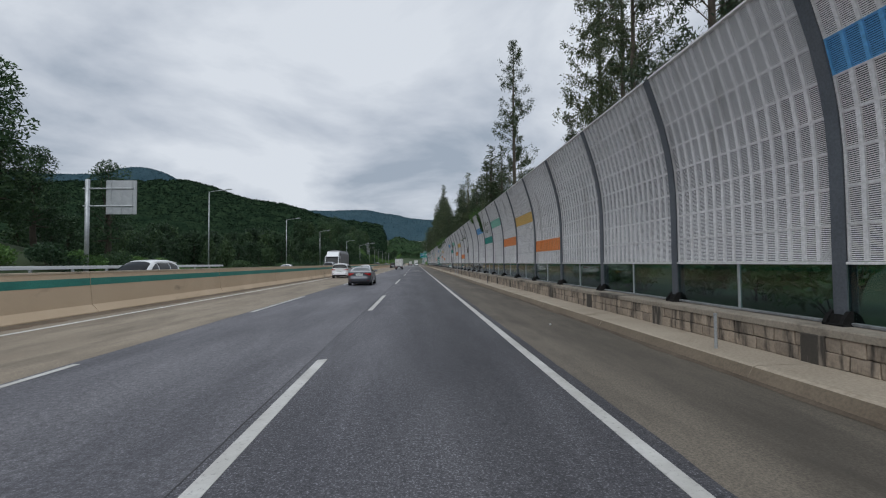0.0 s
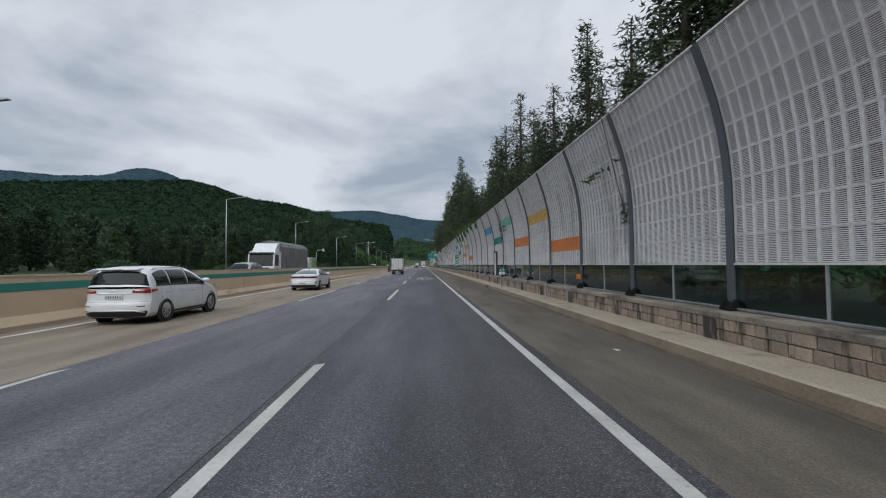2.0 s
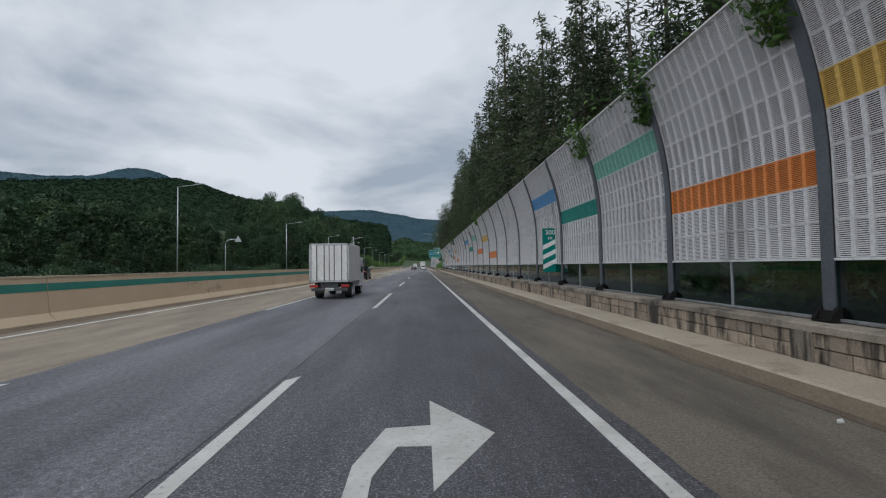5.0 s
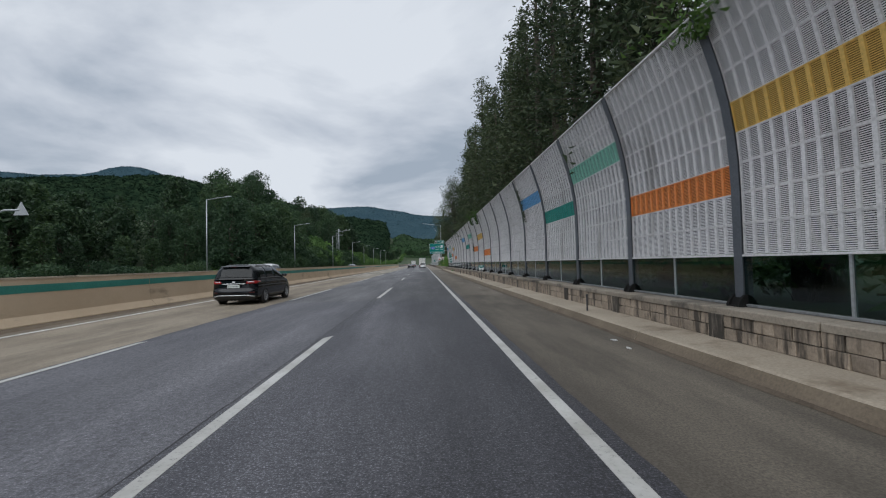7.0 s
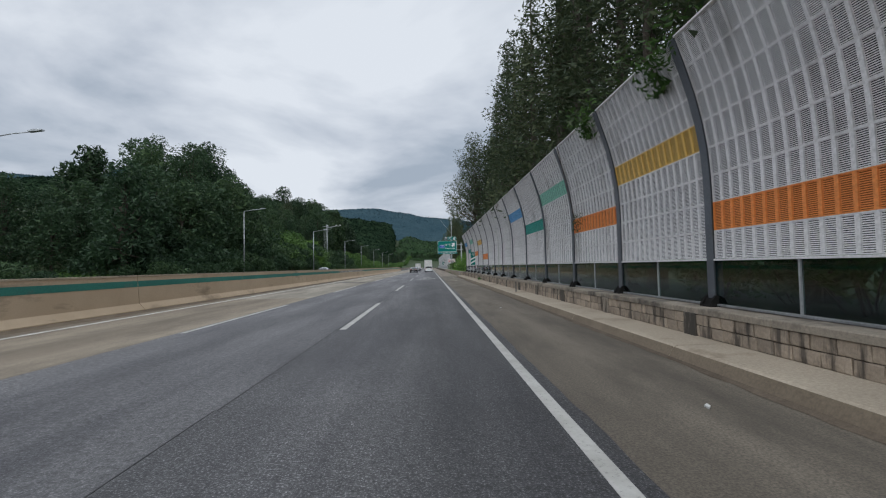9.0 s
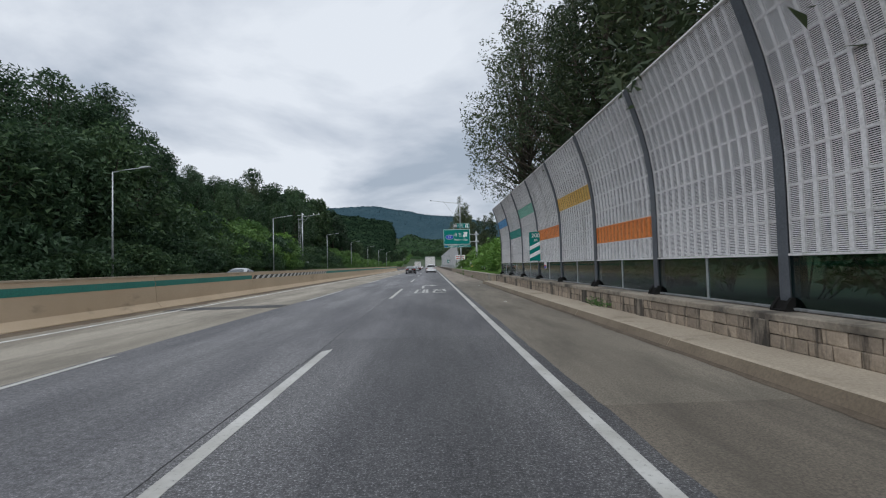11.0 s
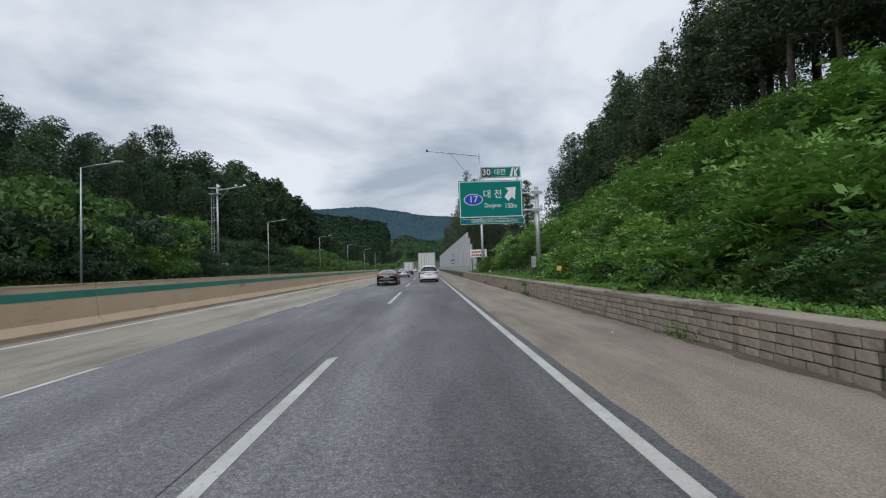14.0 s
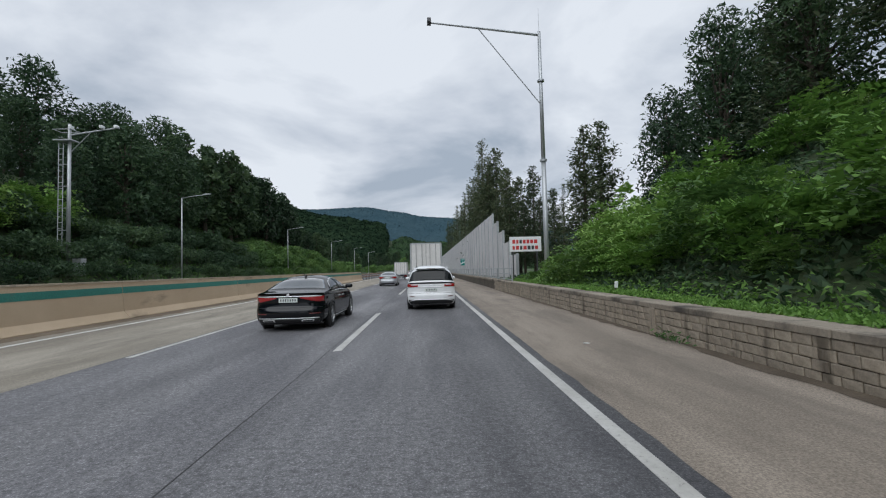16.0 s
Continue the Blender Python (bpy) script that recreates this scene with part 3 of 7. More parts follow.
def road_word(y):
    """Stretched lane writing: two syllables, reading away from the driver."""
    a, s = thing("road_writing", "large white painted place name stretched along the lane", "road marking", "road writing", "structure", (0, y, 0)), 3.45
    level = [0.0055]
    def bar(name, pts):
        part(name, Geo().prism(pts, "z", -0.02, level[0]), "old_paint", a)
        level[0] += 0.0004
    # first syllable
    bar("stroke", [(-0.86, 0), (-0.70, 0.25), (-0.62, 3.2), (-0.76, s)])
    bar("stroke", [(-0.86, 0), (-0.46, 0), (-0.46, 0.28), (-0.72, 0.28)])
    bar("stroke", [(-0.78, s - 0.3), (-0.52, s - 0.3), (-0.50, s), (-0.78, s)])
    bar("stroke", [(-0.40, 0), (-0.25, 0), (-0.22, s), (-0.36, s)])
    bar("stroke", [(-0.24, 1.55), (-0.12, 1.55), (-0.12, 1.95), (-0.24, 1.95)])
    bar("stroke", [(-0.17, 0), (-0.01, 0), (-0.03, s), (-0.17, s)])
    # second syllable
    bar("stroke", [(0.28, s - 0.3), (0.74, s - 0.3), (0.74, s), (0.28, s)])
    bar("stroke", [(0.46, s - 0.3), (0.58, s - 0.3), (0.48, 2.2), (0.38, 1.2), (0.24, 1.2), (0.36, 2.2)])
    bar("stroke", [(0.46, 2.35), (0.54, 2.1), (0.80, 1.3), (0.66, 1.3)])
    bar("stroke", [(0.72, 2.35), (0.92, 2.35), (0.92, 2.65), (0.72, 2.65)])
    bar("stroke", [(0.90, 1.2), (1.06, 1.2), (1.02, s), (0.88, s)])
    bar("stroke", [(0.24, 0), (0.40, 0), (0.40, 1.0), (0.24, 1.0)])
    bar("stroke", [(0.40, 0), (1.0, 0), (1.0, 0.28), (0.40, 0.28)])


road_word(81.35)
road_word(206.5)


def road_arrow(y):
    a = thing("road_arrow", "white painted right-turn lane arrow on asphalt", "road marking", "road arrows", "structure", (0, y, 0))
    part("arrow_shaft", Geo().prism([(-0.50, 0), (-0.32, 0), (-0.36, 3.2), (-0.2, 3.75), (0.10, 3.75), (0.10, 4.25), (-0.34, 4.2), (-0.54, 3.4)], "z", -0.02, 0.006), "old_paint", a)
    part("arrow_head", Geo().prism([(0.10, 2.95), (0.70, 4.0), (0.10, 5.05)], "z", -0.02, 0.0065), "old_paint", a)


road_arrow(86.2)
road_arrow(211.45)

# ---- kerb, median ----
def kerb_run(y0, y1):
    t = thing("kerb", "low stained concrete kerb along the hard shoulder", "kerb", kind="structure")
    y = y0
    while y < y1 - 0.5:
        e = min(y + 5.0, y1)
        g = Geo()
        g.prism([(4.30, -0.05), (4.44, 0.17), (4.50, 0.19), (5.36, 0.20), (5.36, -0.05)], "y", y + 0.012, e - 0.012)
        me = g.mesh("kerb_stone")
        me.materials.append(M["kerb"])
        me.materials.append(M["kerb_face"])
        # faces turned to the road take the darker brown
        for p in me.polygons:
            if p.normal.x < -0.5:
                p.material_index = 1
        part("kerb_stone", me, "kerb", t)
        y = e
    return t


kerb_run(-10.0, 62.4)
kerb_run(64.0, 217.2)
# the kerb runs out in a low ramp
kr = Geo().add([(4.30, 217.2, -0.02), (4.44, 217.2, 0.17), (5.36, 217.2, 0.2), (5.36, 217.2, -0.02), (4.75, 219.6, -0.02), (4.85, 219.4, 0.012), (5.36, 219.4, 0.02), (5.36, 219.6, -0.02)], [(0, 1, 2, 3), (0, 4, 5, 1), (1, 5, 6, 2), (4, 7, 6, 5), (0, 3, 7, 4), (2, 6, 7, 3)])
tagged(part("kerb_end", kr, "kerb_face"), "dirt-covered sloping end of the concrete kerb", "kerb", kind="structure")
# storm drain mouth in the kerb
dr = thing("storm_drain", "dark rectangular drain opening in the kerb", "drain", kind="structure", at=(0, 63.2, 0))
# black throat and floor put the darkness inside the mouth into colour
part("drain_throat", Geo().box(4.60, 4.66, -0.8, 0.8, -0.2, 0.12), "black_paint", dr)
part("drain_lintel", Geo().box(4.42, 5.36, -0.8, 0.8, 0.14, 0.2, 0.01), "kerb", dr)
part("drain_floor", Geo().box(4.30, 4.60, -0.8, 0.8, -0.02, 0.004), "black_paint", dr)

PROF = [(-11.06, 0.0), (-11.06, 0.08), (-11.28, 0.32), (-11.36, 1.20), (-11.38, 1.40), (-11.72, 1.40), (-11.74, 1.2), (-11.82, 0.32), (-12.0, 0.08), (-12.0, 0.0)]
md = thing("median_barrier", "weathered beige concrete median barrier with a green painted band", "barrier", kind="structure")
y = -30.0
while y < 330:
    e = y + 10.0
    seg = part("barrier_segment", Geo().prism(PROF, "y", y + 0.015, e - 0.015), "barrier", md)
    part("cap", Geo().prism([(-11.36, 1.385), (-11.36, 1.44), (-11.74, 1.44), (-11.74, 1.385)], "y", y + 0.01, e - 0.01), "barrier_dark", seg)
    if not (209.9 < y + 5 < 229):
        part("green_band", Geo().prism([(-11.333, 0.98), (-11.354, 1.22), (-11.40, 1.22), (-11.40, 0.98)], "y", y + 0.02, e - 0.02), "green_paint", seg)
    else:
        for k in range(20):
            yk = y + 0.5 * k
            part("chevron", Geo().add([(-11.333, yk + 0.02, 0.98), (-11.333, yk + 0.50, 0.98), (-11.354, yk + 0.98, 1.22), (-11.354, yk + 0.50, 1.22), (-11.40, yk + 0.02, 0.98), (-11.40, yk + 0.50, 0.98), (-11.40, yk + 0.98, 1.22), (-11.40, yk + 0.50, 1.22)],
                 [(0, 1, 2, 3), (4, 5, 6, 7), (0, 1, 5, 4), (1, 2, 6, 5), (2, 3, 7, 6), (3, 0, 4, 7)]), "white_paint" if k % 2 else "black_paint", seg)
    y = e
# brown dirt and grit along the foot
g = Geo()
g.prism([(-11.06, 0.0), (-11.06, 0.05), (-10.75, 0.004), (-10.7, -0.01)], "y", -30, 330)
tagged(part("roadside_grit", g, "kerb_face"), "brown grit gathered along the barrier foot", "grit", kind="stuff")
# steel rail that takes over from the concrete barrier
rl = thing("guard_rail_median", "rusty steel beam guard rail on short posts", "guard rail", kind="structure")
for z in (0.55, 0.95):
    part("rail_beam", Geo().prism([(-11.35, z - 0.12), (-11.29, z - 0.06), (-11.35, z), (-11.29, z + 0.06), (-11.35, z + 0.12), (-11.38, z + 0.12), (-11.38, z - 0.12)], "y", 330, 480), "rust", rl)
for k in range(38):
    part("rail_post", Geo().box(-11.5, -11.38, 331 + 4 * k, 331.12 + 4 * k, -0.1, 1.1), "galv", rl)
tagged(part("median_barrier_far", Geo().prism(PROF, "y", 480, Y_END), "barrier"), "beige concrete median barrier far down the road", "barrier", kind="structure")

# ---- stone wall, coping ----
def wall_core(name, x, y0, y1, label):
    return tagged(part(name, Geo().box(x + 0.03, x + 0.45, y0, y1, -0.1, 0.62), "mortar"), label, "wall", kind="structure")


core1 = wall_core("wall_stone", 5.34, -10, 216.4, "low stained stone wall under the noise barrier")
core2 = wall_core("wall_block", 5.02, 216.4, 286, "low brown block retaining wall below the shrubs")
core3 = wall_core("wall_far", 5.02, 286, 700, "low block wall far down the road")


def coping_run(x, y0, y1, step):
    t = thing("coping", "rough concrete coping, stained black in places", "coping", kind="structure")
    y = y0
    while y < y1:
        e = min(y + step, y1)
        part("coping_stone", Geo().box(x - 0.03 + random.uniform(-0.008, 0.008), x + 0.62, y + 0.008, e - 0.008, 0.61, 0.72 + random.uniform(-0.006, 0.006), 0.018), "coping", t)
        y = e


coping_run(5.34, -10.0, 216.4, 4.0)
coping_run(5.03, 216.4, 286.0, 3.0)
tagged(part("coping_far", Geo().box(4.99, 5.64, 286, 700, 0.61, 0.72), "coping"), "concrete coping far down the road", "coping", kind="structure")

# ---- noise barrier ----
# section of the screen: upright, then bowed towards the road
SECT = [(5.80, 1.62), (5.80, 2.15), (5.80, 2.68), (5.79, 3.20), (5.75, 3.72), (5.67, 4.24), (5.55, 4.76), (5.39, 5.28), (5.19, 5.86)]
BAY = 4.0


def panel_mesh(row, colour, y_to=3.90):
    """A pressed sheet: rows of slanting louvre blades between upright ribs, a darker slab behind."""
    (xa, za), (xb, zb) = SECT[row], SECT[row + 1]
    d = Vector((xb - xa, 0, zb - za)).normalized()
    nrm = Vector((-d.z, 0, d.x))                       # towards the road
    ln = math.hypot(xb - xa, zb - za)
    def at(y, s, o):
        p = Vector((xa, y, za)) + d * s + nrm * o
        return (p.x, p.y, p.z)
    def slab(y0, y1, s0, s1, o0, o1):
        vs = [at(y, s, o) for o in (o0, o1) for y, s in ((y0, s0), (y1, s0), (y1, s1), (y0, s1))]
        return vs, [(3, 2, 1, 0), (4, 5, 6, 7), (0, 1, 5, 4), (1, 2, 6, 5), (2, 3, 7, 6), (3, 0, 4, 7)]
    back, sheet_ = Geo(), Geo()
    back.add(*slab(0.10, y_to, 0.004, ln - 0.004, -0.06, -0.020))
    n = round((y_to - 0.10) / 0.2533)
    wid = 0.032 if row < 5 else 0.026
    for k in range(n + 1):
        y = 0.10 + (y_to - 0.10) * k / n
        sheet_.add(*slab(max(0.10, y - wid), min(y_to, y + wid), 0.016, ln - 0.016, -0.020, 0.013))
    sheet_.add(*slab(0.10, y_to, 0.002, 0.020, -0.020, 0.014))
    sheet_.add(*slab(0.10, y_to, ln - 0.020, ln - 0.002, -0.020, 0.014))
    m = round((ln - 0.04) / 0.0285)
    gap = (0.37, 0.37, 0.37, 0.37, 0.35, 0.29, 0.21, 0.16)[row]
    p = (ln - 0.04) / m
    for k in range(m):
        s0 = 0.02 + p * k
        vs = [at(y, s, o) for y in (0.10, y_to) for s, o in ((s0 + p * 0.99, -0.003), (s0 + p * gap, 0.010), (s0 + p * (gap + 0.08), 0.006))]
        sheet_.add(vs, [(0, 1, 4, 3), (1, 2, 5, 4), (2, 0, 3, 5)])
    g = Geo().add(back.v, back.f)
    nb = len(back.f)
    g.add(sheet_.v, sheet_.f)
    me = g.mesh("panel")
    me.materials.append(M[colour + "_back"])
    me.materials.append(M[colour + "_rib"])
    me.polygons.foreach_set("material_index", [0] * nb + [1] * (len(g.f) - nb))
    return me


PANELS = {}
def door_panel(row):
    return panel_mesh(row, "panel", 2.60)


def panel(row, colour):
    if (row, colour) not in PANELS:
        PANELS[row, colour] = panel_mesh(row, colour)
    return PANELS[row, colour]


def post_mesh():
    """A steel section that follows the bow of the screen, with flanges and a foot plate."""
    g = Geo()
    cl = [(5.80, 0.72)] + SECT
    def run(dx0, dx1, hw):
        vs, fs = [], []
        for i, (x, z) in enumerate(cl):
            a, b = Vector(cl[max(0, i - 1)]), Vector(cl[min(len(cl) - 1, i + 1)])
            t = (b - a).normalized()
            nx, nz = -t.y, t.x
            for o, w in ((dx0, -hw), (dx0, hw), (dx1, hw), (dx1, -hw)):
                vs.append((x + nx * o, w, z + nz * o))
        for i in range(len(cl) - 1):
            fs += [(4 * i + k, 4 * i + (k + 1) % 4, 4 * i + 4 + (k + 1) % 4, 4 * i + 4 + k) for k in range(4)]
        n = 4 * (len(cl) - 1)
        fs += [(3, 2, 1, 0), (n, n + 1, n + 2, n + 3)]
        g.add(vs, fs)
    run(0.05, 0.035, 0.10)
    run(0.035, -0.12, 0.012)
    run(-0.12, -0.135, 0.10)
    me = g.mesh("post")
    me.materials.append(M["post"])
    return me


POST = post_mesh()
FOOT = Geo().box(5.62, 5.95, -0.17, 0.17, 0.72, 0.75, 0.01)
for dx in (5.67, 5.90):
    for dy in (-0.12, 0.12):
        FOOT.lathe([(0.75, 0.02), (0.80, 0.02), (0.80, 0.0)], "z", 6, (dx, dy, 0))
for dy in (-0.125, 0.125):
    FOOT.prism([(5.61, 0.75), (5.96, 0.75), (5.91, 0.86), (5.82, 0.93), (5.74, 0.93), (5.66, 0.84)], "y", dy - 0.03, dy + 0.03)
FOOT.prism([(5.66, 0.75), (5.74, 0.75), (5.74, 0.88), (5.70, 0.88)], "y", -0.09, 0.09)
FOOT = FOOT.mesh("foot_plate")
FOOT.materials.append(M["soot"])
GLASS = Geo().box(5.79, 5.80, 0.10, 1.97, 0.777, 1.579).mesh("pane")
GLASS.materials.append(M["dark_glass"])
MULL = Geo().box(5.775, 5.825, 1.98, 2.02, 0.76, 1.60).mesh("mullion")
MULL.materials.append(M["galv"])
RAILB = Geo().box(5.75, 5.84, 0.09, 3.91, 0.735, 0.775, 0.008).mesh("bottom_rail")
RAILB.materials.append(M["dull_galv"])
RAILT = Geo().box(5.755, 5.84, 0.09, 3.91, 1.58, 1.615, 0.006).mesh("top_rail")
RAILT.materials.append(M["panel_rib"])
CAPR = Geo().box(5.15, 5.22, 0.09, 3.91, 5.85, 5.89, 0.006).mesh("top_cap")
CAPR.materials.append(M["panel_rib"])
# repeating colour bands: bay (modulo nine) -> (row, colour)
BANDS = {3: (1, "orange"), 4: (4, "yellow"), 5: (2, "orange"), 6: (5, "mint"), 7: (3, "teal"), 8: (5, "blue")}
DOOR_BAY = 16
for k in range(-2, 54):
    band = BANDS.get(k % 9)
    what = "grey louvred noise barrier bay" + (" with a %s panel row" % band[1] if band else "") + " above dark glass"
    b = thing("noise_barrier_bay", what, "noise barrier", "noise barrier bays", "structure", (0, BAY * k, 0))
    part("post", POST, "post", b, "bowed grey steel post")
    part("foot_plate", FOOT, "soot", b)
    for row in range(8):
        if k == DOOR_BAY and row < 2:
            part("panel", door_panel(row), "panel_rib", b)
            continue
        part("panel", panel(row, band[1] if band and band[0] == row else "panel"), "panel_rib", b)
    for me, nm in ((MULL, "mullion"), (RAILB, "bottom_rail"), (RAILT, "top_rail"), (CAPR, "top_cap")):
        part(nm, me, "galv", b)
    for dy in (0.0, 1.94):
        p = part("pane", GLASS, "dark_glass", b, at=(0, dy, 0))
        p.visible_shadow = False
end = thing("noise_barrier_end_post", "bowed grey steel end post of the noise barrier", "post", kind="structure", at=(0, Y_WALL_END, 0))
part("post", POST, "post", end)
part("foot_plate", FOOT, "soot", end)

# ---- ground and hills ----
def ridge(x, y, pts, width):
    """Height of a smooth ridge along a chain of (x, y, height)."""
    best = np.zeros_like(x)
    for (xa, ya, ha), (xb, yb, hb) in zip(pts, pts[1:]):
        dx, dy = xb - xa, yb - ya
        u = np.clip(((x - xa) * dx + (y - ya) * dy) / (dx * dx + dy * dy), 0, 1)
        d = np.hypot(x - xa - u * dx, y - ya - u * dy)
        best = np.maximum(best, (ha + u * (hb - ha)) * np.exp(-(d / width) ** 2))
    return best


HILL_LEFT = [(-1500, 500, 150), (-1150, 850, 150), (-900, 1100, 188), (-640, 1250, 220), (-430, 1250, 163), (-260, 1250, 108)]
HILL_MID = [(-560, 1700, 205), (-200, 1600, 178), (30, 1600, 150), (300, 1650, 110), (700, 1500, 90)]
HILL_PEAK = [(-1739, 1681, 335), (-1598, 1822, 372), (-1502, 1907, 372), (-1393, 1992, 388), (-1247, 2092, 440), (-1063, 2196, 366)]


def smooth(a, b, v):
    t = np.clip((v - a) / (b - a), 0, 1)
    return t * t * (3 - 2 * t)


def height(x, y):
    x, y = np.asarray(x, float), np.asarray(y, float)
    h = np.full(np.broadcast(x, y).shape, -0.12)
    # bank on the far side of the opposite carriageway
    left = np.clip(-28.0 - x, 0, None)
    rise = 0.62 * smooth(195, 250, y) * (1 - 0.75 * smooth(385, 440, y)) + 0.30 * (1 - smooth(30, 70, y)) * smooth(-200, -20, y) + 0.05
    h = h + np.minimum(left * rise, 13 * rise / 0.62 + 0.03 * left) * (1 - smooth(120, 320, left))
    # bank behind the low wall
    right = np.clip(x - 5.5, 0, None)
    rr = 0.62 * smooth(214, 226, y) * (1 - smooth(268, 298, y))
    h = h + np.minimum(right * 0.5, 0.75) + np.minimum(np.clip(right - 1.5, 0, None) * rr, 13 * rr / 0.62)
    far = ridge(x, y, HILL_LEFT, 300) + 0
    far = np.maximum(far, ridge(x, y, HILL_MID, 330))
    far = np.maximum(far, ridge(x, y, HILL_PEAK, 430))
    return h + far * smooth(250, 600, np.hypot(x, y - 100))


def sheet(xs, ys):
    X, Y = np.meshgrid(xs, ys)
    Z = height(X, Y)
    Z = Z - np.clip((Z - 3) * 0.4, 0, 14) * smooth(420, 700, np.hypot(X, Y - 100))
    nx, ny = len(xs), len(ys)
    v = np.stack([X.ravel(), Y.ravel(), Z.ravel()], 1)
    i = np.arange(nx - 1)[None, :] + nx * np.arange(ny - 1)[:, None]
    f = np.stack([i, i + 1, i + nx + 1, i + nx], -1).reshape(-1, 4)
    return v, f


def grade(a, b, near, far, mid=0.0):
    """Steps that widen away from mid."""
    out = [mid]
    s = near
    while out[-1] < b:
        out.append(out[-1] + s)
        s = min(far, s * 1.12)
    s, lo = near, [mid]
    while lo[-1] > a:
        lo.append(lo[-1] - s)
        s = min(far, s * 1.12)
    return np.array(sorted(set(lo + out)))


ys = np.concatenate([grade(-1500, -60, 12, 120, -60), np.arange(-54, 440, 6.0), grade(440, 4500, 12, 90, 440)])
xs = np.concatenate([grade(-4000, -80, 8, 120, -80), np.arange(-76, -26, 3.0), np.linspace(-26, 5.4, 8), np.arange(6.0, 44, 1.5), grade(44, 4000, 6, 120, 44)])
v, f = sheet(np.unique(xs), np.unique(ys))
tagged(part("ground", mesh_of("ground", v, f, True), "soil"), "green grassy ground and wooded banks beside the road", "ground", kind="structure")


def crowns(x, y, cell, lift):
    """Rounded tree-top bumps in a jittered lattice."""
    out = np.zeros_like(x)
    cx, cy = np.floor(x / cell), np.floor(y / cell)
    for i in (-1, 0, 1):
        for j in (-1, 0, 1):
            a, b = cx + i, cy + j
            r1 = np.modf(np.abs(np.sin(a * 127.1 + b * 311.7) * 43758.5))[0]
            r2 = np.modf(np.abs(np.sin(a * 269.5 + b * 183.3) * 24634.6))[0]
            r3 = np.modf(np.abs(np.sin(a * 71.3 + b * 91.7) * 9631.2))[0]
            d = np.hypot(x - (a + 0.2 + 0.6 * r1) * cell, y - (b + 0.2 + 0.6 * r2) * cell) / (cell * 0.72)
            out = np.maximum(out, np.sqrt(np.clip(1 - d * d, 0, 1)) * lift * (0.55 + 0.6 * r3))
    return out


def leaves(points, size, flat=0.5, seed=0, jitter=0.35, tri=True, wide=0.5):
    """One small leaf at each point."""
    rng = np.random.default_rng(seed)
    n = len(points)
    u = rng.normal(size=(n, 3))
    u[:, 2] *= flat
    u /= np.linalg.norm(u, axis=1)[:, None]
    w = rng.normal(size=(n, 3))
    w -= (w * u).sum(1)[:, None] * u
    w /= np.linalg.norm(w, axis=1)[:, None]
    s = np.asarray(size * (1 + jitter * rng.uniform(-1, 1, n)))[:, None]
    nn = np.cross(u, w)
    p = np.asarray(points)
    if tri:
        v = np.stack([p - u * s - w * s * 0.3, p + u * s * 0.2 + w * s * wide, p + u * s - w * s * 0.15], 1).reshape(-1, 3)
        f = np.arange(3 * n).reshape(-1, 3)
    else:
        v = np.stack([p - u * s, p + w * s * 0.42 + nn * s * 0.15, p + u * s, p - w * s * 0.42 + nn * s * 0.15], 1).reshape(-1, 3)
        f = np.arange(4 * n).reshape(-1, 4)
    return v, f


def woods(name, az0, az1, r0, r1, daz, dr, cell, lift, mat, label, gate, leaf="leaf_far", count=80000, grain=0.0030):
    """Tree cover on the hills, as a sheet of crowns; thins out where the hill is low."""
    az = np.radians(np.arange(az0, az1, daz))
    r = np.arange(r0, r1, dr)
    A, R = np.meshgrid(az, r)
    X, Y = np.sin(A) * R, 100 + np.cos(A) * R
    H = height(X, Y)
    Z = H + crowns(X, Y, cell, lift) + 3.0 * smooth(0, 8, H) - 2.0 * (1 - smooth(0, 4, H))
    keep = gate(X, Y, H)
    # the outermost crowns dip into the ground
    inner, drop = keep.copy(), np.where(keep, 0.0, 16.0)
    for step in range(4):
        wide = np.pad(inner, 1)
        inner = wide[1:-1, 1:-1] & wide[2:, 1:-1] & wide[:-2, 1:-1] & wide[1:-1, 2:] & wide[1:-1, :-2]
        drop = np.where(inner, drop, np.maximum(drop, 16.0 - 4.5 * step))
    Z = Z - drop
    n = len(az)
    i = np.arange(n - 1)[None, :] + n * np.arange(len(r) - 1)[:, None]
    ok = (keep[:-1, :-1] & keep[1:, 1:]).ravel()
    f = np.stack([i, i + 1, i + n + 1, i + n], -1).reshape(-1, 4)[ok]
    v = np.stack([X.ravel(), Y.ravel(), Z.ravel()], 1)
    used = np.unique(f)
    back = np.zeros(len(v), int)
    back[used] = np.arange(len(used))
    tagged(part(name, mesh_of(name, v[used], back[f], False), mat), label, "woods", kind="stuff")
    # leaf masses that break up the crowns
    rg = np.random.default_rng(len(used))
    q = f[rg.integers(0, len(f), count)]
    a, b = rg.uniform(0, 1, (2, count, 1))
    p = (v[q[:, 0]] * (1 - a) + v[q[:, 1]] * a) * (1 - b) + (v[q[:, 3]] * (1 - a) + v[q[:, 2]] * a) * b
    d = np.hypot(p[:, 0], p[:, 1] - 130)
    size = np.clip(d * grain, 0.7, 4.0)
    vv, ff = leaves(p + np.array([0, 0, 0.3]) * size[:, None], size, 0.6, 3)
    tagged(part(name + "_leaves", mesh_of(name + "_leaves", vv, ff), leaf), "leaf masses of the " + label, "woods", kind="stuff")


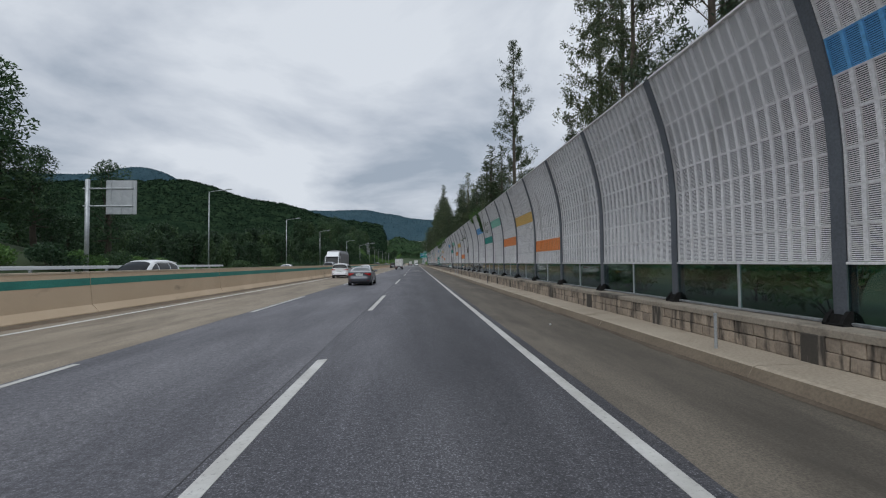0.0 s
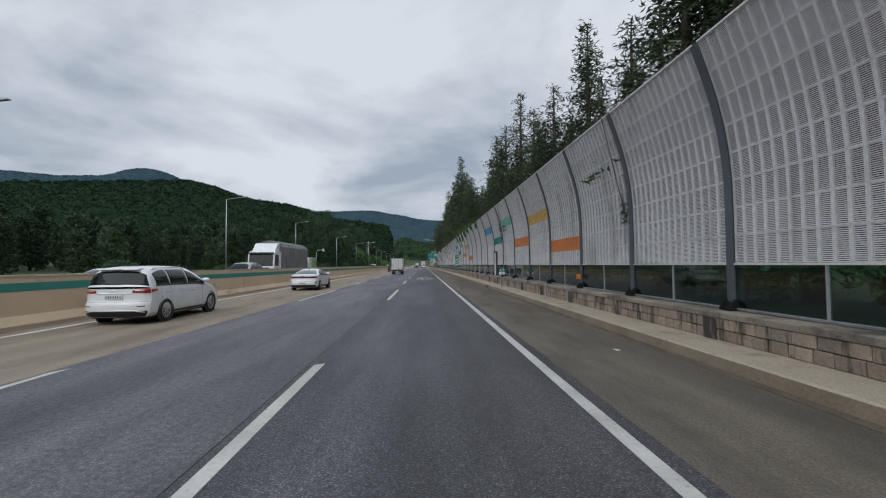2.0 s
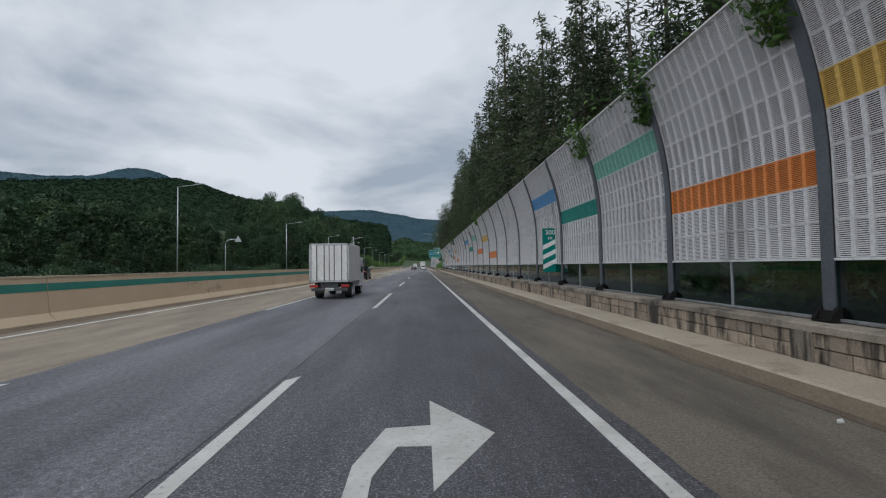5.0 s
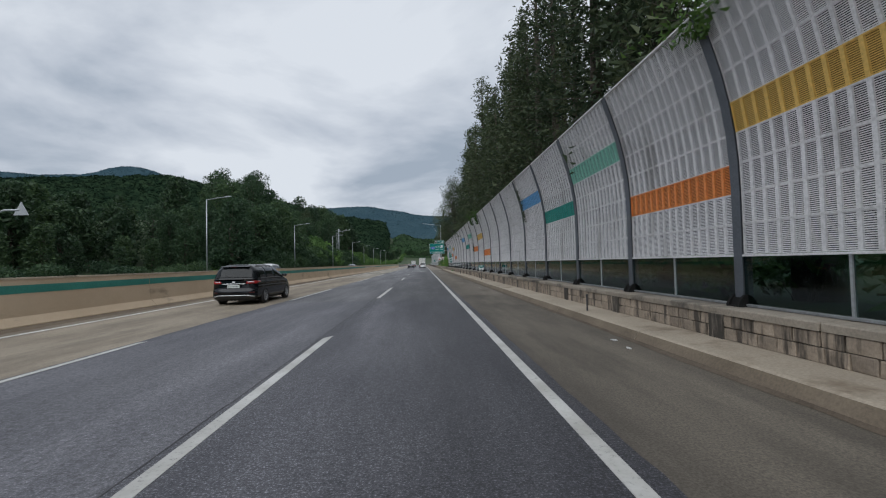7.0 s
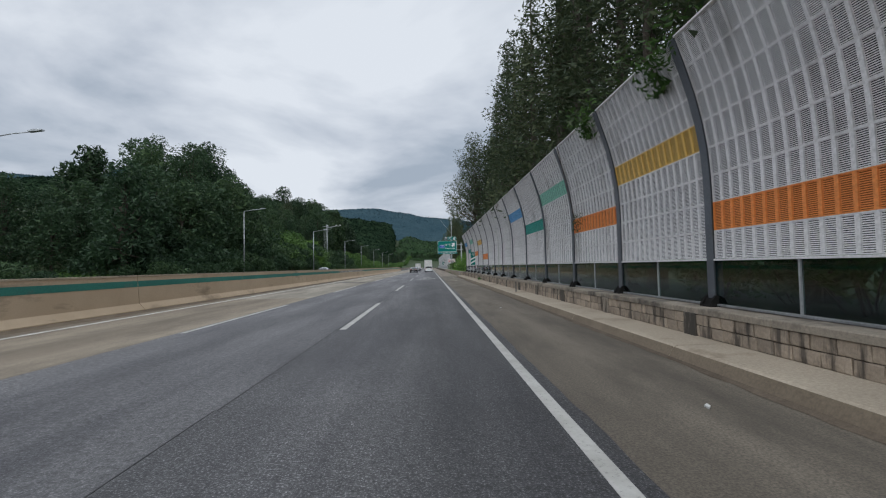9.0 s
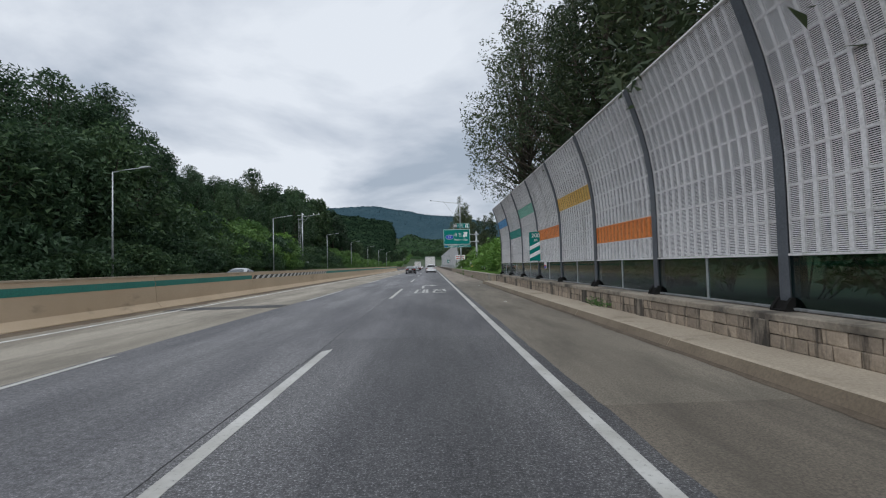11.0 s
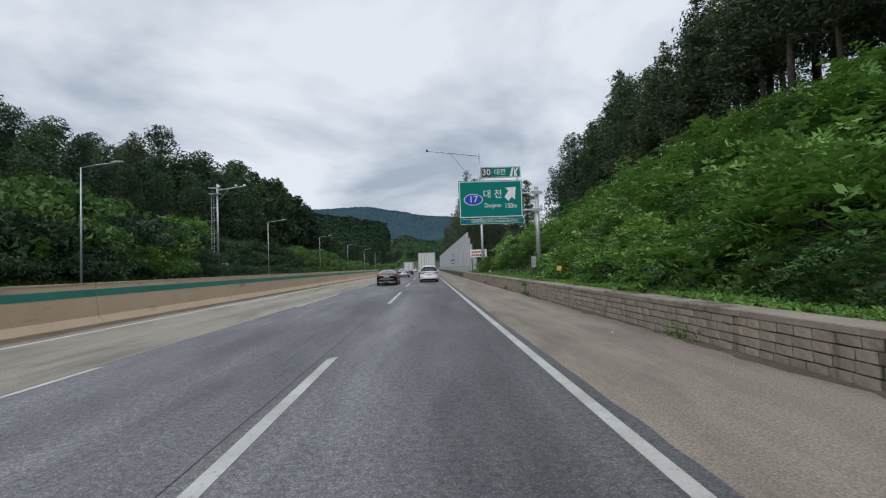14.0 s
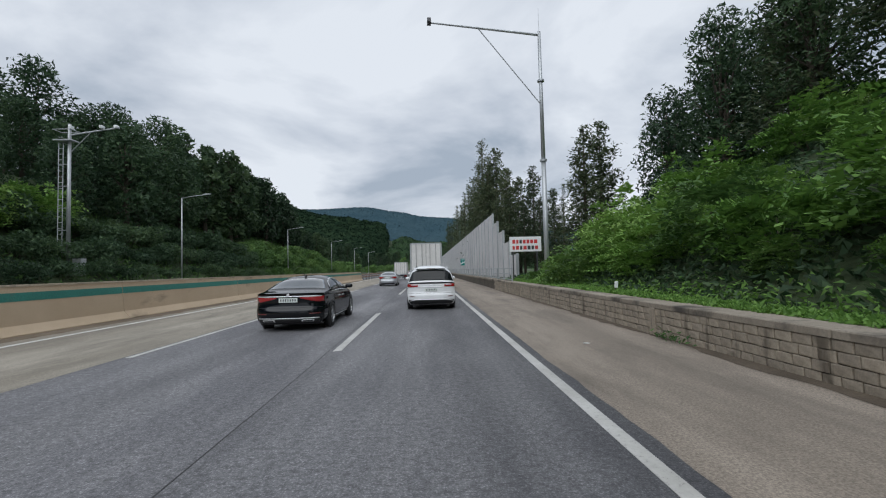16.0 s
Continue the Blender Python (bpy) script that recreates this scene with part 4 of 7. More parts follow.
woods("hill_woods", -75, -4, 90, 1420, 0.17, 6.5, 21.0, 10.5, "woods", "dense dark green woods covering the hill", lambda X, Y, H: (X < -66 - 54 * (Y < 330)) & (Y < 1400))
woods("distant_hill_woods", -51, 40, 1180, 2500, 0.2, 13.0, 18.0, 3.5, "woods_hazed", "wooded hill in the distance, tinted with blue haze", lambda X, Y, H: (Y > 1400) | (X > -230), "leaf_hazed", 60000, 0.0015)
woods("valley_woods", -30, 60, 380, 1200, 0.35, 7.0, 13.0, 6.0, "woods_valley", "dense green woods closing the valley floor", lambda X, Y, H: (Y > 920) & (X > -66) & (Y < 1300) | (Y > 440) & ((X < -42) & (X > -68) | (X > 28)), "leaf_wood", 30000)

# ---- plants ----
def limb_geo(g, p0, p1, r0, r1, n=5, bend=0.1, seed=0):
    rng = random.Random(seed)
    a, b = Vector(p0), Vector(p1)
    k = 3
    path = [a.lerp(b, i / k) + (Vector((rng.uniform(-1, 1), rng.uniform(-1, 1), 0)) * bend * (b - a).length * (0.3 if 0 < i < k else 0)) for i in range(k + 1)]
    g.tube(path, r0, n, r1)


def conifer_meshes(h, width, seed, count=4800, bare=0.12, lean=0.0, leaf=0.17, wide=0.22):
    """Tall feathery conifer: straight tapering trunk, whorls of short rising boughs."""
    rng = np.random.default_rng(seed)
    g = Geo()
    limb_geo(g, (0, 0, -0.4), (lean, 0, h * 0.98), 0.019 * h, 0.02, 7, 0.015, seed)
    pts = []
    z = h * bare
    while z < h * 0.985:
        rel = (z / h - bare) / (1 - bare)
        reach = width * (1 - rel) ** 0.75 * rng.uniform(0.65, 1.15) + 0.15
        for _ in range(rng.integers(2, 5)):
            a = rng.uniform(0, 2 * math.pi)
            r = reach * rng.uniform(0.5, 1.1)
            tip = np.array([math.cos(a) * r + lean * z / h, math.sin(a) * r, z + r * rng.uniform(0.0, 0.45)])
            base = np.array([lean * z / h, 0, z])
            if r > 1.1:
                g.tube([base, tip], 0.03, 3, 0.008, cap=False)
            m = max(8, int(85 * r / width))
            t = rng.uniform(0.2, 1.05, m) ** 0.8
            q = base + (tip - base) * t[:, None] + np.clip(rng.normal(size=(m, 3)), -1.7, 1.7) * (0.16 + 0.13 * r) * np.array([1, 1, 0.7])
            pts.append(q)
        z += rng.uniform(0.2, 0.42) * h / 16
    pts = np.concatenate(pts)
    if len(pts) > count:
        pts = pts[rng.permutation(len(pts))[:count]]
    v, f = leaves(pts, leaf, 0.6, seed, wide=wide)
    return g.mesh("trunk", True, fix=False), mesh_of("crown", v, f)


def drooping_meshes(h, width, seed, count=11000, bare=0.3, leaf=0.10):
    """Open tall conifer: long rising boughs hung with small tassels of needles."""
    rng = np.random.default_rng(seed)
    g = Geo()
    limb_geo(g, (0, 0, -0.4), (0, 0, h * 0.98), 0.012 * h, 0.02, 7, 0.012, seed)
    pts = []
    z = h * bare
    while z < h * 0.985:
        rel = (z / h - bare) / (1 - bare)
        reach = width * (1 - rel) ** 0.7 + 0.25
        for _ in range(rng.integers(1, 4)):
            a = rng.uniform(0, 2 * math.pi)
            r = reach * rng.uniform(0.25, 1.1)
            base = np.array([0, 0, z])
            tip = np.array([math.cos(a) * r, math.sin(a) * r, z + r * rng.uniform(0.15, 0.75)])
            if r > 0.7:
                g.tube([base, tip], 0.028, 3, 0.008, cap=False)
            # tassels along the bough, thicker towards its tip
            for t in rng.uniform(0.15, 1.05, max(2, int(5.0 * r))) ** 0.7:
                m = rng.integers(14, 34)
                fall = np.abs(rng.normal(size=m)) * rng.uniform(0.16, 0.40)
                q = base + (tip - base) * t + rng.normal(size=(m, 3)) * 0.11
                q[:, 2] -= fall
                pts.append(q)
        m = 22
        q = rng.normal(size=(m, 3)) * np.array([0.24, 0.24, 0.25]) * (1.1 - 0.6 * rel)
        pts.append(q + np.array([0, 0, z]))
        z += rng.uniform(0.2, 0.42) * h / 20
    pts = np.concatenate(pts)
    if len(pts) > count:
        pts = pts[rng.permutation(len(pts))[:count]]
    v, f = leaves(pts, leaf, 1.3, seed, wide=0.42)
    return g.mesh("trunk", True, fix=False), mesh_of("crown", v, f)


def broadleaf_meshes(h, r, seed, count=2400, size=0.36, low=0.25, lobes=14, lump=(0.32, 0.52), girth=0.028):
    rng = np.random.default_rng(seed)
    g = Geo()
    limb_geo(g, (0, 0, -0.5), (rng.uniform(-.3, .3), rng.uniform(-.3, .3), h * 0.6), girth * h, girth * 0.43 * h, 7, 0.06, seed)
    pts = []
    for i in range(lobes):
        a = 2.4 * i + rng.uniform(-0.4, 0.4)
        zz = low + (1 - low) * (i + 0.5) / lobes
        rad = r * math.sin(math.pi * min(0.97, 0.18 + 0.80 * zz)) ** 0.8
        d = rad * rng.uniform(0.25, 0.75 if lump[0] > 0.3 else 0.85)
        c = np.array([math.cos(a) * d, math.sin(a) * d, h * (zz * 0.9 + 0.02)])
        lr = r * rng.uniform(*lump)
        limb_geo(g, (0, 0, h * (0.15 + 0.4 * zz)), c, (0.010 if lump[0] > 0.3 else 0.0045) * h, 0.01, 3, 0.08, seed + i)
        m = count // lobes
        dirs = rng.normal(size=(m, 3))
        dirs /= np.linalg.norm(dirs, axis=1)[:, None]
        rr = lr * rng.uniform(0.45, 1.08, m) ** 0.6
        pts.append(c + dirs * rr[:, None] * np.array([1, 1, 0.8]))
    v, f = leaves(np.concatenate(pts), size, 0.8, seed)
    return g.mesh("trunk", True, fix=False), mesh_of("crown", v, f)


def shrub_meshes(r, h, seed, count=1500, size=0.2):
    rng = np.random.default_rng(seed)
    g = Geo()
    pts = []
    lobes = 9
    for i in range(lobes):
        a, d = rng.uniform(0, 6.28), r * rng.uniform(0.1, 0.8)
        c = np.array([math.cos(a) * d, math.sin(a) * d, h * rng.uniform(0.25, 0.8)])
        limb_geo(g, (0, 0, -0.3), c, 0.03, 0.01, 3, 0.12, seed + i)
        m = count // lobes
        dirs = rng.normal(size=(m, 3))
        dirs /= np.linalg.norm(dirs, axis=1)[:, None]
        pts.append(c + dirs * (r * 0.5 * rng.uniform(0.3, 1.1, m) ** 0.5)[:, None] * np.array([1, 1, 0.7]))
    p = np.concatenate(pts)
    p[:, 2] = np.abs(p[:, 2])
    v, f = leaves(p, size, 0.9, seed)
    return g.mesh("stem", True, fix=False), mesh_of("crown", v, f)


def plant(meshes, name, label, category, leaf, group, stem="trunk"):
    """A plant at the origin, to be copied."""
    t = thing(name, label, category, group)
    part(stem, meshes[0], "bark", t)
    part("crown", meshes[1], leaf, t)
    return t


def stand(src, x, y, rng, scale=1.0, sink=0.1, z=None):
    zz = float(height(x, y)) if z is None else z
    m = Matrix.Translation((x, y, zz - sink)) @ Matrix.Rotation(rng.uniform(0, 6.28), 4, "Z")
    c = copy_thing(src, m)
    s = scale * rng.uniform(0.88, 1.12)
    c.scale = (s, s, s * rng.uniform(0.94, 1.06))
    return c


def clear(src):
    for o in (*src.children_recursive, src):
        bpy.data.objects.remove(o)


rng = random.Random(5)
conifers = [plant(conifer_meshes(15.5 + 1.2 * i, 1.9 + 0.15 * i, 40 + i), "conifer_tree", "tall feathery dark green conifer behind the noise barrier", "tree", "leaf_conifer", "conifers behind the noise barrier") for i in range(3)]
loose = [plant(conifer_meshes(15 + i, 2.1, 60 + i, 2600, 0.3), "sparse_conifer_tree", "thin open-crowned conifer with bare lower trunk", "tree", "leaf_conifer", "conifers behind the noise barrier") for i in range(2)]
screen = [plant(conifer_meshes(19.0 + 1.1 * i, 2.5 + 0.2 * i, 80 + i, 6000, 0.2, 0.0, 0.18, 0.36), "broad_conifer_tree", "broad feathery conifer rising above the noise barrier", "tree", "leaf_conifer", "conifers behind the noise barrier") for i in range(3)]
# thin out near the start, close to a hedge further on
open_trees = [plant(drooping_meshes(20 + 2 * i, 2.7 + 0.2 * i, 70 + i), "open_conifer_tree", "tall open conifer with drooping tassels of needles", "tree", "leaf_conifer", "conifers behind the noise barrier") for i in range(2)]
for x, y, i, k in ((10.8, 9.5, 0, 0.95), (10.0, 14.0, 1, 0.8), (11.2, 17.6, 0, 1.0), (11.8, 22.0, 1, 0.95), (9.7, 21.4, 0, 0.53), (9.4, 30.0, 0, 0.36), (10.6, 41.4, 1, 1.04)):
    stand(open_trees[i], x, y, rng, k)
c = stand(screen[0], 8.8, 46.0, rng, 0.78)
c.scale.x *= 1.3
c.scale.y *= 1.3
y = 40.0
while y < 110:
    k = (y - 40) / 70
    c = stand(rng.choice(conifers), rng.uniform(9.0, 10.6), y, rng, rng.uniform(0.62, 0.86) + 0.16 * k)
    c.scale.x *= 1.3
    c.scale.y *= 1.3
    c = stand(rng.choice(screen), rng.uniform(8.8, 10.5), y + 1.0, rng, rng.uniform(0.42, 0.56) + 0.14 * k)
    c.scale.x *= 1.35
    c.scale.y *= 1.35
    y += rng.uniform(1.9, 2.7)
y = 108.0
while y < 211:
    near, tall = 8.3, 0.84 + 0.20 * min(1.0, (y - 108) / 26)
    stand(rng.choice(screen), rng.uniform(near, near + 0.7), y, rng, rng.uniform(0.9, 1.13) * tall)
    if rng.random() < 0.6:
        stand(rng.choice(conifers), rng.uniform(near + 0.9, near + 2.4), y + 1.2, rng, rng.uniform(0.95, 1.25) * tall)
    y += rng.uniform(2.4, 3.3) if y < 185 else rng.uniform(4.4, 5.6)

# open broadleaf trees that lean out at the end of the screen
lean = plant(broadleaf_meshes(16.5, 5.6, 96, 7000, 0.105, 0.44, 34, (0.14, 0.26), 0.012), "overhanging_tree", "open-crowned dark tree leaning over the end of the noise barrier", "tree", "leaf_conifer", "trees at the barrier end")
stand(lean, 7.2, 213.6, rng, 1.06)
stand(lean, 8.2, 208.6, rng, 1.1)
stand(lean, 9.2, 203.0, rng, 1.15)
stand(lean, 7.0, 210.6, rng, 1.15)
stand(lean, 7.6, 215.0, rng, 0.95)
clear(lean)
for x, y in ((9.2, 196.5), (9.6, 200.0), (9.0, 210.0), (10.4, 206.0)):
    stand(rng.choice(loose), x, y, rng, 1.15)

# hedge seen through the panes
low = [plant(shrub_meshes(1.3, 1.9, 100 + i, 620, 0.15), "shrub", "leafy green shrub behind the glass panes", "shrub", "leaf_mid", "shrubs behind the noise barrier", "stem") for i in range(3)]
y = 2.0
while y < 216:
    stand(rng.choice(low), rng.uniform(7.7, 8.6), y, rng, rng.uniform(0.8, 1.15))
    y += rng.uniform(1.8, 2.9)

# climbing plants over the top of the screen
def vine(y, s0, s1, seed, spread=0.5, top=True):
    dense, leaf = (110, "leaf_vine") if top else (60, "leaf_conifer")
    r2 = np.random.default_rng(seed)
    n = int(dense * (s1 - s0 + 0.4))
    t = r2.uniform(s0, s1, n)
    zz = np.interp(t, np.arange(9), [z for _, z in SECT])
    xx = np.interp(t, np.arange(9), [x for x, _ in SECT])
    yy = y + r2.normal(size=n) * spread * (0.35 + 0.65 * (t - s0) / max(0.1, s1 - s0))
    p = np.stack([xx - 0.05 - r2.uniform(0, 0.14, n), yy, zz], 1)
    if top:
        m = 130
        q = np.stack([5.2 + r2.normal(size=m) * 0.28, y + r2.normal(size=m) * (spread + 0.5), 5.95 + np.abs(r2.normal(size=m)) * 0.2], 1)
        p = np.concatenate([p, q])
    v, f = leaves(p, 0.085 if top else 0.05, 0.9, seed)
    th = thing("climbing_vine", "green climbing vine hanging over the noise barrier", "vine", "climbing vines")
    part("leaves", mesh_of("leaves", v, f), leaf, th)
    part("stem", Geo().tube([(5.75 if s0 < 4 else 5.4, y, float(np.interp(s0, np.arange(9), [z for _, z in SECT]))), (5.12, y + 0.2, 5.95)], 0.012, 5), "bark", th)


for i, (y, s0, s1, sp, top) in enumerate(((32.0, 5.2, 8, 0.3, True), (36.0, 7.2, 8, 0.5, True), (29.6, 4.6, 6.3, 0.8, False), (44.2, 2.2, 3.4, 0.12, False), (62.5, 4.4, 5.3, 0.5, False), (64.0, 3.4, 5.6, 0.15, False), (76.0, 7.0, 8, 0.7, True), (80.2, 7.2, 8, 0.6, True), (84.2, 7.3, 8, 1.1, True), (88.0, 6.6, 8, 0.9, True),
        (92.3, 6.2, 8, 0.35, True), (96.2, 6.2, 8, 0.35, True), (100.2, 6.6, 8, 0.6, True), (128.0, 7.2, 8, 0.5, True), (143.4, 3.8, 7.0, 0.12, False), (160.7, 6.6, 8, 0.45, True), (164.7, 7.0, 8, 0.35, True), (167.4, 2.0, 3.2, 0.4, False))):
    vine(y, s0, s1, 300 + i, sp, top)

# bank on the right beyond the screen
def frond_shrub_meshes(r, h, seed, fronds=150, leaflets=15, leaf=0.085):
    """Bush of arching feathered sprays, each a row of paired leaflets."""
    rg = np.random.default_rng(seed)
    g = Geo()
    P, U = [], []
    for i in range(7):
        a, d = rg.uniform(0, 6.28), r * rg.uniform(0.1, 0.55)
        limb_geo(g, (0, 0, -0.3), (math.cos(a) * d, math.sin(a) * d, h * rg.uniform(0.2, 0.45)), 0.02, 0.008, 3, 0.12, seed + i)
    for i in range(fronds):
        a = rg.uniform(0, 6.28)
        el = rg.uniform(0.02, 1.0) ** 0.8
        out = np.array([math.cos(a), math.sin(a), 0.0])
        lump = 0.72 + 0.28 * math.sin(3 * a + seed) * math.cos(5 * el + seed)
        base = out * r * lump * math.sqrt(1 - el * el * 0.95) * 0.72 + np.array([0, 0, h * lump * el * 0.86])
        ln = rg.uniform(0.45, 0.85) * (0.6 + 0.25 * r)
        swing = out + np.array([rg.normal() * 0.5, rg.normal() * 0.5, rg.uniform(0.0, 0.9) * el + 0.15])
        swing /= np.linalg.norm(swing)
        side = np.cross(swing, [0, 0, 1.0])
        side /= np.linalg.norm(side) + 1e-6
        t = np.linspace(0.05, 1.0, leaflets)[:, None]
        mid = base + swing * ln * t - np.array([0, 0, 1.0]) * (t * t) * ln * 0.42
        sg = np.where(np.arange(leaflets) % 2 == 0, 1.0, -1.0)[:, None]
        dirs = side * sg + swing * 0.45 + np.array([0, 0, -0.15]) + rg.normal(size=(leaflets, 3)) * 0.42
        dirs /= np.linalg.norm(dirs, axis=1)[:, None]
        size = leaf * (1.15 - 0.6 * np.abs(t - 0.4)) * rg.uniform(0.8, 1.2)
        P.append(np.concatenate([mid + dirs * size, size, np.zeros((leaflets, 2))], 1))
        U.append(np.concatenate([dirs, np.repeat(swing[None], leaflets, 0)], 1))
    P, U = np.concatenate(P), np.concatenate(U)
    p, sz, u, w = P[:, :3], P[:, 3:4], U[:, :3], U[:, 3:]
    p[:, 2] = np.maximum(p[:, 2], 0.03)
    v = np.stack([p - u * sz, p + w * sz * 0.48, p + u * sz, p - w * sz * 0.48], 1).reshape(-1, 3)
    return g.mesh("stem", True, fix=False), mesh_of("crown", v, np.arange(len(v)).reshape(-1, 4))


SHRUB_LEAF = ("leaf_bright", "leaf_bright", "leaf_bright", "leaf_mid", "leaf_bright")
shrubs = [plant(frond_shrub_meshes(1.75 + 0.18 * i, 2.1 + 0.2 * i, 120 + i, 230 + 10 * i, 13, 0.105), "bank_shrub", "feathery-leaved %s green shrub on the roadside bank" % ("bright", "bright", "bright", "mid", "bright")[i], "shrub", SHRUB_LEAF[i], "shrubs on the bank", "stem") for i in range(5)]
pines = [plant(conifer_meshes(12 + i, 2.9, 140 + i, 4400, 0.14, 0.0, 0.2, 0.42), "bank_conifer", "dark dense conifer on the bank", "tree", "leaf_conifer", "trees on the bank") for i in range(3)]
top_pines = [plant(conifer_meshes(13 + i, 3.1, 150 + i, 4600, 0.36, 0.3 * i, 0.2, 0.42), "bank_pine", "dark pine with a bare lower trunk on top of the bank", "tree", "leaf_conifer", "trees on the bank") for i in range(3)]
oaks = [plant(broadleaf_meshes(11 + i, 3.4, 160 + i, 5000, 0.175, 0.2, 20), "bank_tree", "dense dark green broadleaf tree on the bank", "tree", "leaf_dark", "trees on the bank") for i in range(3)]
for y in np.arange(217.2, 284, 2.05):
    k = 1 - 0.6 * max(0.0, (y - 262) / 22)
    for x in (7.9, 9.5, 11.3, 13.1, 14.9, 16.8, 18.7, 20.6):
        if rng.random() < 0.84:
            big = rng.choice((0.5, 0.62, 0.78, 1.0, 1.28)) * (0.85 if x < 9 else 1.0)
            o = stand(rng.choice(shrubs), x + rng.uniform(-0.8, 0.8), float(y) + rng.uniform(-0.9, 0.9), rng, big * (0.7 + 0.3 * k), 0.2)
            o.scale.z *= rng.uniform(0.75, 1.1)
y = 215.0
while y < 262:
    stand(rng.choice(top_pines), rng.uniform(20.0, 21.6), y, rng, rng.uniform(0.7, 0.9), 0.6)
    stand(rng.choice(pines + top_pines), rng.uniform(22, 24.5), y + 1.5, rng, rng.uniform(0.85, 1.05), 0.3)
    if rng.random() < 0.75:
        stand(rng.choice(oaks), rng.uniform(25, 30), y + 2, rng, rng.uniform(0.7, 1.0), 0.3)
    y += rng.uniform(2.3, 3.0)
for x, y, s in ((20, 288, 1.22), (21.5, 284, 1.12), (19.6, 281, 0.95), (23, 292, 1.15), (20.5, 275, 0.92), (22, 270, 0.95), (19.8, 266, 0.8), (24, 278, 1.1), (26, 272, 1.1), (25, 286, 1.1)):
    stand(rng.choice(oaks), x, y, rng, s, 0.3)
for x, y, s in ((20.5, 252, 0.8), (21, 257, 0.85), (20.5, 263, 0.85), (21, 270, 0.95), (20, 276, 0.9), (24, 282, 0.9), (13.6, 290, 0.98), (15.6, 291.5, 1.0), (21, 268, 0.9)):
    stand(rng.choice(pines), x, y, rng, s, 0.3)
# tall cone-shaped group behind the second screen
for x, y, q in ((10.6, 327, 1.14), (10.5, 333, 1.1), (11.4, 330, 1.0), (10.8, 341, 1.1), (10.6, 350, 1.1), (10.6, 361, 1.12), (10.6, 373, 1.1), (10.8, 387, 1.15), (10.6, 403, 1.15), (10.8, 421, 1.15), (10.6, 442, 1.18), (10.8, 466, 1.18)):
    stand(rng.choice(screen), x, y, rng, q, 0.3)
for x, y, q in ((12.0, 327, 1.62), (12.2, 336, 1.5), (12.6, 321, 1.3), (13.4, 316, 1.1), (14.6, 312, 0.95), (12.0, 347, 1.45), (12.0, 359, 1.45), (15.8, 307, 0.85)):
    stand(rng.choice(pines), x, y, rng, q, 0.3)
for x, y, q in ((11.0, 321, 0.92), (12.2, 317, 0.80), (11.2, 326, 1.0), (13.2, 312, 0.66), (14.6, 309, 0.6), (10.2, 316, 0.72), (16.4, 305, 0.62), (13.0, 322, 0.85)):
    stand(rng.choice(conifers), x, y, rng, q, 0.3)

# low creepers on the bank and along the wall
r2 = np.random.default_rng(8)
n = 26000
px = 5.55 + np.abs(r2.normal(size=n)) * 0.75
py = r2.uniform(216.6, 286, n)
pz = height(px, py) + 0.05 + r2.uniform(0, 0.22, n) + 0.15
v, f = leaves(np.stack([px, py, np.maximum(pz, 0.74)], 1), 0.085, 0.7, 9)
tagged(part("ground_creeper", mesh_of("ground_creeper", v, f), "leaf_bright"), "low green creepers and weeds on the bank", "creeper", kind="stuff")
# leaf_dark here puts the shade of the hollows under the shrubs into colour
n = 42000
px = 6.2 + r2.uniform(0, 1, n) ** 1.4 * 15
py = r2.uniform(216.6, 290, n)
v, f = leaves(np.stack([px, py, height(px, py) + r2.uniform(0, 0.35, n)], 1), 0.14, 0.7, 11)
tagged(part("bank_undergrowth", mesh_of("bank_undergrowth", v, f), "leaf_dark"), "weeds under the shrubs on the bank, coloured dark for the shade there", "undergrowth", kind="stuff")
# undergrowth on the far verge
n = 56000
py = r2.uniform(60, 400, n)
px = -27.6 - r2.uniform(0, 1, n) ** 0.8 * np.where(py > 195, 16, 10)
v, f = leaves(np.stack([px, py, height(px, py) + r2.uniform(0.0, 0.75, n)], 1), 0.21, 0.9, 10)
tagged(part("verge_undergrowth", mesh_of("verge_undergrowth", v, f), "leaf_mid"), "thick green weeds on the far verge", "undergrowth", kind="stuff")
# weeds at the foot of the block wall and on the stone wall
for i, (wx, wy, wz, sp, cnt) in enumerate(((4.96, 246.6, 0.02, 0.5, 160), (4.98, 247.0, 0.45, 0.16, 130), (4.97, 252.5, 0.02, 0.35, 70), (4.97, 233.0, 0.02, 0.3, 60), (4.96, 262.0, 0.02, 0.4, 80), (5.28, 194.6, 0.22, 0.45, 160))):
    q = np.stack([wx - np.abs(r2.normal(size=cnt)) * 0.07, wy + r2.normal(size=cnt) * sp, wz + np.abs(r2.normal(size=cnt)) * 0.1], 1)
    v, f = leaves(q, 0.05, 0.9, 40 + i)
    tw_ = thing("weed_tuft", "small green weed growing at the foot of the wall", "weed", "weeds along the wall")
    part("leaves", mesh_of("leaves", v, f), "leaf_mid", tw_)

# woods beyond the opposite carriageway
wood_trees = [plant(broadleaf_meshes(11 + i, 3.6, 200 + i, 1450, 0.45, 0.12, 16), "wood_tree", "dense dark green broadleaf tree at the wood edge", "tree", "leaf_wood", "trees across the road") for i in range(4)]
edge_trees = [plant(broadleaf_meshes(11 + i, 3.8, 240 + i, 3300, 0.27, 0.10, 22), "wood_edge_tree", "tall dark green broadleaf tree above the verge shrubs", "tree", "leaf_dark", "trees across the road") for i in range(4)]
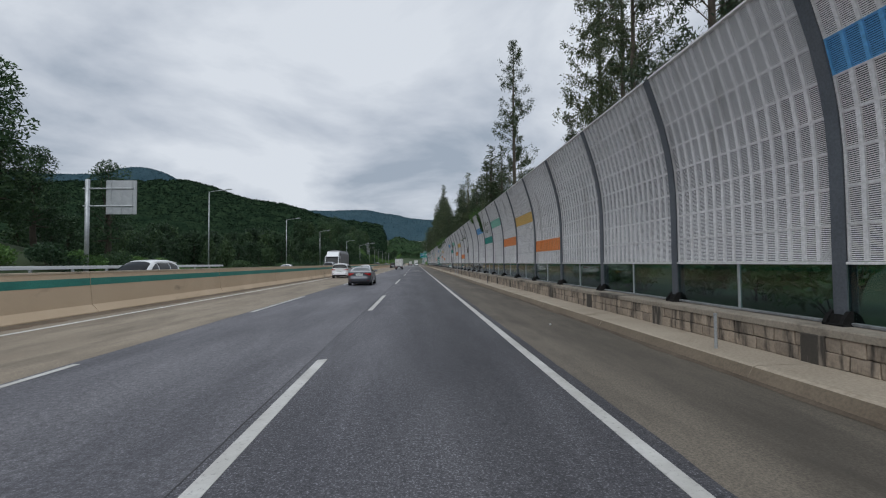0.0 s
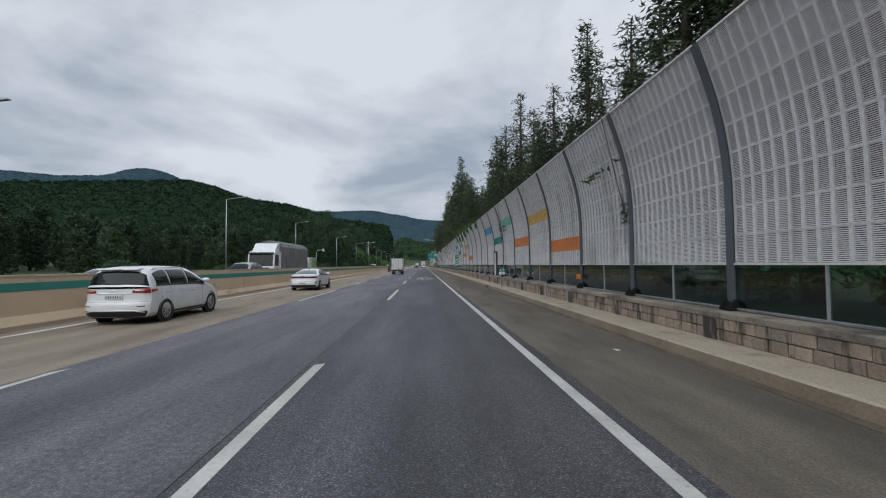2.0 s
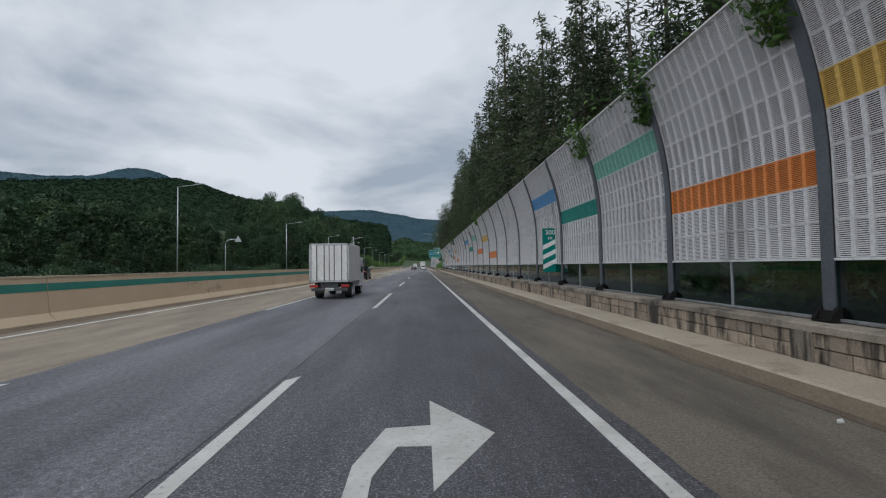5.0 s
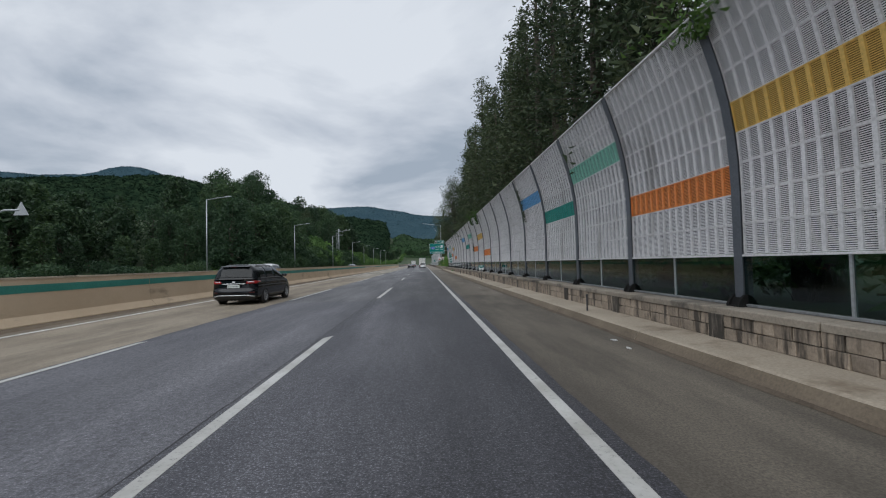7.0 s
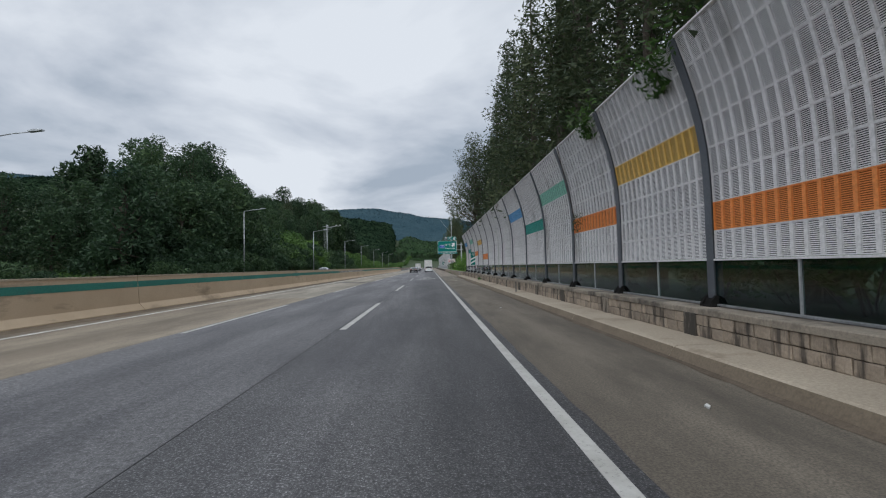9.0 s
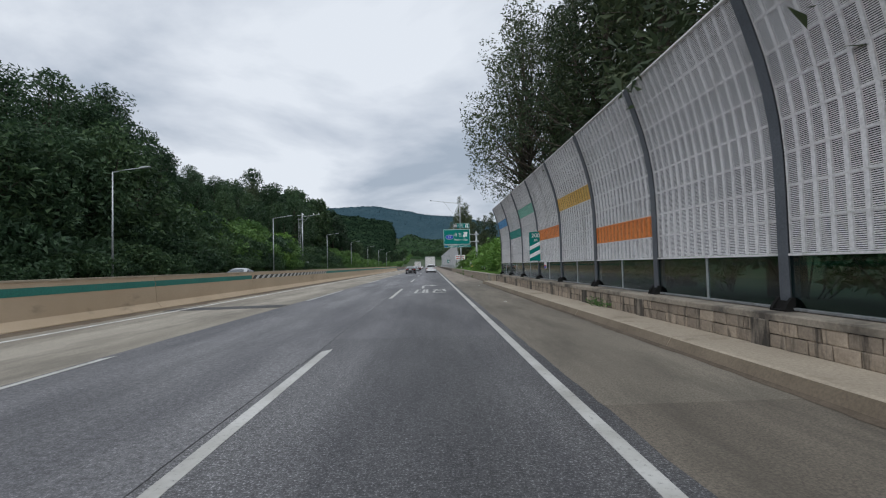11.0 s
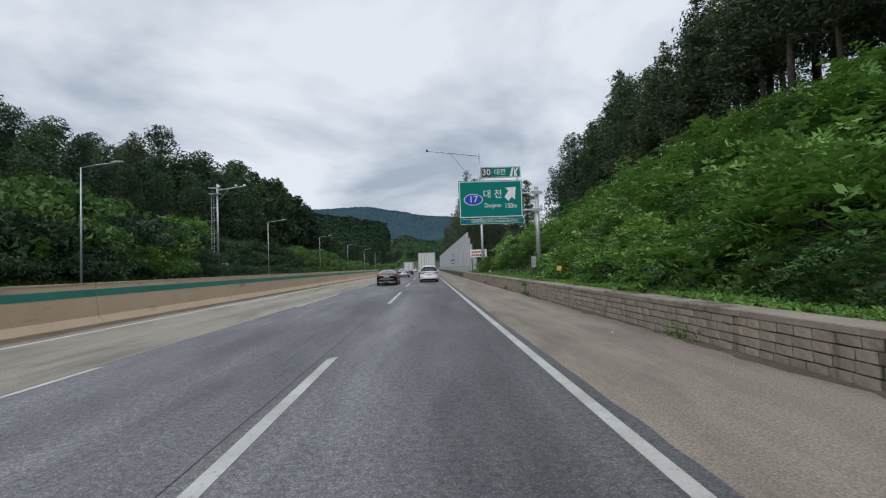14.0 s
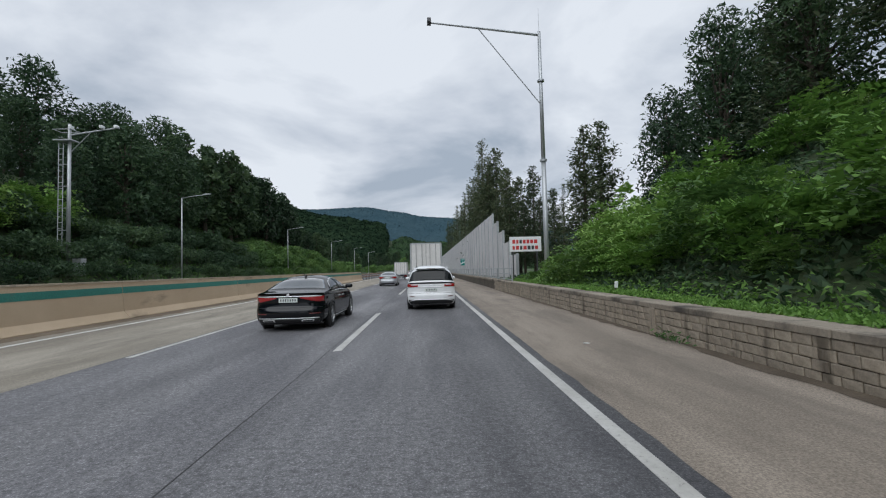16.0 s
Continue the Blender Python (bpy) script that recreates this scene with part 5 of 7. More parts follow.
tall_pine = plant(conifer_meshes(16, 3.8, 262, 5200, 0.55, 0.0, 0.24, 0.4), "umbrella_pine", "pine with a flat dark crown and bare stem", "tree", "leaf_conifer", "trees across the road")
verge_shrubs = [plant(shrub_meshes(2.0, 2.4, 220 + i, 1750, 0.165), "verge_shrub", "green leafy shrub on the far verge", "shrub", ("leaf_mid", "leaf_mid", "leaf_dark", "leaf_dark")[i], "shrubs across the road", "stem") for i in range(4)]
far_shrubs = [plant(shrub_meshes(2.0, 2.4, 230 + i, 900, 0.24), "far_verge_shrub", "distant green leafy shrub on the verge", "shrub", "leaf_mid", "shrubs across the road", "stem") for i in range(2)]
for y in np.arange(14, 52, 4.2):
    stand(rng.choice(oaks), -38 - rng.uniform(0, 8), float(y), rng, rng.uniform(0.95, 1.25) if y < 28 or y > 42 else rng.uniform(1.25, 1.5), 0.3)
    stand(rng.choice(verge_shrubs), -31.5 - rng.uniform(0, 2), float(y), rng, 1.0, 0.3)
for y in np.arange(52, 205, 3.6):
    stand(rng.choice(wood_trees), -40 - rng.uniform(0, 10), float(y), rng, rng.uniform(0.38, 0.62), 0.3)
    stand(rng.choice(wood_trees), -52 - rng.uniform(0, 5), float(y) + 1.5, rng, rng.uniform(0.55, 0.8) + (0.25 if y > 150 else 0.0), 0.3)
    if y > 100:
        stand(rng.choice(wood_trees), -60 - rng.uniform(0, 8), float(y) + 0.4, rng, rng.uniform(0.65, 0.85) + (0.35 if y > 150 else 0.0), 0.3)
    if rng.random() < 0.7:
        stand(rng.choice(verge_shrubs[2:]), -33 - rng.uniform(0, 5), float(y), rng, rng.uniform(0.7, 1.2), 0.3)
for y in np.arange(205, 420, 3.6):
    k = 1.0 if y < 392 else 0.64
    q = (0.90, 1.16) if 222 < y < 252 else ((0.72, 0.94) if y < 258 else ((0.64, 0.86) if y < 311 else ((1.02, 1.26) if y < 330 else (1.1, 1.34))))
    trees, bush = (edge_trees, verge_shrubs[2:] if y < 250 else (verge_shrubs[3:] if y > 284 else verge_shrubs)) if y < 335 else (wood_trees, far_shrubs)
    stand(rng.choice(trees), -39.5 - rng.uniform(0, 5), float(y), rng, rng.uniform(*q) * k, 0.3)
    tall = 1.0 if y < 284 else 0.62
    stand(rng.choice(bush), -29.6 - rng.uniform(0, 1.2), float(y), rng, rng.uniform(0.9, 1.3) * tall, 0.3)
    stand(rng.choice(bush), -32.0 - rng.uniform(0, 1.6), float(y) + 1.7, rng, rng.uniform(1.4, 2.0) * tall, 0.3)
    stand(rng.choice(bush), -35.4 - rng.uniform(0, 2.2), float(y) + 0.6, rng, rng.uniform(1.8, 2.4) * tall, 0.3)
    if y < 385:
        stand(rng.choice(trees), -48 - rng.uniform(0, 5), float(y) + 1.2, rng, rng.uniform(*q) * 0.98, 0.3)
        if rng.random() < 0.6:
            stand(rng.choice(wood_trees), -57 - rng.uniform(0, 8), float(y) + 2.2, rng, rng.uniform(*q) * 0.98, 0.3)
for y in np.arange(204, 235, 3.0):
    q = 1.04 + 0.34 * (y - 204) / 40
    stand(rng.choice(edge_trees), -34.5 - rng.uniform(0, 2.5), float(y) + rng.uniform(-1, 1), rng, q * rng.uniform(0.85, 1.05), 0.3)
for y in np.arange(250, 302, 3.4):
    for x, q in ((-32.5, 1.35), (-35.5, 1.7), (-38.5, 1.9)):
        if y < 284 or x < -38:
            stand(rng.choice(shrubs), x + rng.uniform(-1, 1), float(y) + rng.uniform(-1.4, 1.4), rng, q * rng.uniform(0.75, 1.15), 0.3)
for x, y, q in ((-43, 237, 1.4), (-41, 230, 1.3), (-45, 244, 1.35), (-49, 250, 1.1)):
    stand(rng.choice(oaks), x, y, rng, q, 0.3)
for x, y, q in ((-44, 293, 0.92),):
    stand(tall_pine, x, y, rng, q, 0.3)
# far verges
for k in range(14):
    stand(rng.choice(wood_trees), -30 + 4.4 * k, 908 + rng.uniform(0, 8), rng, rng.uniform(0.7, 1.0), 0.3)
for y in np.arange(422, 900, 17.0):
    stand(rng.choice(far_shrubs), -31 - rng.uniform(0, 4), float(y), rng, rng.uniform(1.4, 1.9), 0.3)
    stand(rng.choice(wood_trees), -38 - rng.uniform(0, 8), float(y), rng, rng.uniform(0.8, 1.1), 0.3)
    stand(rng.choice(wood_trees), 16 + rng.uniform(0, 12), float(y), rng, rng.uniform(0.9, 1.2), 0.3)
for p in conifers + open_trees + loose + screen + low + shrubs + pines + top_pines + oaks + wood_trees + edge_trees + verge_shrubs + far_shrubs + [tall_pine]:
    clear(p)

# ---- vehicles ----
def wheel(parent, x, y, r, w, side, rim_mat="rim", spokes=10):
    """Tyre and rim; side: +1 when the outside faces +x."""
    h = w / 2
    prof = [(-h * 0.75, r * 0.60), (-h, r * 0.72), (-h, r * 0.90), (-h * 0.8, r * 0.985), (-h * 0.3, r), (h * 0.3, r), (h * 0.8, r * 0.985), (h, r * 0.90), (h, r * 0.72), (h * 0.75, r * 0.60)]
    ty = part("wheel", Geo().lathe(prof, "x", 28), "tyre", parent, smooth=True, at=(x, y, r))
    g = Geo()
    o = side * h
    g.lathe([(o * 0.72, r * 0.66), (o * 0.92, r * 0.66), (o * 0.92, r * 0.60), (o * 0.55, r * 0.58), (-o * 0.3, r * 0.58)], "x", 28)
    g.lathe([(o * 0.80, 0.001), (o * 0.80, r * 0.13), (o * 0.55, r * 0.15)], "x", 14)
    for k in range(spokes):
        a = 2 * math.pi * k / spokes
        c, s = math.cos(a), math.sin(a)
        ww = r * (0.055 if spokes > 6 else 0.10)
        vs = [(xx, c * q - s * e, s * q + c * e) for xx in (o * 0.60, o * 0.84) for q, e in ((r * 0.08, -ww), (r * 0.61, -ww * 0.8), (r * 0.61, ww * 0.8), (r * 0.08, ww))]
        g.add(vs, [(3, 2, 1, 0), (4, 5, 6, 7), (0, 1, 5, 4), (1, 2, 6, 5), (2, 3, 7, 6), (3, 0, 4, 7)])
    part("rim", g, rim_mat, ty)
    part("brake_well", Geo().lathe([(o * 0.25, 0.001), (o * 0.25, r * 0.6)], "x", 20), "black_trim", ty)


def smoothed(points, n=160, window=5):
    """A softened line through (along, value) pairs, as a function."""
    xs = np.linspace(points[0][0], points[-1][0], n)
    ys = np.interp(xs, [p[0] for p in points], [p[1] for p in points])
    k = np.ones(window) / window
    ys = np.convolve(np.pad(ys, window // 2, "edge"), k, "valid")
    return lambda v: float(np.interp(v, xs, ys))


class CarBody:
    """A car's skin: sections along its length, rounded in plan at both ends; lamps, panes and trim are patches that follow it."""

    def __init__(self, L, hw, top, belt, plan, tail, nose, tumble, bow=0.09, corner=0.30, sill=0.21, power=0.58):
        self.L, self.hw, self.sill, self.tumble, self.bow, self.corner, self.power = L, hw, sill, tumble, bow, corner, power
        self.P, self.B, self.W = smoothed(top), smoothed(belt), smoothed(plan)
        self.tail, self.nose = smoothed(tail), smoothed(nose)

    def place(self, u, x, z):
        q = min(1.0, abs(x) / self.hw)
        end = self.bow * q * q + self.corner * q ** 7
        return Vector((x, u * self.L + (self.tail(z) + end) * (1 - u) ** 6 - (self.nose(z) + end) * u ** 6, z))

    def upper(self, u, a):
        """A point above the belt; a runs from -1 (left edge) over 0 (middle) to 1."""
        y = u * self.L
        b = self.B(y)
        t = a * math.pi / 2
        z = b + max(0.002, self.P(y) - b) * max(0.0, math.cos(t)) ** self.power
        x = self.hw * self.W(y) * math.copysign(abs(math.sin(t)) ** self.power, a) * (1 - self.tumble * max(0.0, z - b - 0.03))
        return self.place(u, x, z)

    def lower(self, u, k, s):
        """A point on the flank; k runs from 0 at the belt to 1 at the sill."""
        y = u * self.L
        b = self.B(y)
        z = b + (self.sill - b) * k
        w = 1 + 0.028 * math.sin(math.pi * k ** 0.75) - 0.012 * math.exp(-((k - 0.22) / 0.05) ** 2) - 0.10 * max(0.0, (k - 0.8) / 0.2) ** 2
        return self.place(u, s * self.hw * self.W(y) * w, z)

    def flank(self, y, z, s):
        """The flank at a height z."""
        u = y / self.L
        b = self.B(y)
        return self.lower(u, min(1.0, max(0.0, (b - z) / (b - self.sill))), s)

    def back(self, q, z):
        """The tail at a share q of the half width."""
        e = self.flank(0.0, z, 1)
        return self.place(0.0, q * e.x, z)

    def mesh(self):
        us = [0.5 - 0.5 * math.cos(math.pi * i / 74) for i in range(75)]
        nk, na = 15, 26
        V, F = [], []
        rows = []
        for u in us:
            row = [self.lower(u, 1 - k / nk, -1) for k in range(nk)] + [self.upper(u, -1 + 2 * j / na) for j in range(na + 1)] + [self.lower(u, (k + 1) / nk, 1) for k in range(nk)]
            rows.append(row)
        n = len(rows[0])
        for r in rows:
            V += r
        for i in range(len(rows) - 1):
            F += [(i * n + j, i * n + j + 1, (i + 1) * n + j + 1, (i + 1) * n + j) for j in range(n - 1)]
        for u, flip in ((0.0, False), (1.0, True)):
            o, nx = len(V), 26
            for k in range(nk + 1):
                e = self.lower(u, k / nk, 1)
                V += [self.place(u, e.x * math.sin(math.pi / 2 * (2 * j / nx - 1)), e.z) for j in range(nx + 1)]
            f = [(o + k * (nx + 1) + j, o + k * (nx + 1) + j + 1, o + (k + 1) * (nx + 1) + j + 1, o + (k + 1) * (nx + 1) + j) for k in range(nk) for j in range(nx)]
            F += [t[::-1] for t in f] if flip else f
        bm = bmesh.new()
        vs = [bm.verts.new(v) for v in V]
        for f in F:
            bm.faces.new([vs[i] for i in f])
        bmesh.ops.remove_doubles(bm, verts=bm.verts, dist=0.0015)
        bmesh.ops.recalc_face_normals(bm, faces=bm.faces)
        me = bpy.data.meshes.new("body")
        bm.to_mesh(me)
        bm.free()
        me.polygons.foreach_set("use_smooth", [True] * len(me.polygons))
        return me

    def patch(self, name, f, nu, nv, off):
        """A thin piece on the skin: f(p, q) gives its points for p, q in 0..1; it stands off the skin and its rim reaches back into it."""
        P = [[f(i / nu, j / nv) for j in range(nv + 1)] for i in range(nu + 1)]
        N = []
        for i in range(nu + 1):
            for j in range(nv + 1):
                a = P[min(i + 1, nu)][j] - P[max(i - 1, 0)][j]
                b = P[i][min(j + 1, nv)] - P[i][max(j - 1, 0)]
                N.append(a.cross(b).normalized())
        mid = sum((p for r in P for p in r), Vector()) / ((nu + 1) * (nv + 1))
        sign = 1.0 if sum(n.dot(mid - Vector((0, self.L / 2, 0.7))) for n in N) > 0 else -1.0
        flat = [p for r in P for p in r]
        top = [p + n * sign * off for p, n in zip(flat, N)]
        low = [p - n * sign * 0.006 for p, n in zip(flat, N)]
        m = nv + 1
        fs = [(i * m + j, i * m + j + 1, (i + 1) * m + j + 1, (i + 1) * m + j) for i in range(nu) for j in range(nv)]
        rim = [i * m for i in range(nu + 1)] + [nu * m + j for j in range(1, m)] + [i * m + nv for i in range(nu - 1, -1, -1)] + [j for j in range(nv - 1, 0, -1)]
        o = len(top)
        fs += [(a, b, o + b, o + a) for a, b in zip(rim, rim[1:] + rim[:1])]
        bm = bmesh.new()
        vs = [bm.verts.new(v) for v in top + low]
        for t in fs:
            try:
                bm.faces.new([vs[i] for i in t])
            except ValueError:
                pass
        bmesh.ops.recalc_face_normals(bm, faces=bm.faces)
        for v in [v for v in bm.verts if not v.link_faces]:
            bm.verts.remove(v)
        me = bpy.data.meshes.new(name)
        bm.to_mesh(me)
        bm.free()
        k = len(fs) - len(rim)
        me.polygons.foreach_set("use_smooth", [i < k for i in range(len(me.polygons))])
        return me

    def on_back(self, name, q0, q1, lo, hi, off=0.006, nu=18, nv=4):
        """A patch on the tail between two heights, each a number or a function of q."""
        at = lambda v, q: v(q) if callable(v) else v
        def f(p, r):
            q = q0 + (q1 - q0) * p
            return self.back(q, at(lo, q) + (at(hi, q) - at(lo, q)) * r)
        return self.patch(name, f, nu, nv, off)

    def on_flank(self, name, y0, y1, lo, hi, s, off=0.005, nu=14, nv=3):
        at = lambda v, y: v(y) if callable(v) else v
        def f(p, r):
            y = y0 + (y1 - y0) * p
            return self.flank(y, at(lo, y) + (at(hi, y) - at(lo, y)) * r, s)
        return self.patch(name, f, nu, nv, off)

    def on_top(self, name, y0, y1, a0, a1, off=0.005, nu=14, nv=10):
        """A patch above the belt from y0 to y1 between two values of a, each a number or a function of 0..1."""
        at = lambda v, p: v(p) if callable(v) else v
        def f(p, r):
            lo, hi = at(a0, p), at(a1, p)
            return self.upper((y0 + (y1 - y0) * p) / self.L, lo + (hi - lo) * r)
        return self.patch(name, f, nu, nv, off)


def plate(car, y, z, w=0.50, h=0.12, bars=7):
    p = part("number_plate", Geo().box(-w / 2, w / 2, y - 0.015, y, z - h / 2, z + h / 2, 0.004), "plate", car)
    for k in range(bars):
        x = -w * 0.38 + w * 0.76 * k / (bars - 1)
        part("plate_bar", Geo().box(x - w * 0.028, x + w * 0.028, y - 0.017, y - 0.014, z - h * 0.26, z + h * 0.26), "plate_bar", p)


def fittings(car, body, colour, glass, rear_glass, screen, panes, rear_axle, wheelbase, r, rim, spokes, tw=0.22, sills=None):
    """Panes, mirrors, doors and wheels. rear_glass and screen: (y0, y1, half width at both); panes: (y0, y1, low a, high a at both ends)."""
    y0, y1, w0, w1 = rear_glass
    part("rear_window", body.on_top("rear_window", y0, y1, lambda p: -(w0 + (w1 - w0) * p), lambda p: w0 + (w1 - w0) * p), glass, car, "tinted glass")
    y0, y1, w0, w1 = screen
    part("windscreen", body.on_top("windscreen", y0, y1, lambda p: -(w0 + (w1 - w0) * p), lambda p: w0 + (w1 - w0) * p), glass, car, "tinted glass")
    first, last = panes[0][0], panes[-1][1]
    for s in (-1, 1):
        for y0, y1, low, h0, h1 in panes:
            me = body.on_top("side_window", y0, y1, lambda p: s * low, lambda p: s * (h0 + (h1 - h0) * math.sin(p * math.pi / 2 if h0 > h1 else math.pi / 2 * p) if h0 != h1 else h0), 0.005, 12, 6)
            part("side_window", me, "car_glass", car, "dark tinted glass")
        part("waist_trim", body.on_top("waist_trim", first - 0.03, last + 0.03, s * 0.984, s * 0.994, 0.006, 16, 1), "black_trim" if not sills else "chrome", car)
        for y in (first + 0.25, (panes[0][1] + panes[1][0]) / 2 + 0.02, last - 0.18):
            part("door_gap", body.on_flank("door_gap", y, y + 0.010, 0.36, body.B(y) - 0.01, s, 0.0015, 1, 8), "black_trim", car)
        for y in (panes[0][1] - 0.30, last - 0.95):
            part("door_handle", body.on_flank("door_handle", y, y + 0.22, body.B(y) - 0.145, body.B(y) - 0.115, s, 0.028, 6, 2), "chrome" if sills else colour, car)
        part("sill_trim", body.on_flank("sill_trim", rear_axle + r + 0.12, rear_axle + wheelbase - r - 0.12, 0.255, 0.285 if sills else 0.31, s, 0.008, 10, 2), "chrome" if sills else "black_trim", car)
        e = body.upper((last - 0.10) / body.L, s * 0.93)
        m = Geo().lathe([(-0.13, 0.001), (-0.125, 0.045), (-0.09, 0.068), (0.04, 0.075), (0.10, 0.055), (0.12, 0.001)], "x", 14)
        mir = part("door_mirror", m.mesh("door_mirror", True), colour, car, smooth=True, at=Matrix.Translation((e.x + s * 0.13, e.y, e.z + 0.06)))
        part("mirror_foot", Geo().box(-0.13 * s - 0.05, -0.13 * s + 0.05, -0.04, 0.05, -0.10, -0.03), "black_trim", mir)
        for y in (rear_axle, rear_axle + wheelbase):
            x = abs(body.flank(y, r, s).x)
            arch = Geo().lathe([(s * (x - 0.05), r * 1.16), (s * (x + 0.012), r * 1.15), (s * (x + 0.016), r * 1.09), (s * (x + 0.006), r * 1.0)], "x", 36, (0, y, r * 1.0))
            part("wheel_arch", arch.mesh("wheel_arch", True), "black_trim", car)
            part("wheel_well", Geo().lathe([(s * (x + 0.005), 0.001), (s * (x + 0.005), r * 1.1)], "x", 32, (0, y, r * 1.0)), "black_trim", car)
            wheel(car, s * (x + 0.03 - tw / 2), y, r, tw, s, rim, spokes)
    part("underbody", Geo().box(-body.hw * 0.85, body.hw * 0.85, 0.35, body.L - 0.4, 0.17, 0.30), "black_trim", car)
    for s in (-1, 1):
        part("headlight", body.patch("headlight", lambda p, q: body.place(1.0, s * body.hw * body.W(body.L) * (0.5 + 0.46 * p), 0.60 + 0.10 * q + 0.05 * p), 8, 3, 0.006), "head_lens", car, "clear lens")
    part("grille", body.patch("grille", lambda p, q: body.place(1.0, body.hw * body.W(body.L) * (-0.42 + 0.84 * p), 0.36 + 0.26 * q), 8, 3, 0.006), "black_trim", car)


def sedan(label, colour, at, L=4.55, hw=0.89, H=1.45, style="plain", rim="rim", spokes=10, r=0.33, glass="car_glass_sky_pale"):
    car = thing("car", label, "car", at=at)
    lux, bar = style == "lux", style == "full_bar"
    f, d = L / 4.55, H - 1.45
    if bar:
        top = [(0, 0.985), (0.10, 1.0), (0.42, 1.05), (1.0, 1.26), (1.6, 1.415), (2.05, 1.45), (2.5, 1.42), (2.95, 1.26), (3.32, 1.03), (3.5, 0.98), (4.1, 0.88), (4.40, 0.76), (4.55, 0.66)]
    else:
        top = [(0, 1.0), (0.10, 1.02), (0.48, 1.06), (0.75, 1.13), (1.15, 1.30), (1.6, 1.42), (2.05, 1.45), (2.5, 1.42), (2.95, 1.24), (3.32, 1.03), (3.5, 0.985), (4.1, 0.88), (4.40, 0.76), (4.55, 0.66)]
    top = [(y * f, z + d * (1 if z > 1.1 else 0.6)) for y, z in top]
    belt = [(y * f, z + d * 0.6) for y, z in ((0, 0.98), (0.5, 0.985), (1.5, 0.965), (3.3, 0.925), (4.1, 0.84), (4.40, 0.72), (4.55, 0.62))]
    plan = [(y * f, w) for y, w in ((0, 0.93), (0.5, 0.955), (1.2, 0.972), (3.3, 0.972), (4.0, 0.95), (4.55, 0.88))]
    body = CarBody(L, hw, top, belt, plan, [(0.2, 0.16), (0.30, 0.05), (0.45, 0.0), (0.58, 0.01), (0.66, 0.06), (0.80, 0.075), (0.95, 0.055), (1.1, 0.06)], [(0.2, 0.12), (0.4, 0.02), (0.6, 0.03), (0.8, 0.2), (1.2, 0.25)], 0.47, 0.10, 0.30)
    part("body", body.mesh(), colour, car)
    deck = body.B(0)
    rg = (0.50, 1.36, 0.62, 0.40) if bar else (0.62, 1.34, 0.66, 0.42)
    panes = ((0.92, 1.98, 0.982, 0.74, 0.51), (2.04, 3.12, 0.982, 0.51, 0.86))
    fittings(car, body, colour, glass, tuple(v * f if i < 2 else v for i, v in enumerate(rg)), (2.62 * f, 3.28 * f, 0.44, 0.64), tuple((a * f, b * f, c, h0, h1) for a, b, c, h0, h1 in panes), L * 0.215, L * 0.595, r, rim, spokes, sills=lux)
    if bar:
        part("tail_light_surround", body.on_back("tail_light_surround", -0.99, 0.99, deck - 0.155, deck - 0.05, 0.006, 40), "black_trim", car, "smoked lamp band")
        part("light_bar", body.on_back("light_bar", -0.62, 0.62, deck - 0.095, deck - 0.075, 0.010, 24, 1), "tail_red", car, "thin red light bar")
        for s in (-1, 1):
            part("tail_light", body.on_back("tail_light", s * 0.62, s * 0.985, deck - 0.145, deck - 0.058, 0.012, 14), "reflector", car, "dark red plastic lens")
            part("corner_vent", body.on_back("corner_vent", s * 0.86, s * 0.97, lambda q: 0.44 + 0.7 * (abs(q) - 0.86), lambda q: 0.52 + 0.9 * (abs(q) - 0.86), 0.006, 6, 2), "black_trim", car)
        part("bumper_trim", body.on_back("bumper_trim", -0.93, 0.93, 0.385, 0.405, 0.010, 30, 1), "chrome", car, "bright trim")
        part("rear_valance", body.on_back("rear_valance", -0.96, 0.96, 0.23, 0.375, 0.008, 30), "black_trim", car)
        part("bumper_crease", body.on_back("bumper_crease", -0.95, 0.95, 0.600, 0.606, 0.003, 30, 1), "black_trim", car)
        plate(car, body.back(0, 0.50).y - 0.006, 0.485)
        part("boot_badge", body.on_back("boot_badge", -0.06, 0.06, deck - 0.045, deck - 0.015, 0.012, 4, 2), "black_trim", car)
    elif lux:
        for s in (-1, 1):
            part("tail_light", body.on_back("tail_light", s * 0.34, s * 0.985, lambda q: deck - 0.115 - 0.10 * min(1.0, (abs(q) - 0.34) / 0.45), lambda q: deck - 0.085 + 0.02 * (abs(q) - 0.34), 0.012, 22), "tail_red", car, "red plastic lens")
            part("reflector", body.on_back("reflector", s * 0.62, s * 0.92, 0.47, 0.495, 0.006, 8, 1), "reflector", car, "dull red reflector")
            ex = part("exhaust_trim", body.on_back("exhaust_trim", s * 0.40, s * 0.76, 0.265, 0.325, 0.014, 8, 2), "chrome", car)
            part("exhaust_mouth", body.on_back("exhaust_mouth", s * 0.44, s * 0.72, 0.277, 0.313, 0.018, 8, 2), "black_trim", ex)
        part("chrome_strip", body.on_back("chrome_strip", -0.93, 0.93, deck - 0.078, deck - 0.052, 0.016, 34, 2), "chrome", car, "chrome strip")
        part("bumper_strip", body.on_back("bumper_strip", -0.88, 0.88, 0.350, 0.372, 0.012, 30, 1), "chrome", car, "chrome strip")
        part("rear_valance", body.on_back("rear_valance", -0.92, 0.92, 0.23, 0.345, 0.008, 30), "black_trim", car)
        part("bumper_crease", body.on_back("bumper_crease", -0.95, 0.95, 0.640, 0.647, 0.003, 30, 1), "black_trim", car)
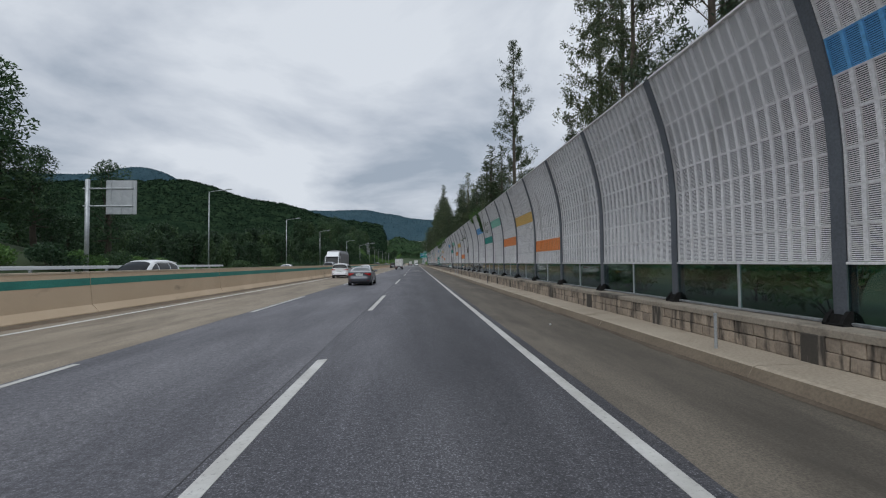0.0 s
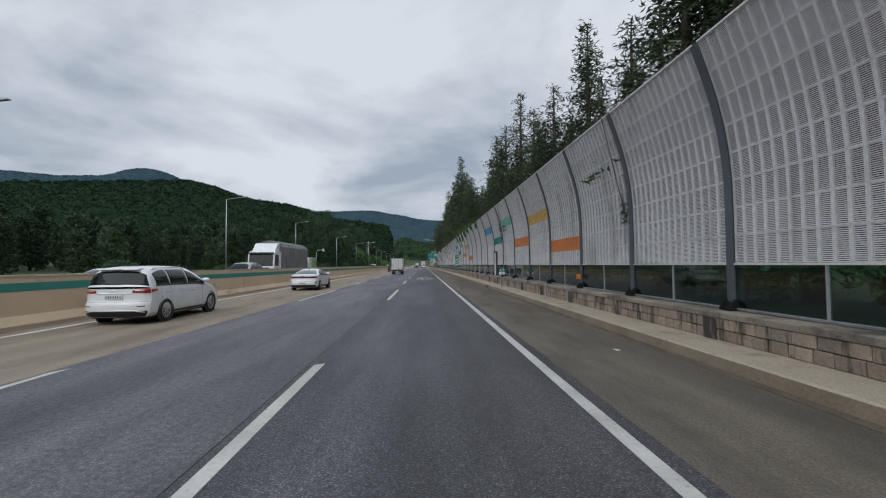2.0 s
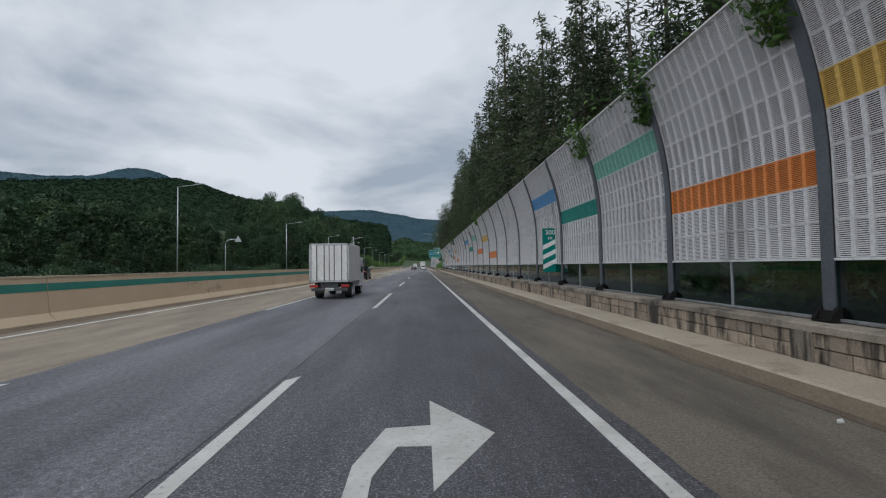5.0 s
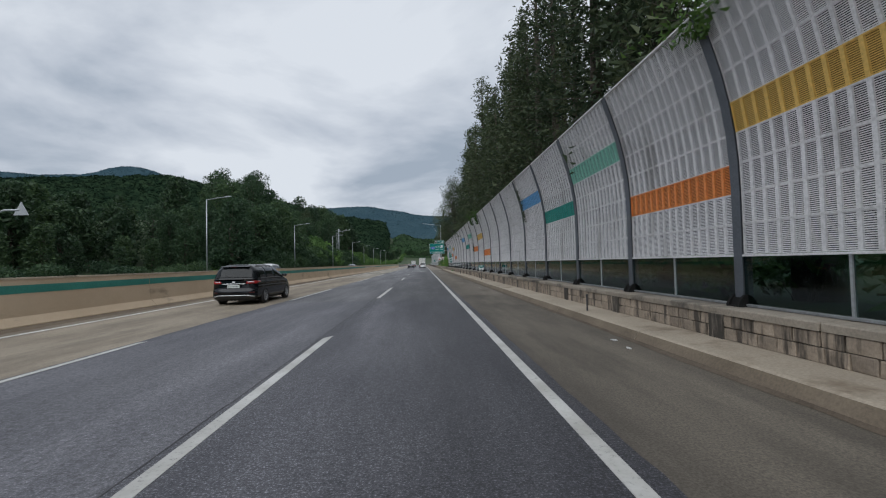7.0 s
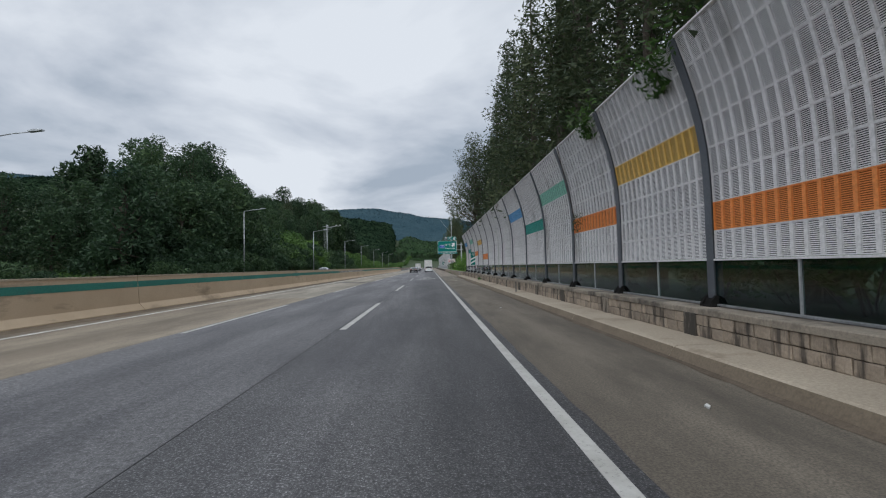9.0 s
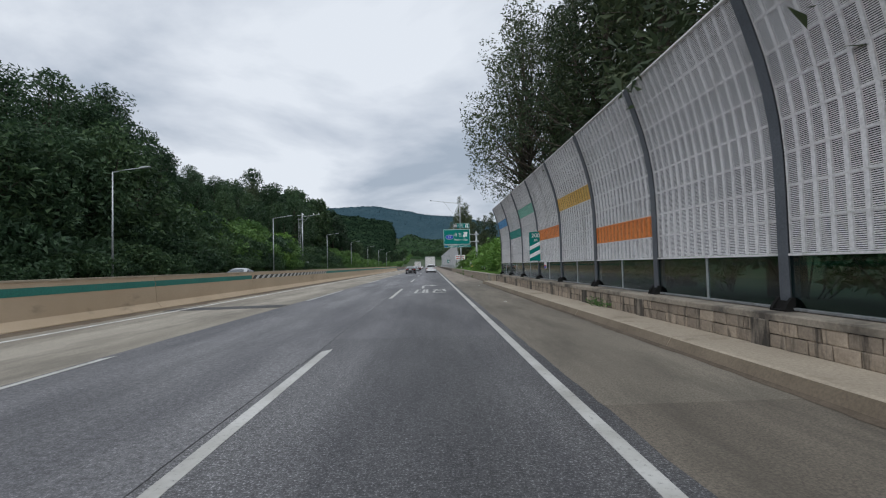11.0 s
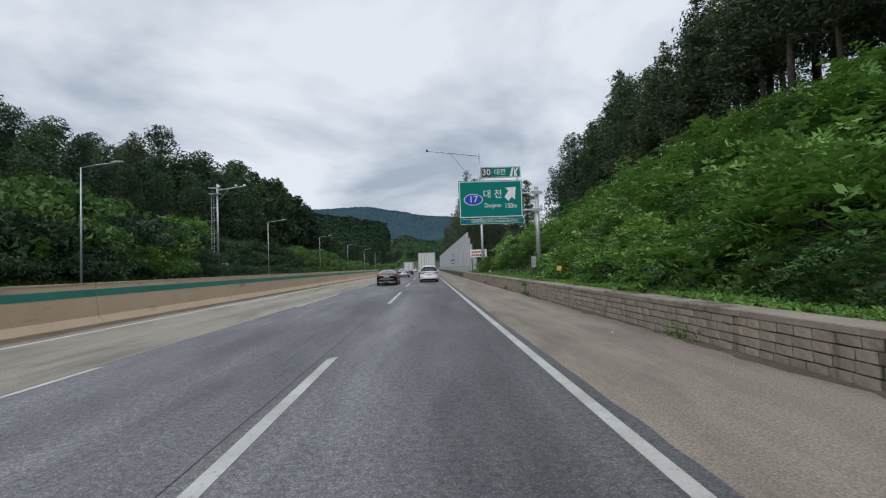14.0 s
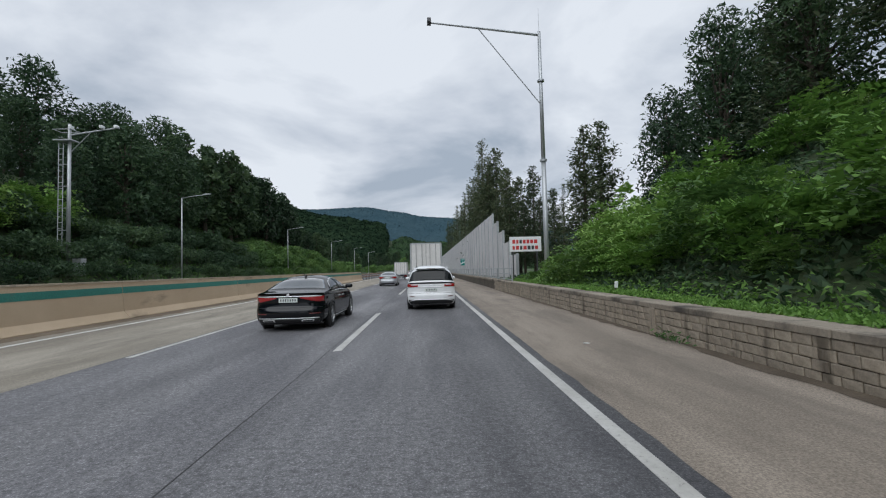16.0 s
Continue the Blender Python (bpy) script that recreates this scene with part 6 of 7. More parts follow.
        part("boot_badge", Geo().lathe([(-0.018, 0.001), (-0.018, 0.038), (0.02, 0.042)], "y", 16, (0, body.back(0, deck - 0.02).y, deck - 0.025)), "chrome", car)
        plate(car, body.back(0, 0.80).y - 0.006, deck - 0.165)
        for s in (-1, 1):
            part("window_strip", Geo().tube([body.upper(y * f / L, s * a) for y, a in ((0.93, 0.93), (1.05, 0.76), (1.3, 0.62), (1.7, 0.525), (2.1, 0.505), (2.5, 0.545), (2.8, 0.66), (3.1, 0.90))], 0.012, 6), "chrome", car, smooth=True)
    else:
        for s in (-1, 1):
            part("tail_light", body.on_back("tail_light", s * 0.46, s * 0.985, lambda q: deck - 0.075 - 0.15 * min(1.0, (abs(q) - 0.46) / 0.34) ** 0.8 + 0.06 * max(0.0, abs(q) - 0.9), lambda q: deck - 0.045 + 0.01 * (abs(q) - 0.46), 0.012, 20), "tail_red", car, "red plastic lens")
            part("tail_light", body.on_flank("tail_light", 0.04, 0.36, lambda y: deck - 0.19 + 0.42 * y, lambda y: deck - 0.045, s, 0.010, 8), "tail_red", car, "red plastic lens")
            part("reflector", body.on_back("reflector", s * 0.70, s * 0.93, 0.385, 0.41, 0.006, 8, 1), "reflector", car, "dull red reflector")
        part("bumper_crease", body.on_back("bumper_crease", -0.95, 0.95, 0.620, 0.628, 0.003, 30, 1), "black_trim", car)
        part("plate_recess", body.on_back("plate_recess", -0.36, 0.36, deck - 0.26, deck - 0.09, 0.003, 10, 3), colour, car)
        part("boot_garnish", body.on_back("boot_garnish", -0.34, 0.34, deck - 0.105, deck - 0.080, 0.014, 10, 1), "chrome", car)
        part("rear_valance", body.on_back("rear_valance", -0.82, 0.82, 0.23, 0.335, 0.008, 30), "black_trim", car)
        part("boot_badge", body.on_back("boot_badge", -0.06, 0.06, deck - 0.055, deck - 0.02, 0.012, 4, 2), "chrome", car)
        plate(car, body.back(0, deck - 0.17).y - 0.006, deck - 0.175)
    fin = body.upper(1.62 * f / L, 0.0)
    part("shark_fin", Geo().prism([(fin.y - 0.12, fin.z - 0.01), (fin.y + 0.12, fin.z - 0.01), (fin.y - 0.06, fin.z + 0.065)], "x", -0.02, 0.02), "black_trim", car)
    return car


def tall_car(label, colour, at, L=5.1, hw=0.96, H=1.75, r=0.35, rim="rim", style="minivan"):
    car = thing("minivan" if style == "minivan" else "suv", label, "car", at=at)
    f, g = L / 5.1, (H - 1.02) / 0.73
    top = [(0, 1.025), (0.06, 1.22), (0.15, 1.46), (0.24, 1.62), (0.40, 1.70), (0.9, 1.74), (2.0, 1.75), (2.9, 1.71), (3.4, 1.52), (3.95, 1.20), (4.15, 1.08), (4.7, 0.98), (4.95, 0.86), (5.1, 0.74)]
    top = [(y * f, 1.02 + (z - 1.02) * g if z > 1.02 else z) for y, z in top]
    belt = [(y * f, z) for y, z in ((0, 1.02), (1.0, 1.02), (3.0, 1.0), (4.1, 0.97), (4.7, 0.90), (5.1, 0.70))]
    plan = [(y * f, w) for y, w in ((0, 0.945), (0.4, 0.965), (1.2, 0.972), (3.8, 0.972), (4.6, 0.95), (5.1, 0.88))]
    body = CarBody(L, hw, top, belt, plan, [(0.2, 0.16), (0.30, 0.05), (0.42, 0.0), (0.60, 0.005), (0.68, 0.06), (0.85, 0.07), (1.05, 0.075), (2.2, 0.08)], [(0.2, 0.12), (0.4, 0.02), (0.6, 0.02), (0.9, 0.2), (1.2, 0.25)], 0.26, 0.08, 0.22, 0.22, 0.5)
    part("body", body.mesh(), colour, car)
    panes = ((0.42, 1.28, 0.984, 0.70, 0.54), (1.34, 2.44, 0.984, 0.54, 0.54), (2.50, 3.70, 0.984, 0.54, 0.87))
    fittings(car, body, colour, "car_glass", (0.035 * f, 0.225 * f, 0.78, 0.60), (3.0 * f, 3.95 * f, 0.48, 0.70), tuple((a * f, b * f, c, h0, h1) for a, b, c, h0, h1 in panes), L * 0.215, L * 0.595, r, rim, 10)
    for s in (-1, 1):
        part("tail_light", body.on_back("tail_light", s * 0.56, s * 0.985, lambda q: 0.905 - 0.02 * (abs(q) - 0.56), lambda q: 0.985 + 0.03 * min(1.0, (abs(q) - 0.56) / 0.3), 0.014, 16), "tail_red", car, "red plastic lens")
        part("tail_light", body.on_flank("tail_light", 0.02, 0.40 * f, lambda y: 0.91 + 0.12 * y, lambda y: 1.012, s, 0.010, 8), "tail_red", car, "red plastic lens")
        part("lamp_window", body.on_back("lamp_window", s * 0.62, s * 0.86, 0.955, 0.985, 0.018, 8, 1), "head_lens", car, "clear lens")
        part("reflector", body.on_back("reflector", s * 0.70, s * 0.90, 0.52, 0.545, 0.006, 8, 1), "reflector", car, "red reflector")
        part("roof_rail", Geo().tube([body.upper(y * f / L, s * 0.50) + Vector((0, 0, e)) for y, e in ((0.62, 0.0), (0.72, 0.045), (1.6, 0.05), (2.5, 0.045), (2.62, 0.0))], 0.018, 6), "chrome" if colour == CAR["white"] else "black_trim", car, smooth=True)
    part("bumper_skirt", body.on_back("bumper_skirt", -0.95, 0.95, 0.235, 0.40, 0.008, 30), "black_trim", car, "black plastic")
    part("bumper_trim", body.on_back("bumper_trim", -0.90, 0.90, lambda q: 0.395 - 0.05 * max(0.0, abs(q) - 0.62) / 0.28, lambda q: 0.425 - 0.05 * max(0.0, abs(q) - 0.62) / 0.28, 0.016, 30, 1), "chrome", car, "bright trim")
    part("tailgate_garnish", body.on_back("tailgate_garnish", -0.52, 0.52, 0.885, 0.908, 0.016, 16, 1), "chrome", car, "bright strip above the plate")
    part("tailgate_seam", body.on_back("tailgate_seam", -0.95, 0.95, 0.655, 0.662, 0.003, 30, 1), "black_trim", car)
    part("boot_badge", body.on_back("boot_badge", -0.065, 0.065, 0.945, 0.99, 0.012, 4, 2), "chrome", car)
    plate(car, body.back(0, 0.79).y - 0.008, 0.79)
    w = body.upper(0.05 * f / L, 0.0)
    part("rear_wiper", Geo().tube([(0.0, w.y - 0.02, w.z - 0.03), (-0.36, w.y + 0.02, w.z + 0.03)], 0.010, 5), "black_trim", car)
    e = body.upper(0.26 * f / L, 0.0)
    part("roof_spoiler", Geo().prism([(e.y - 0.13, e.z + 0.005), (e.y + 0.05, e.z - 0.01), (e.y + 0.25, e.z + 0.045), (e.y - 0.02, e.z + 0.035)], "x", -hw * 0.60, hw * 0.60), colour, car)
    part("stop_lamp", Geo().box(-0.16, 0.16, e.y - 0.128, e.y - 0.10, e.z - 0.002, e.z + 0.012), "reflector", car, "dark red high stop lamp")
    return car


def box_truck(label, at, w=2.2, L=6.4, H=2.95, floor=0.95, front="white", side="box_white", doors=True):
    tr = thing("box_truck", label, "truck", at=at)
    h = w / 2
    box = part("cargo_box", Geo().box(-h, h, 0.0, L - 1.75, floor, H, 0.03), side, tr)
    fr = Geo()
    for x in (-h, h - 0.07):
        fr.box(x, x + 0.07, -0.03, 0.04, floor, H)
    fr.box(-h, h, -0.03, 0.04, H - 0.09, H)
    fr.box(-h, h, -0.03, 0.04, floor, floor + 0.09)
    part("rear_frame", fr, "galv", box)
    if doors:
        for s in (-1, 1):
            d = part("rear_door", Geo().box(min(s * 0.015, s * (h - 0.08)), max(s * 0.015, s * (h - 0.08)), -0.022, 0.0, floor + 0.1, H - 0.1, 0.01), "box_white", box)
            for xx in (0.25, 0.62):
                rod = s * xx * h
                part("lock_rod", Geo().tube([(rod, -0.05, floor + 0.08), (rod, -0.05, H - 0.08)], 0.018, 6), "dark_steel", box)
            part("door_seam", Geo().box(s * (h - 0.10) - 0.01, s * (h - 0.10) + 0.01, -0.026, -0.02, floor + 0.1, H - 0.1), "dark_steel", box)
            for z in (floor + 0.4, (floor + H) / 2, H - 0.4):
                part("hinge", Geo().box(s * (h - 0.16), s * (h - 0.04), -0.04, -0.02, z - 0.04, z + 0.04), "galv", box)
        part("door_split", Geo().box(-0.012, 0.012, -0.026, -0.02, floor + 0.1, H - 0.1), "dark_steel", box)
    part("chassis", Geo().box(-0.42, 0.42, 0.1, L - 0.3, floor - 0.28, floor - 0.02), "dark_steel", tr)
    part("rear_bumper", Geo().box(-h * 0.92, h * 0.92, 0.02, 0.12, 0.42, 0.56, 0.02), "dark_steel", tr)
    for s in (-1, 1):
        part("bumper_bracket", Geo().box(s * 0.38 - 0.04, s * 0.38 + 0.04, 0.05, 0.14, 0.5, floor - 0.05), "dark_steel", tr)
        part("tail_light", Geo().box(s * h * 0.78 - 0.2, s * h * 0.78 + 0.2, 0.0, 0.06, 0.60, 0.72, 0.01), "tail_red", tr)
        part("mud_flap", Geo().box(s * h * 0.68 - 0.22, s * h * 0.68 + 0.22, 0.75, 0.77, 0.25, floor - 0.05), "black_trim", tr)
        for y, r in ((1.25, 0.40), (L - 0.9, 0.40)):
            wheel(tr, s * (h - 0.22), y, r, 0.34, s, "galv", 6)
    plate(tr, 0.02, 0.50, 0.40, 0.12)
    c0, c1, ct = L - 1.7, L, min(H, 2.15 + 0.25 * (floor > 1.0))
    hw = min(h, 0.95 if w < 2.3 else 1.2)
    cab = part("cab", Geo().prism([(c0, 0.5), (c1 - 0.02, 0.5), (c1, 1.1), (c1 - 0.28, ct - 0.08), (c1 - 0.45, ct), (c0, ct)], "x", -hw, hw), CAR["white"], tr)
    part("windscreen", Geo().add([(-hw * 0.9, c1 - 0.02, 1.22), (hw * 0.9, c1 - 0.02, 1.22), (hw * 0.86, c1 - 0.255, ct - 0.14), (-hw * 0.86, c1 - 0.255, ct - 0.14)], [(0, 1, 2, 3)]), "car_glass", cab)
    for s in (-1, 1):
        part("side_window", Geo().add([(s * (hw + 0.004), c0 + 0.45, 1.25), (s * (hw + 0.004), c1 - 0.12, 1.25), (s * (hw + 0.004), c1 - 0.36, ct - 0.16), (s * (hw + 0.004), c0 + 0.45, ct - 0.16)], [(0, 1, 2, 3)]), "car_glass", cab)
        part("mirror", Geo().box(s * (hw + 0.16) - 0.08, s * (hw + 0.16) + 0.08, c1 - 0.2, c1 - 0.14, 1.3, 1.65, 0.02), "black_trim", cab)
        part("headlight", Geo().box(s * hw * 0.72 - 0.16, s * hw * 0.72 + 0.16, c1 - 0.02, c1 + 0.02, 0.72, 0.92, 0.01), "head_lens", cab)
    part("grille", Geo().box(-hw * 0.5, hw * 0.5, c1 - 0.01, c1 + 0.02, 0.72, 0.98, 0.01), "black_trim", cab)
    part("front_bumper", Geo().box(-hw, hw, c1 - 0.1, c1 + 0.06, 0.42, 0.66, 0.03), CAR["white"], cab)
    return tr


def cargo_lorry(label, at):
    """Large lorry with a round-topped tarpaulin load; front towards +y of its own."""
    tr = thing("cargo_lorry", label, "truck", at=at)
    arch = [(-1.22, 1.3), (-1.22, 3.5), (-1.0, 3.85), (-0.5, 4.05), (0, 4.1), (0.5, 4.05), (1.0, 3.85), (1.22, 3.5), (1.22, 1.3)]
    part("tarpaulin", Geo().prism(arch, "y", 0.0, 9.6), "tarp", tr)
    for k in range(9):
        part("tarp_hoop", Geo().tube([(x * 1.008, 0.3 + 1.12 * k, z + 0.01) for x, z in arch], 0.022, 5), "tarp", tr)
    part("bed", Geo().box(-1.24, 1.24, -0.05, 9.65, 1.05, 1.32, 0.02), "box_white", tr)
    part("chassis", Geo().box(-0.45, 0.45, 0, 11.6, 0.7, 1.05), "dark_steel", tr)
    cab = part("cab", Geo().prism([(9.75, 0.6), (11.75, 0.6), (11.85, 1.5), (11.6, 2.85), (11.3, 3.0), (9.75, 3.0)], "x", -1.2, 1.2), CAR["white"], tr)
    part("wind_deflector", Geo().prism([(9.8, 3.0), (11.2, 3.0), (10.3, 3.75), (9.8, 3.85)], "x", -1.05, 1.05), CAR["white"], cab)
    part("windscreen", Geo().add([(-1.1, 11.845, 1.65), (1.1, 11.845, 1.65), (1.06, 11.64, 2.75), (-1.06, 11.64, 2.75)], [(0, 1, 2, 3)]), "car_glass", cab)
    part("sun_visor", Geo().box(-1.12, 1.12, 11.6, 11.9, 2.78, 2.9, 0.02), "black_trim", cab)
    part("grille", Geo().box(-0.8, 0.8, 11.78, 11.88, 0.95, 1.5, 0.02), "black_trim", cab)
    for s in (-1, 1):
        part("side_window", Geo().add([(s * 1.204, 10.5, 1.65), (s * 1.204, 11.65, 1.65), (s * 1.204, 11.5, 2.7), (s * 1.204, 10.5, 2.7)], [(0, 1, 2, 3)]), "car_glass", cab)
        part("mirror", Geo().box(s * 1.38 - 0.1, s * 1.38 + 0.1, 11.55, 11.65, 1.9, 2.5, 0.03), "black_trim", cab)
        part("headlight", Geo().box(s * 0.95 - 0.2, s * 0.95 + 0.2, 11.76, 11.84, 0.72, 0.92, 0.02), "head_lens", cab)
        for y in (1.5, 2.8, 10.9):
            wheel(tr, s * 1.0, y, 0.50, 0.36, s, "galv", 8)
    return tr


def ahead(x, y, turn=0.0):
    return pose(x, y, 0.0, 0, 0, turn)


def oncoming(x, y):
    return pose(x, y, 0.0, 0, 0, 180)


sedan("dark grey saloon car with red tail lights in the middle lane", CAR["grey"], ahead(-4.4, 27.1), 4.55, 0.89, 1.44, rim="rim", spokes=5)
sedan("white fastback saloon car with full-width tail light in the passing lane", CAR["white"], ahead(-8.0, 61.2), 4.85, 0.92, 1.44, "full_bar", "rim_dark", 10, 0.34)
sedan("shiny black luxury saloon car with chrome trim in the middle lane", CAR["black"], ahead(-3.76, 265.1), 5.25, 0.97, 1.50, "lux", "rim", 5, 0.36)
tall_car("white minivan with dark rear window in the slow lane", CAR["white"], ahead(0.15, 270.4), 5.1, 0.97, 1.75)
tall_car("white sport utility car in the passing lane", CAR["white"], ahead(-8.8, 44.6), 4.7, 0.93, 1.68, style="suv")
tall_car("black minivan in the passing lane", CAR["black"], ahead(-7.7, 139.6), 5.1, 0.97, 1.75)
sedan("white saloon car far ahead in the middle lane", CAR["white"], ahead(-4.4, 372.0), 4.7, 0.9, 1.45)
box_truck("small white box truck with closed rear doors", ahead(-4.55, 108.0), 1.95, 5.4, 2.75, 0.85)
box_truck("tall white box truck with worn rear doors in the slow lane", ahead(-0.05, 286.6), 2.4, 9.0, 3.6, 1.15)
box_truck("white box truck far ahead in the middle lane", ahead(-4.1, 322.0), 1.95, 5.6, 2.8, 0.88)
sedan("grey saloon car far ahead in the middle lane", CAR["silver"], ahead(-3.95, 297.5), 4.6, 0.9, 1.45)
# opposite carriageway
cargo_lorry("large white lorry with a grey tarpaulin-covered load", oncoming(-15.0, 85.0))
reefer = box_truck("refrigerated truck with a green and white box", oncoming(-18.4, 104.0), 2.0, 6.0, 2.9, 0.9)
for s in (-1, 1):
    part("green_panel", Geo().box(min(s * 1.0, s * 1.006), max(s * 1.0, s * 1.006), 0.15, 2.6, 1.05, 2.8), "box_green", reefer, "bright green side panel")
tall_car("white minivan on the opposite carriageway", CAR["white"], oncoming(-15.2, 22.0), 5.1, 0.96, 1.95)
tall_car("silver minivan on the opposite carriageway", CAR["silver"], oncoming(-14.4, 70.2), 5.1, 0.96, 1.95)
tall_car("white sport utility car on the opposite carriageway", CAR["white"], oncoming(-14.8, 166.0), 4.8, 0.94, 1.9, style="suv")
sedan("silver saloon car on the opposite carriageway", CAR["silver"], oncoming(-15.0, 219.0), 4.7, 0.9, 1.75)
sedan("white saloon car on the opposite carriageway", CAR["white"], oncoming(-18.5, 60.5), 4.7, 0.9, 1.6)

# ---- roadside fixtures ----
def street_lamp(x, y, h, reach=2.6):
    t = thing("street_lamp", "tall grey tapered street lamp with one slanting arm", "street lamp", "street lamps", at=(x, y, float(height(x, y))))
    z = h - float(height(x, y))
    part("pole", Geo().tube([(0, 0, -0.2), (0, 0, z)], 0.10, 10, 0.055), "galv", t, smooth=True)
    part("base_box", Geo().box(-0.16, 0.16, -0.16, 0.16, -0.2, 0.5, 0.03), "galv", t)
    arm = part("arm", Geo().tube([(0, 0, z - 0.05), (reach * 0.5, 0, z + 0.18), (reach, 0, z + 0.30)], 0.045, 8, 0.035), "galv", t, smooth=True)
    part("lamp_head", Geo().prism([(reach - 0.15, z + 0.26), (reach + 0.75, z + 0.36), (reach + 0.75, z + 0.44), (reach + 0.2, z + 0.46), (reach - 0.15, z + 0.36)], "y", -0.15, 0.15), "galv", arm)


for x, y, h in ((-31.2, 62.5, 12.6), (-31.8, 104.6, 12.5), (-32.6, 146.5, 12.6), (-29.2, 182.5, 11.0), (-28.6, 222.0, 10.8), (-28.0, 261.3, 10.7), (-28.9, 306.4, 10.8), (-30.0, 350.0, 11.0), (-30.0, 394.0, 11.0), (-30, 438, 11.0), (-30, 482, 11.0)):
    street_lamp(x, y, h)

# traffic sign seen from behind
bs = thing("road_sign_back", "grey back of a large road sign on a thick post", "road sign", at=(-31.9, 38.8, 0))
part("post", Geo().tube([(0, 0, -0.3), (0, 0, 10.0)], 0.2, 12), "galv", bs, smooth=True)
bd = part("board", Geo().box(1.75, 4.6, -0.03, 0.03, 6.6, 9.9, 0.05), "galv", bs)
for z in (7.4, 9.1):
    part("bracket", Geo().tube([(-0.4, 0, z), (4.3, -0.1, z)], 0.07, 8), "galv", bs)
for x in (2.2, 3.2, 4.2):
    part("stiffener", Geo().box(x - 0.04, x + 0.04, -0.08, -0.03, 6.7, 9.8), "galv", bd)
# roadside guard rail of the opposite carriageway
gr = thing("guard_rail", "white steel guard rail on the far verge", "guard rail", kind="structure")
for z in (0.95, 1.5):
    part("rail_beam", Geo().box(-28.1, -28.0, -20, 60, z - 0.13, z + 0.13, 0.03), "sign_white", gr)
for k in range(20):
    part("rail_post", Geo().box(-28.25, -28.1, -20 + 4 * k, -19.85 + 4 * k, -0.3, 1.65), "galv", gr)


def warning_post(x, y, h):
    t = thing("curved_sign_post", "curved pole holding a small triangular sign seen from behind", "road sign", "curved sign posts", at=(x, y, float(height(x, y))))
    part("pole", Geo().tube([(0, 0, -0.2), (0, 0, h - 0.7), (0.2, 0, h - 0.2), (0.7, 0, h), (1.7, 0, h)], 0.07, 8), "galv", t, smooth=True)
    part("sign_plate", Geo().prism([(1.3, h - 0.35), (2.3, h - 0.35), (1.8, h + 0.55)], "y", -0.03, 0.03), "galv", t)


warning_post(-28.6, 151.7, 5.9)

# camera mast with a ladder
tw = thing("camera_mast", "grey lattice-laddered camera mast with a cross arm", "mast", at=(-32.2, 294, float(height(-32.2, 294))))
z0 = float(height(-32.2, 294))
part("pole", Geo().tube([(0, 0, -0.4), (0, 0, 15.6 - z0)], 0.17, 12, 0.13), "galv", tw, smooth=True)
lad = part("ladder", Geo().tube([(-0.55, 0, 0.5), (-0.55, 0, 14.2 - z0)], 0.035, 6).tube([(-0.95, 0, 0.5), (-0.95, 0, 14.2 - z0)], 0.035, 6), "galv", tw)
for k in range(22):
    part("rung", Geo().tube([(-0.95, 0, 0.8 + 0.52 * k), (-0.55, 0, 0.8 + 0.52 * k)], 0.025, 5), "galv", lad)
for k in range(6):
    part("ladder_bracket", Geo().box(-0.95, 0.0, -0.03, 0.03, 1.2 + 2.0 * k, 1.26 + 2.0 * k), "galv", lad)
part("platform", Geo().box(-1.1, 0.5, -0.5, 0.5, 14.0 - z0, 14.1 - z0), "galv", tw)
part("platform_rail", Geo().tube([(-1.1, -0.5, 15.0 - z0), (0.5, -0.5, 15.0 - z0), (0.5, 0.5, 15.0 - z0), (-1.1, 0.5, 15.0 - z0), (-1.1, -0.5, 15.0 - z0)], 0.03, 6), "galv", tw)
arm = part("arm", Geo().tube([(0, 0, 14.6 - z0), (4.4, 0, 15.2 - z0)], 0.07, 8), "galv", tw)
part("brace", Geo().tube([(0, 0, 12.9 - z0), (1.9, 0, 14.85 - z0)], 0.04, 6), "galv", tw)
for x in (0.2, 2.9, 4.2):
    part("camera_box", Geo().box(x - 0.12, x + 0.12, -0.3, 0.15, 15.15 - z0, 15.4 - z0, 0.03), "sign_white", arm)
cb = thing("control_cabinet", "grey metal cabinet at the foot of the mast", "cabinet", at=(-31.2, 294, float(height(-31.2, 294))))
part("body", Geo().box(-0.4, 0.4, -0.3, 0.3, -0.2, 1.3, 0.02), "galv", cb)
part("door", Geo().box(-0.34, 0.34, -0.32, -0.30, 0.1, 1.2, 0.01), "galv", cb)

# mast with a long arm on the right
cm = thing("camera_pole", "tall grey steel pole with a long braced camera arm", "mast", at=(6.75, 277.7, 0.6))
part("pole", Geo().tube([(0, 0, -0.6), (0, 0, 7.0)], 0.15, 12, 0.13).tube([(0, 0, 7.0), (0, 0, 14.5)], 0.12, 12, 0.09), "galv", cm, smooth=True)
for z in (7.0, 11.6):
    part("flange", Geo().lathe([(z - 0.05, 0.10), (z - 0.05, 0.2), (z + 0.05, 0.2), (z + 0.05, 0.10)], "z", 14), "galv", cm)
arm = part("arm", Geo().tube([(0, 0, 14.3), (-6.3, 0, 15.05)], 0.08, 8, 0.05), "galv", cm)
part("brace", Geo().tube([(0, 0, 10.2), (-3.5, 0, 14.68)], 0.03, 6), "galv", cm)
part("lightning_rod", Geo().tube([(0, 0, 14.4), (0, 0, 15.9)], 0.015, 5, 0.006), "galv", cm)
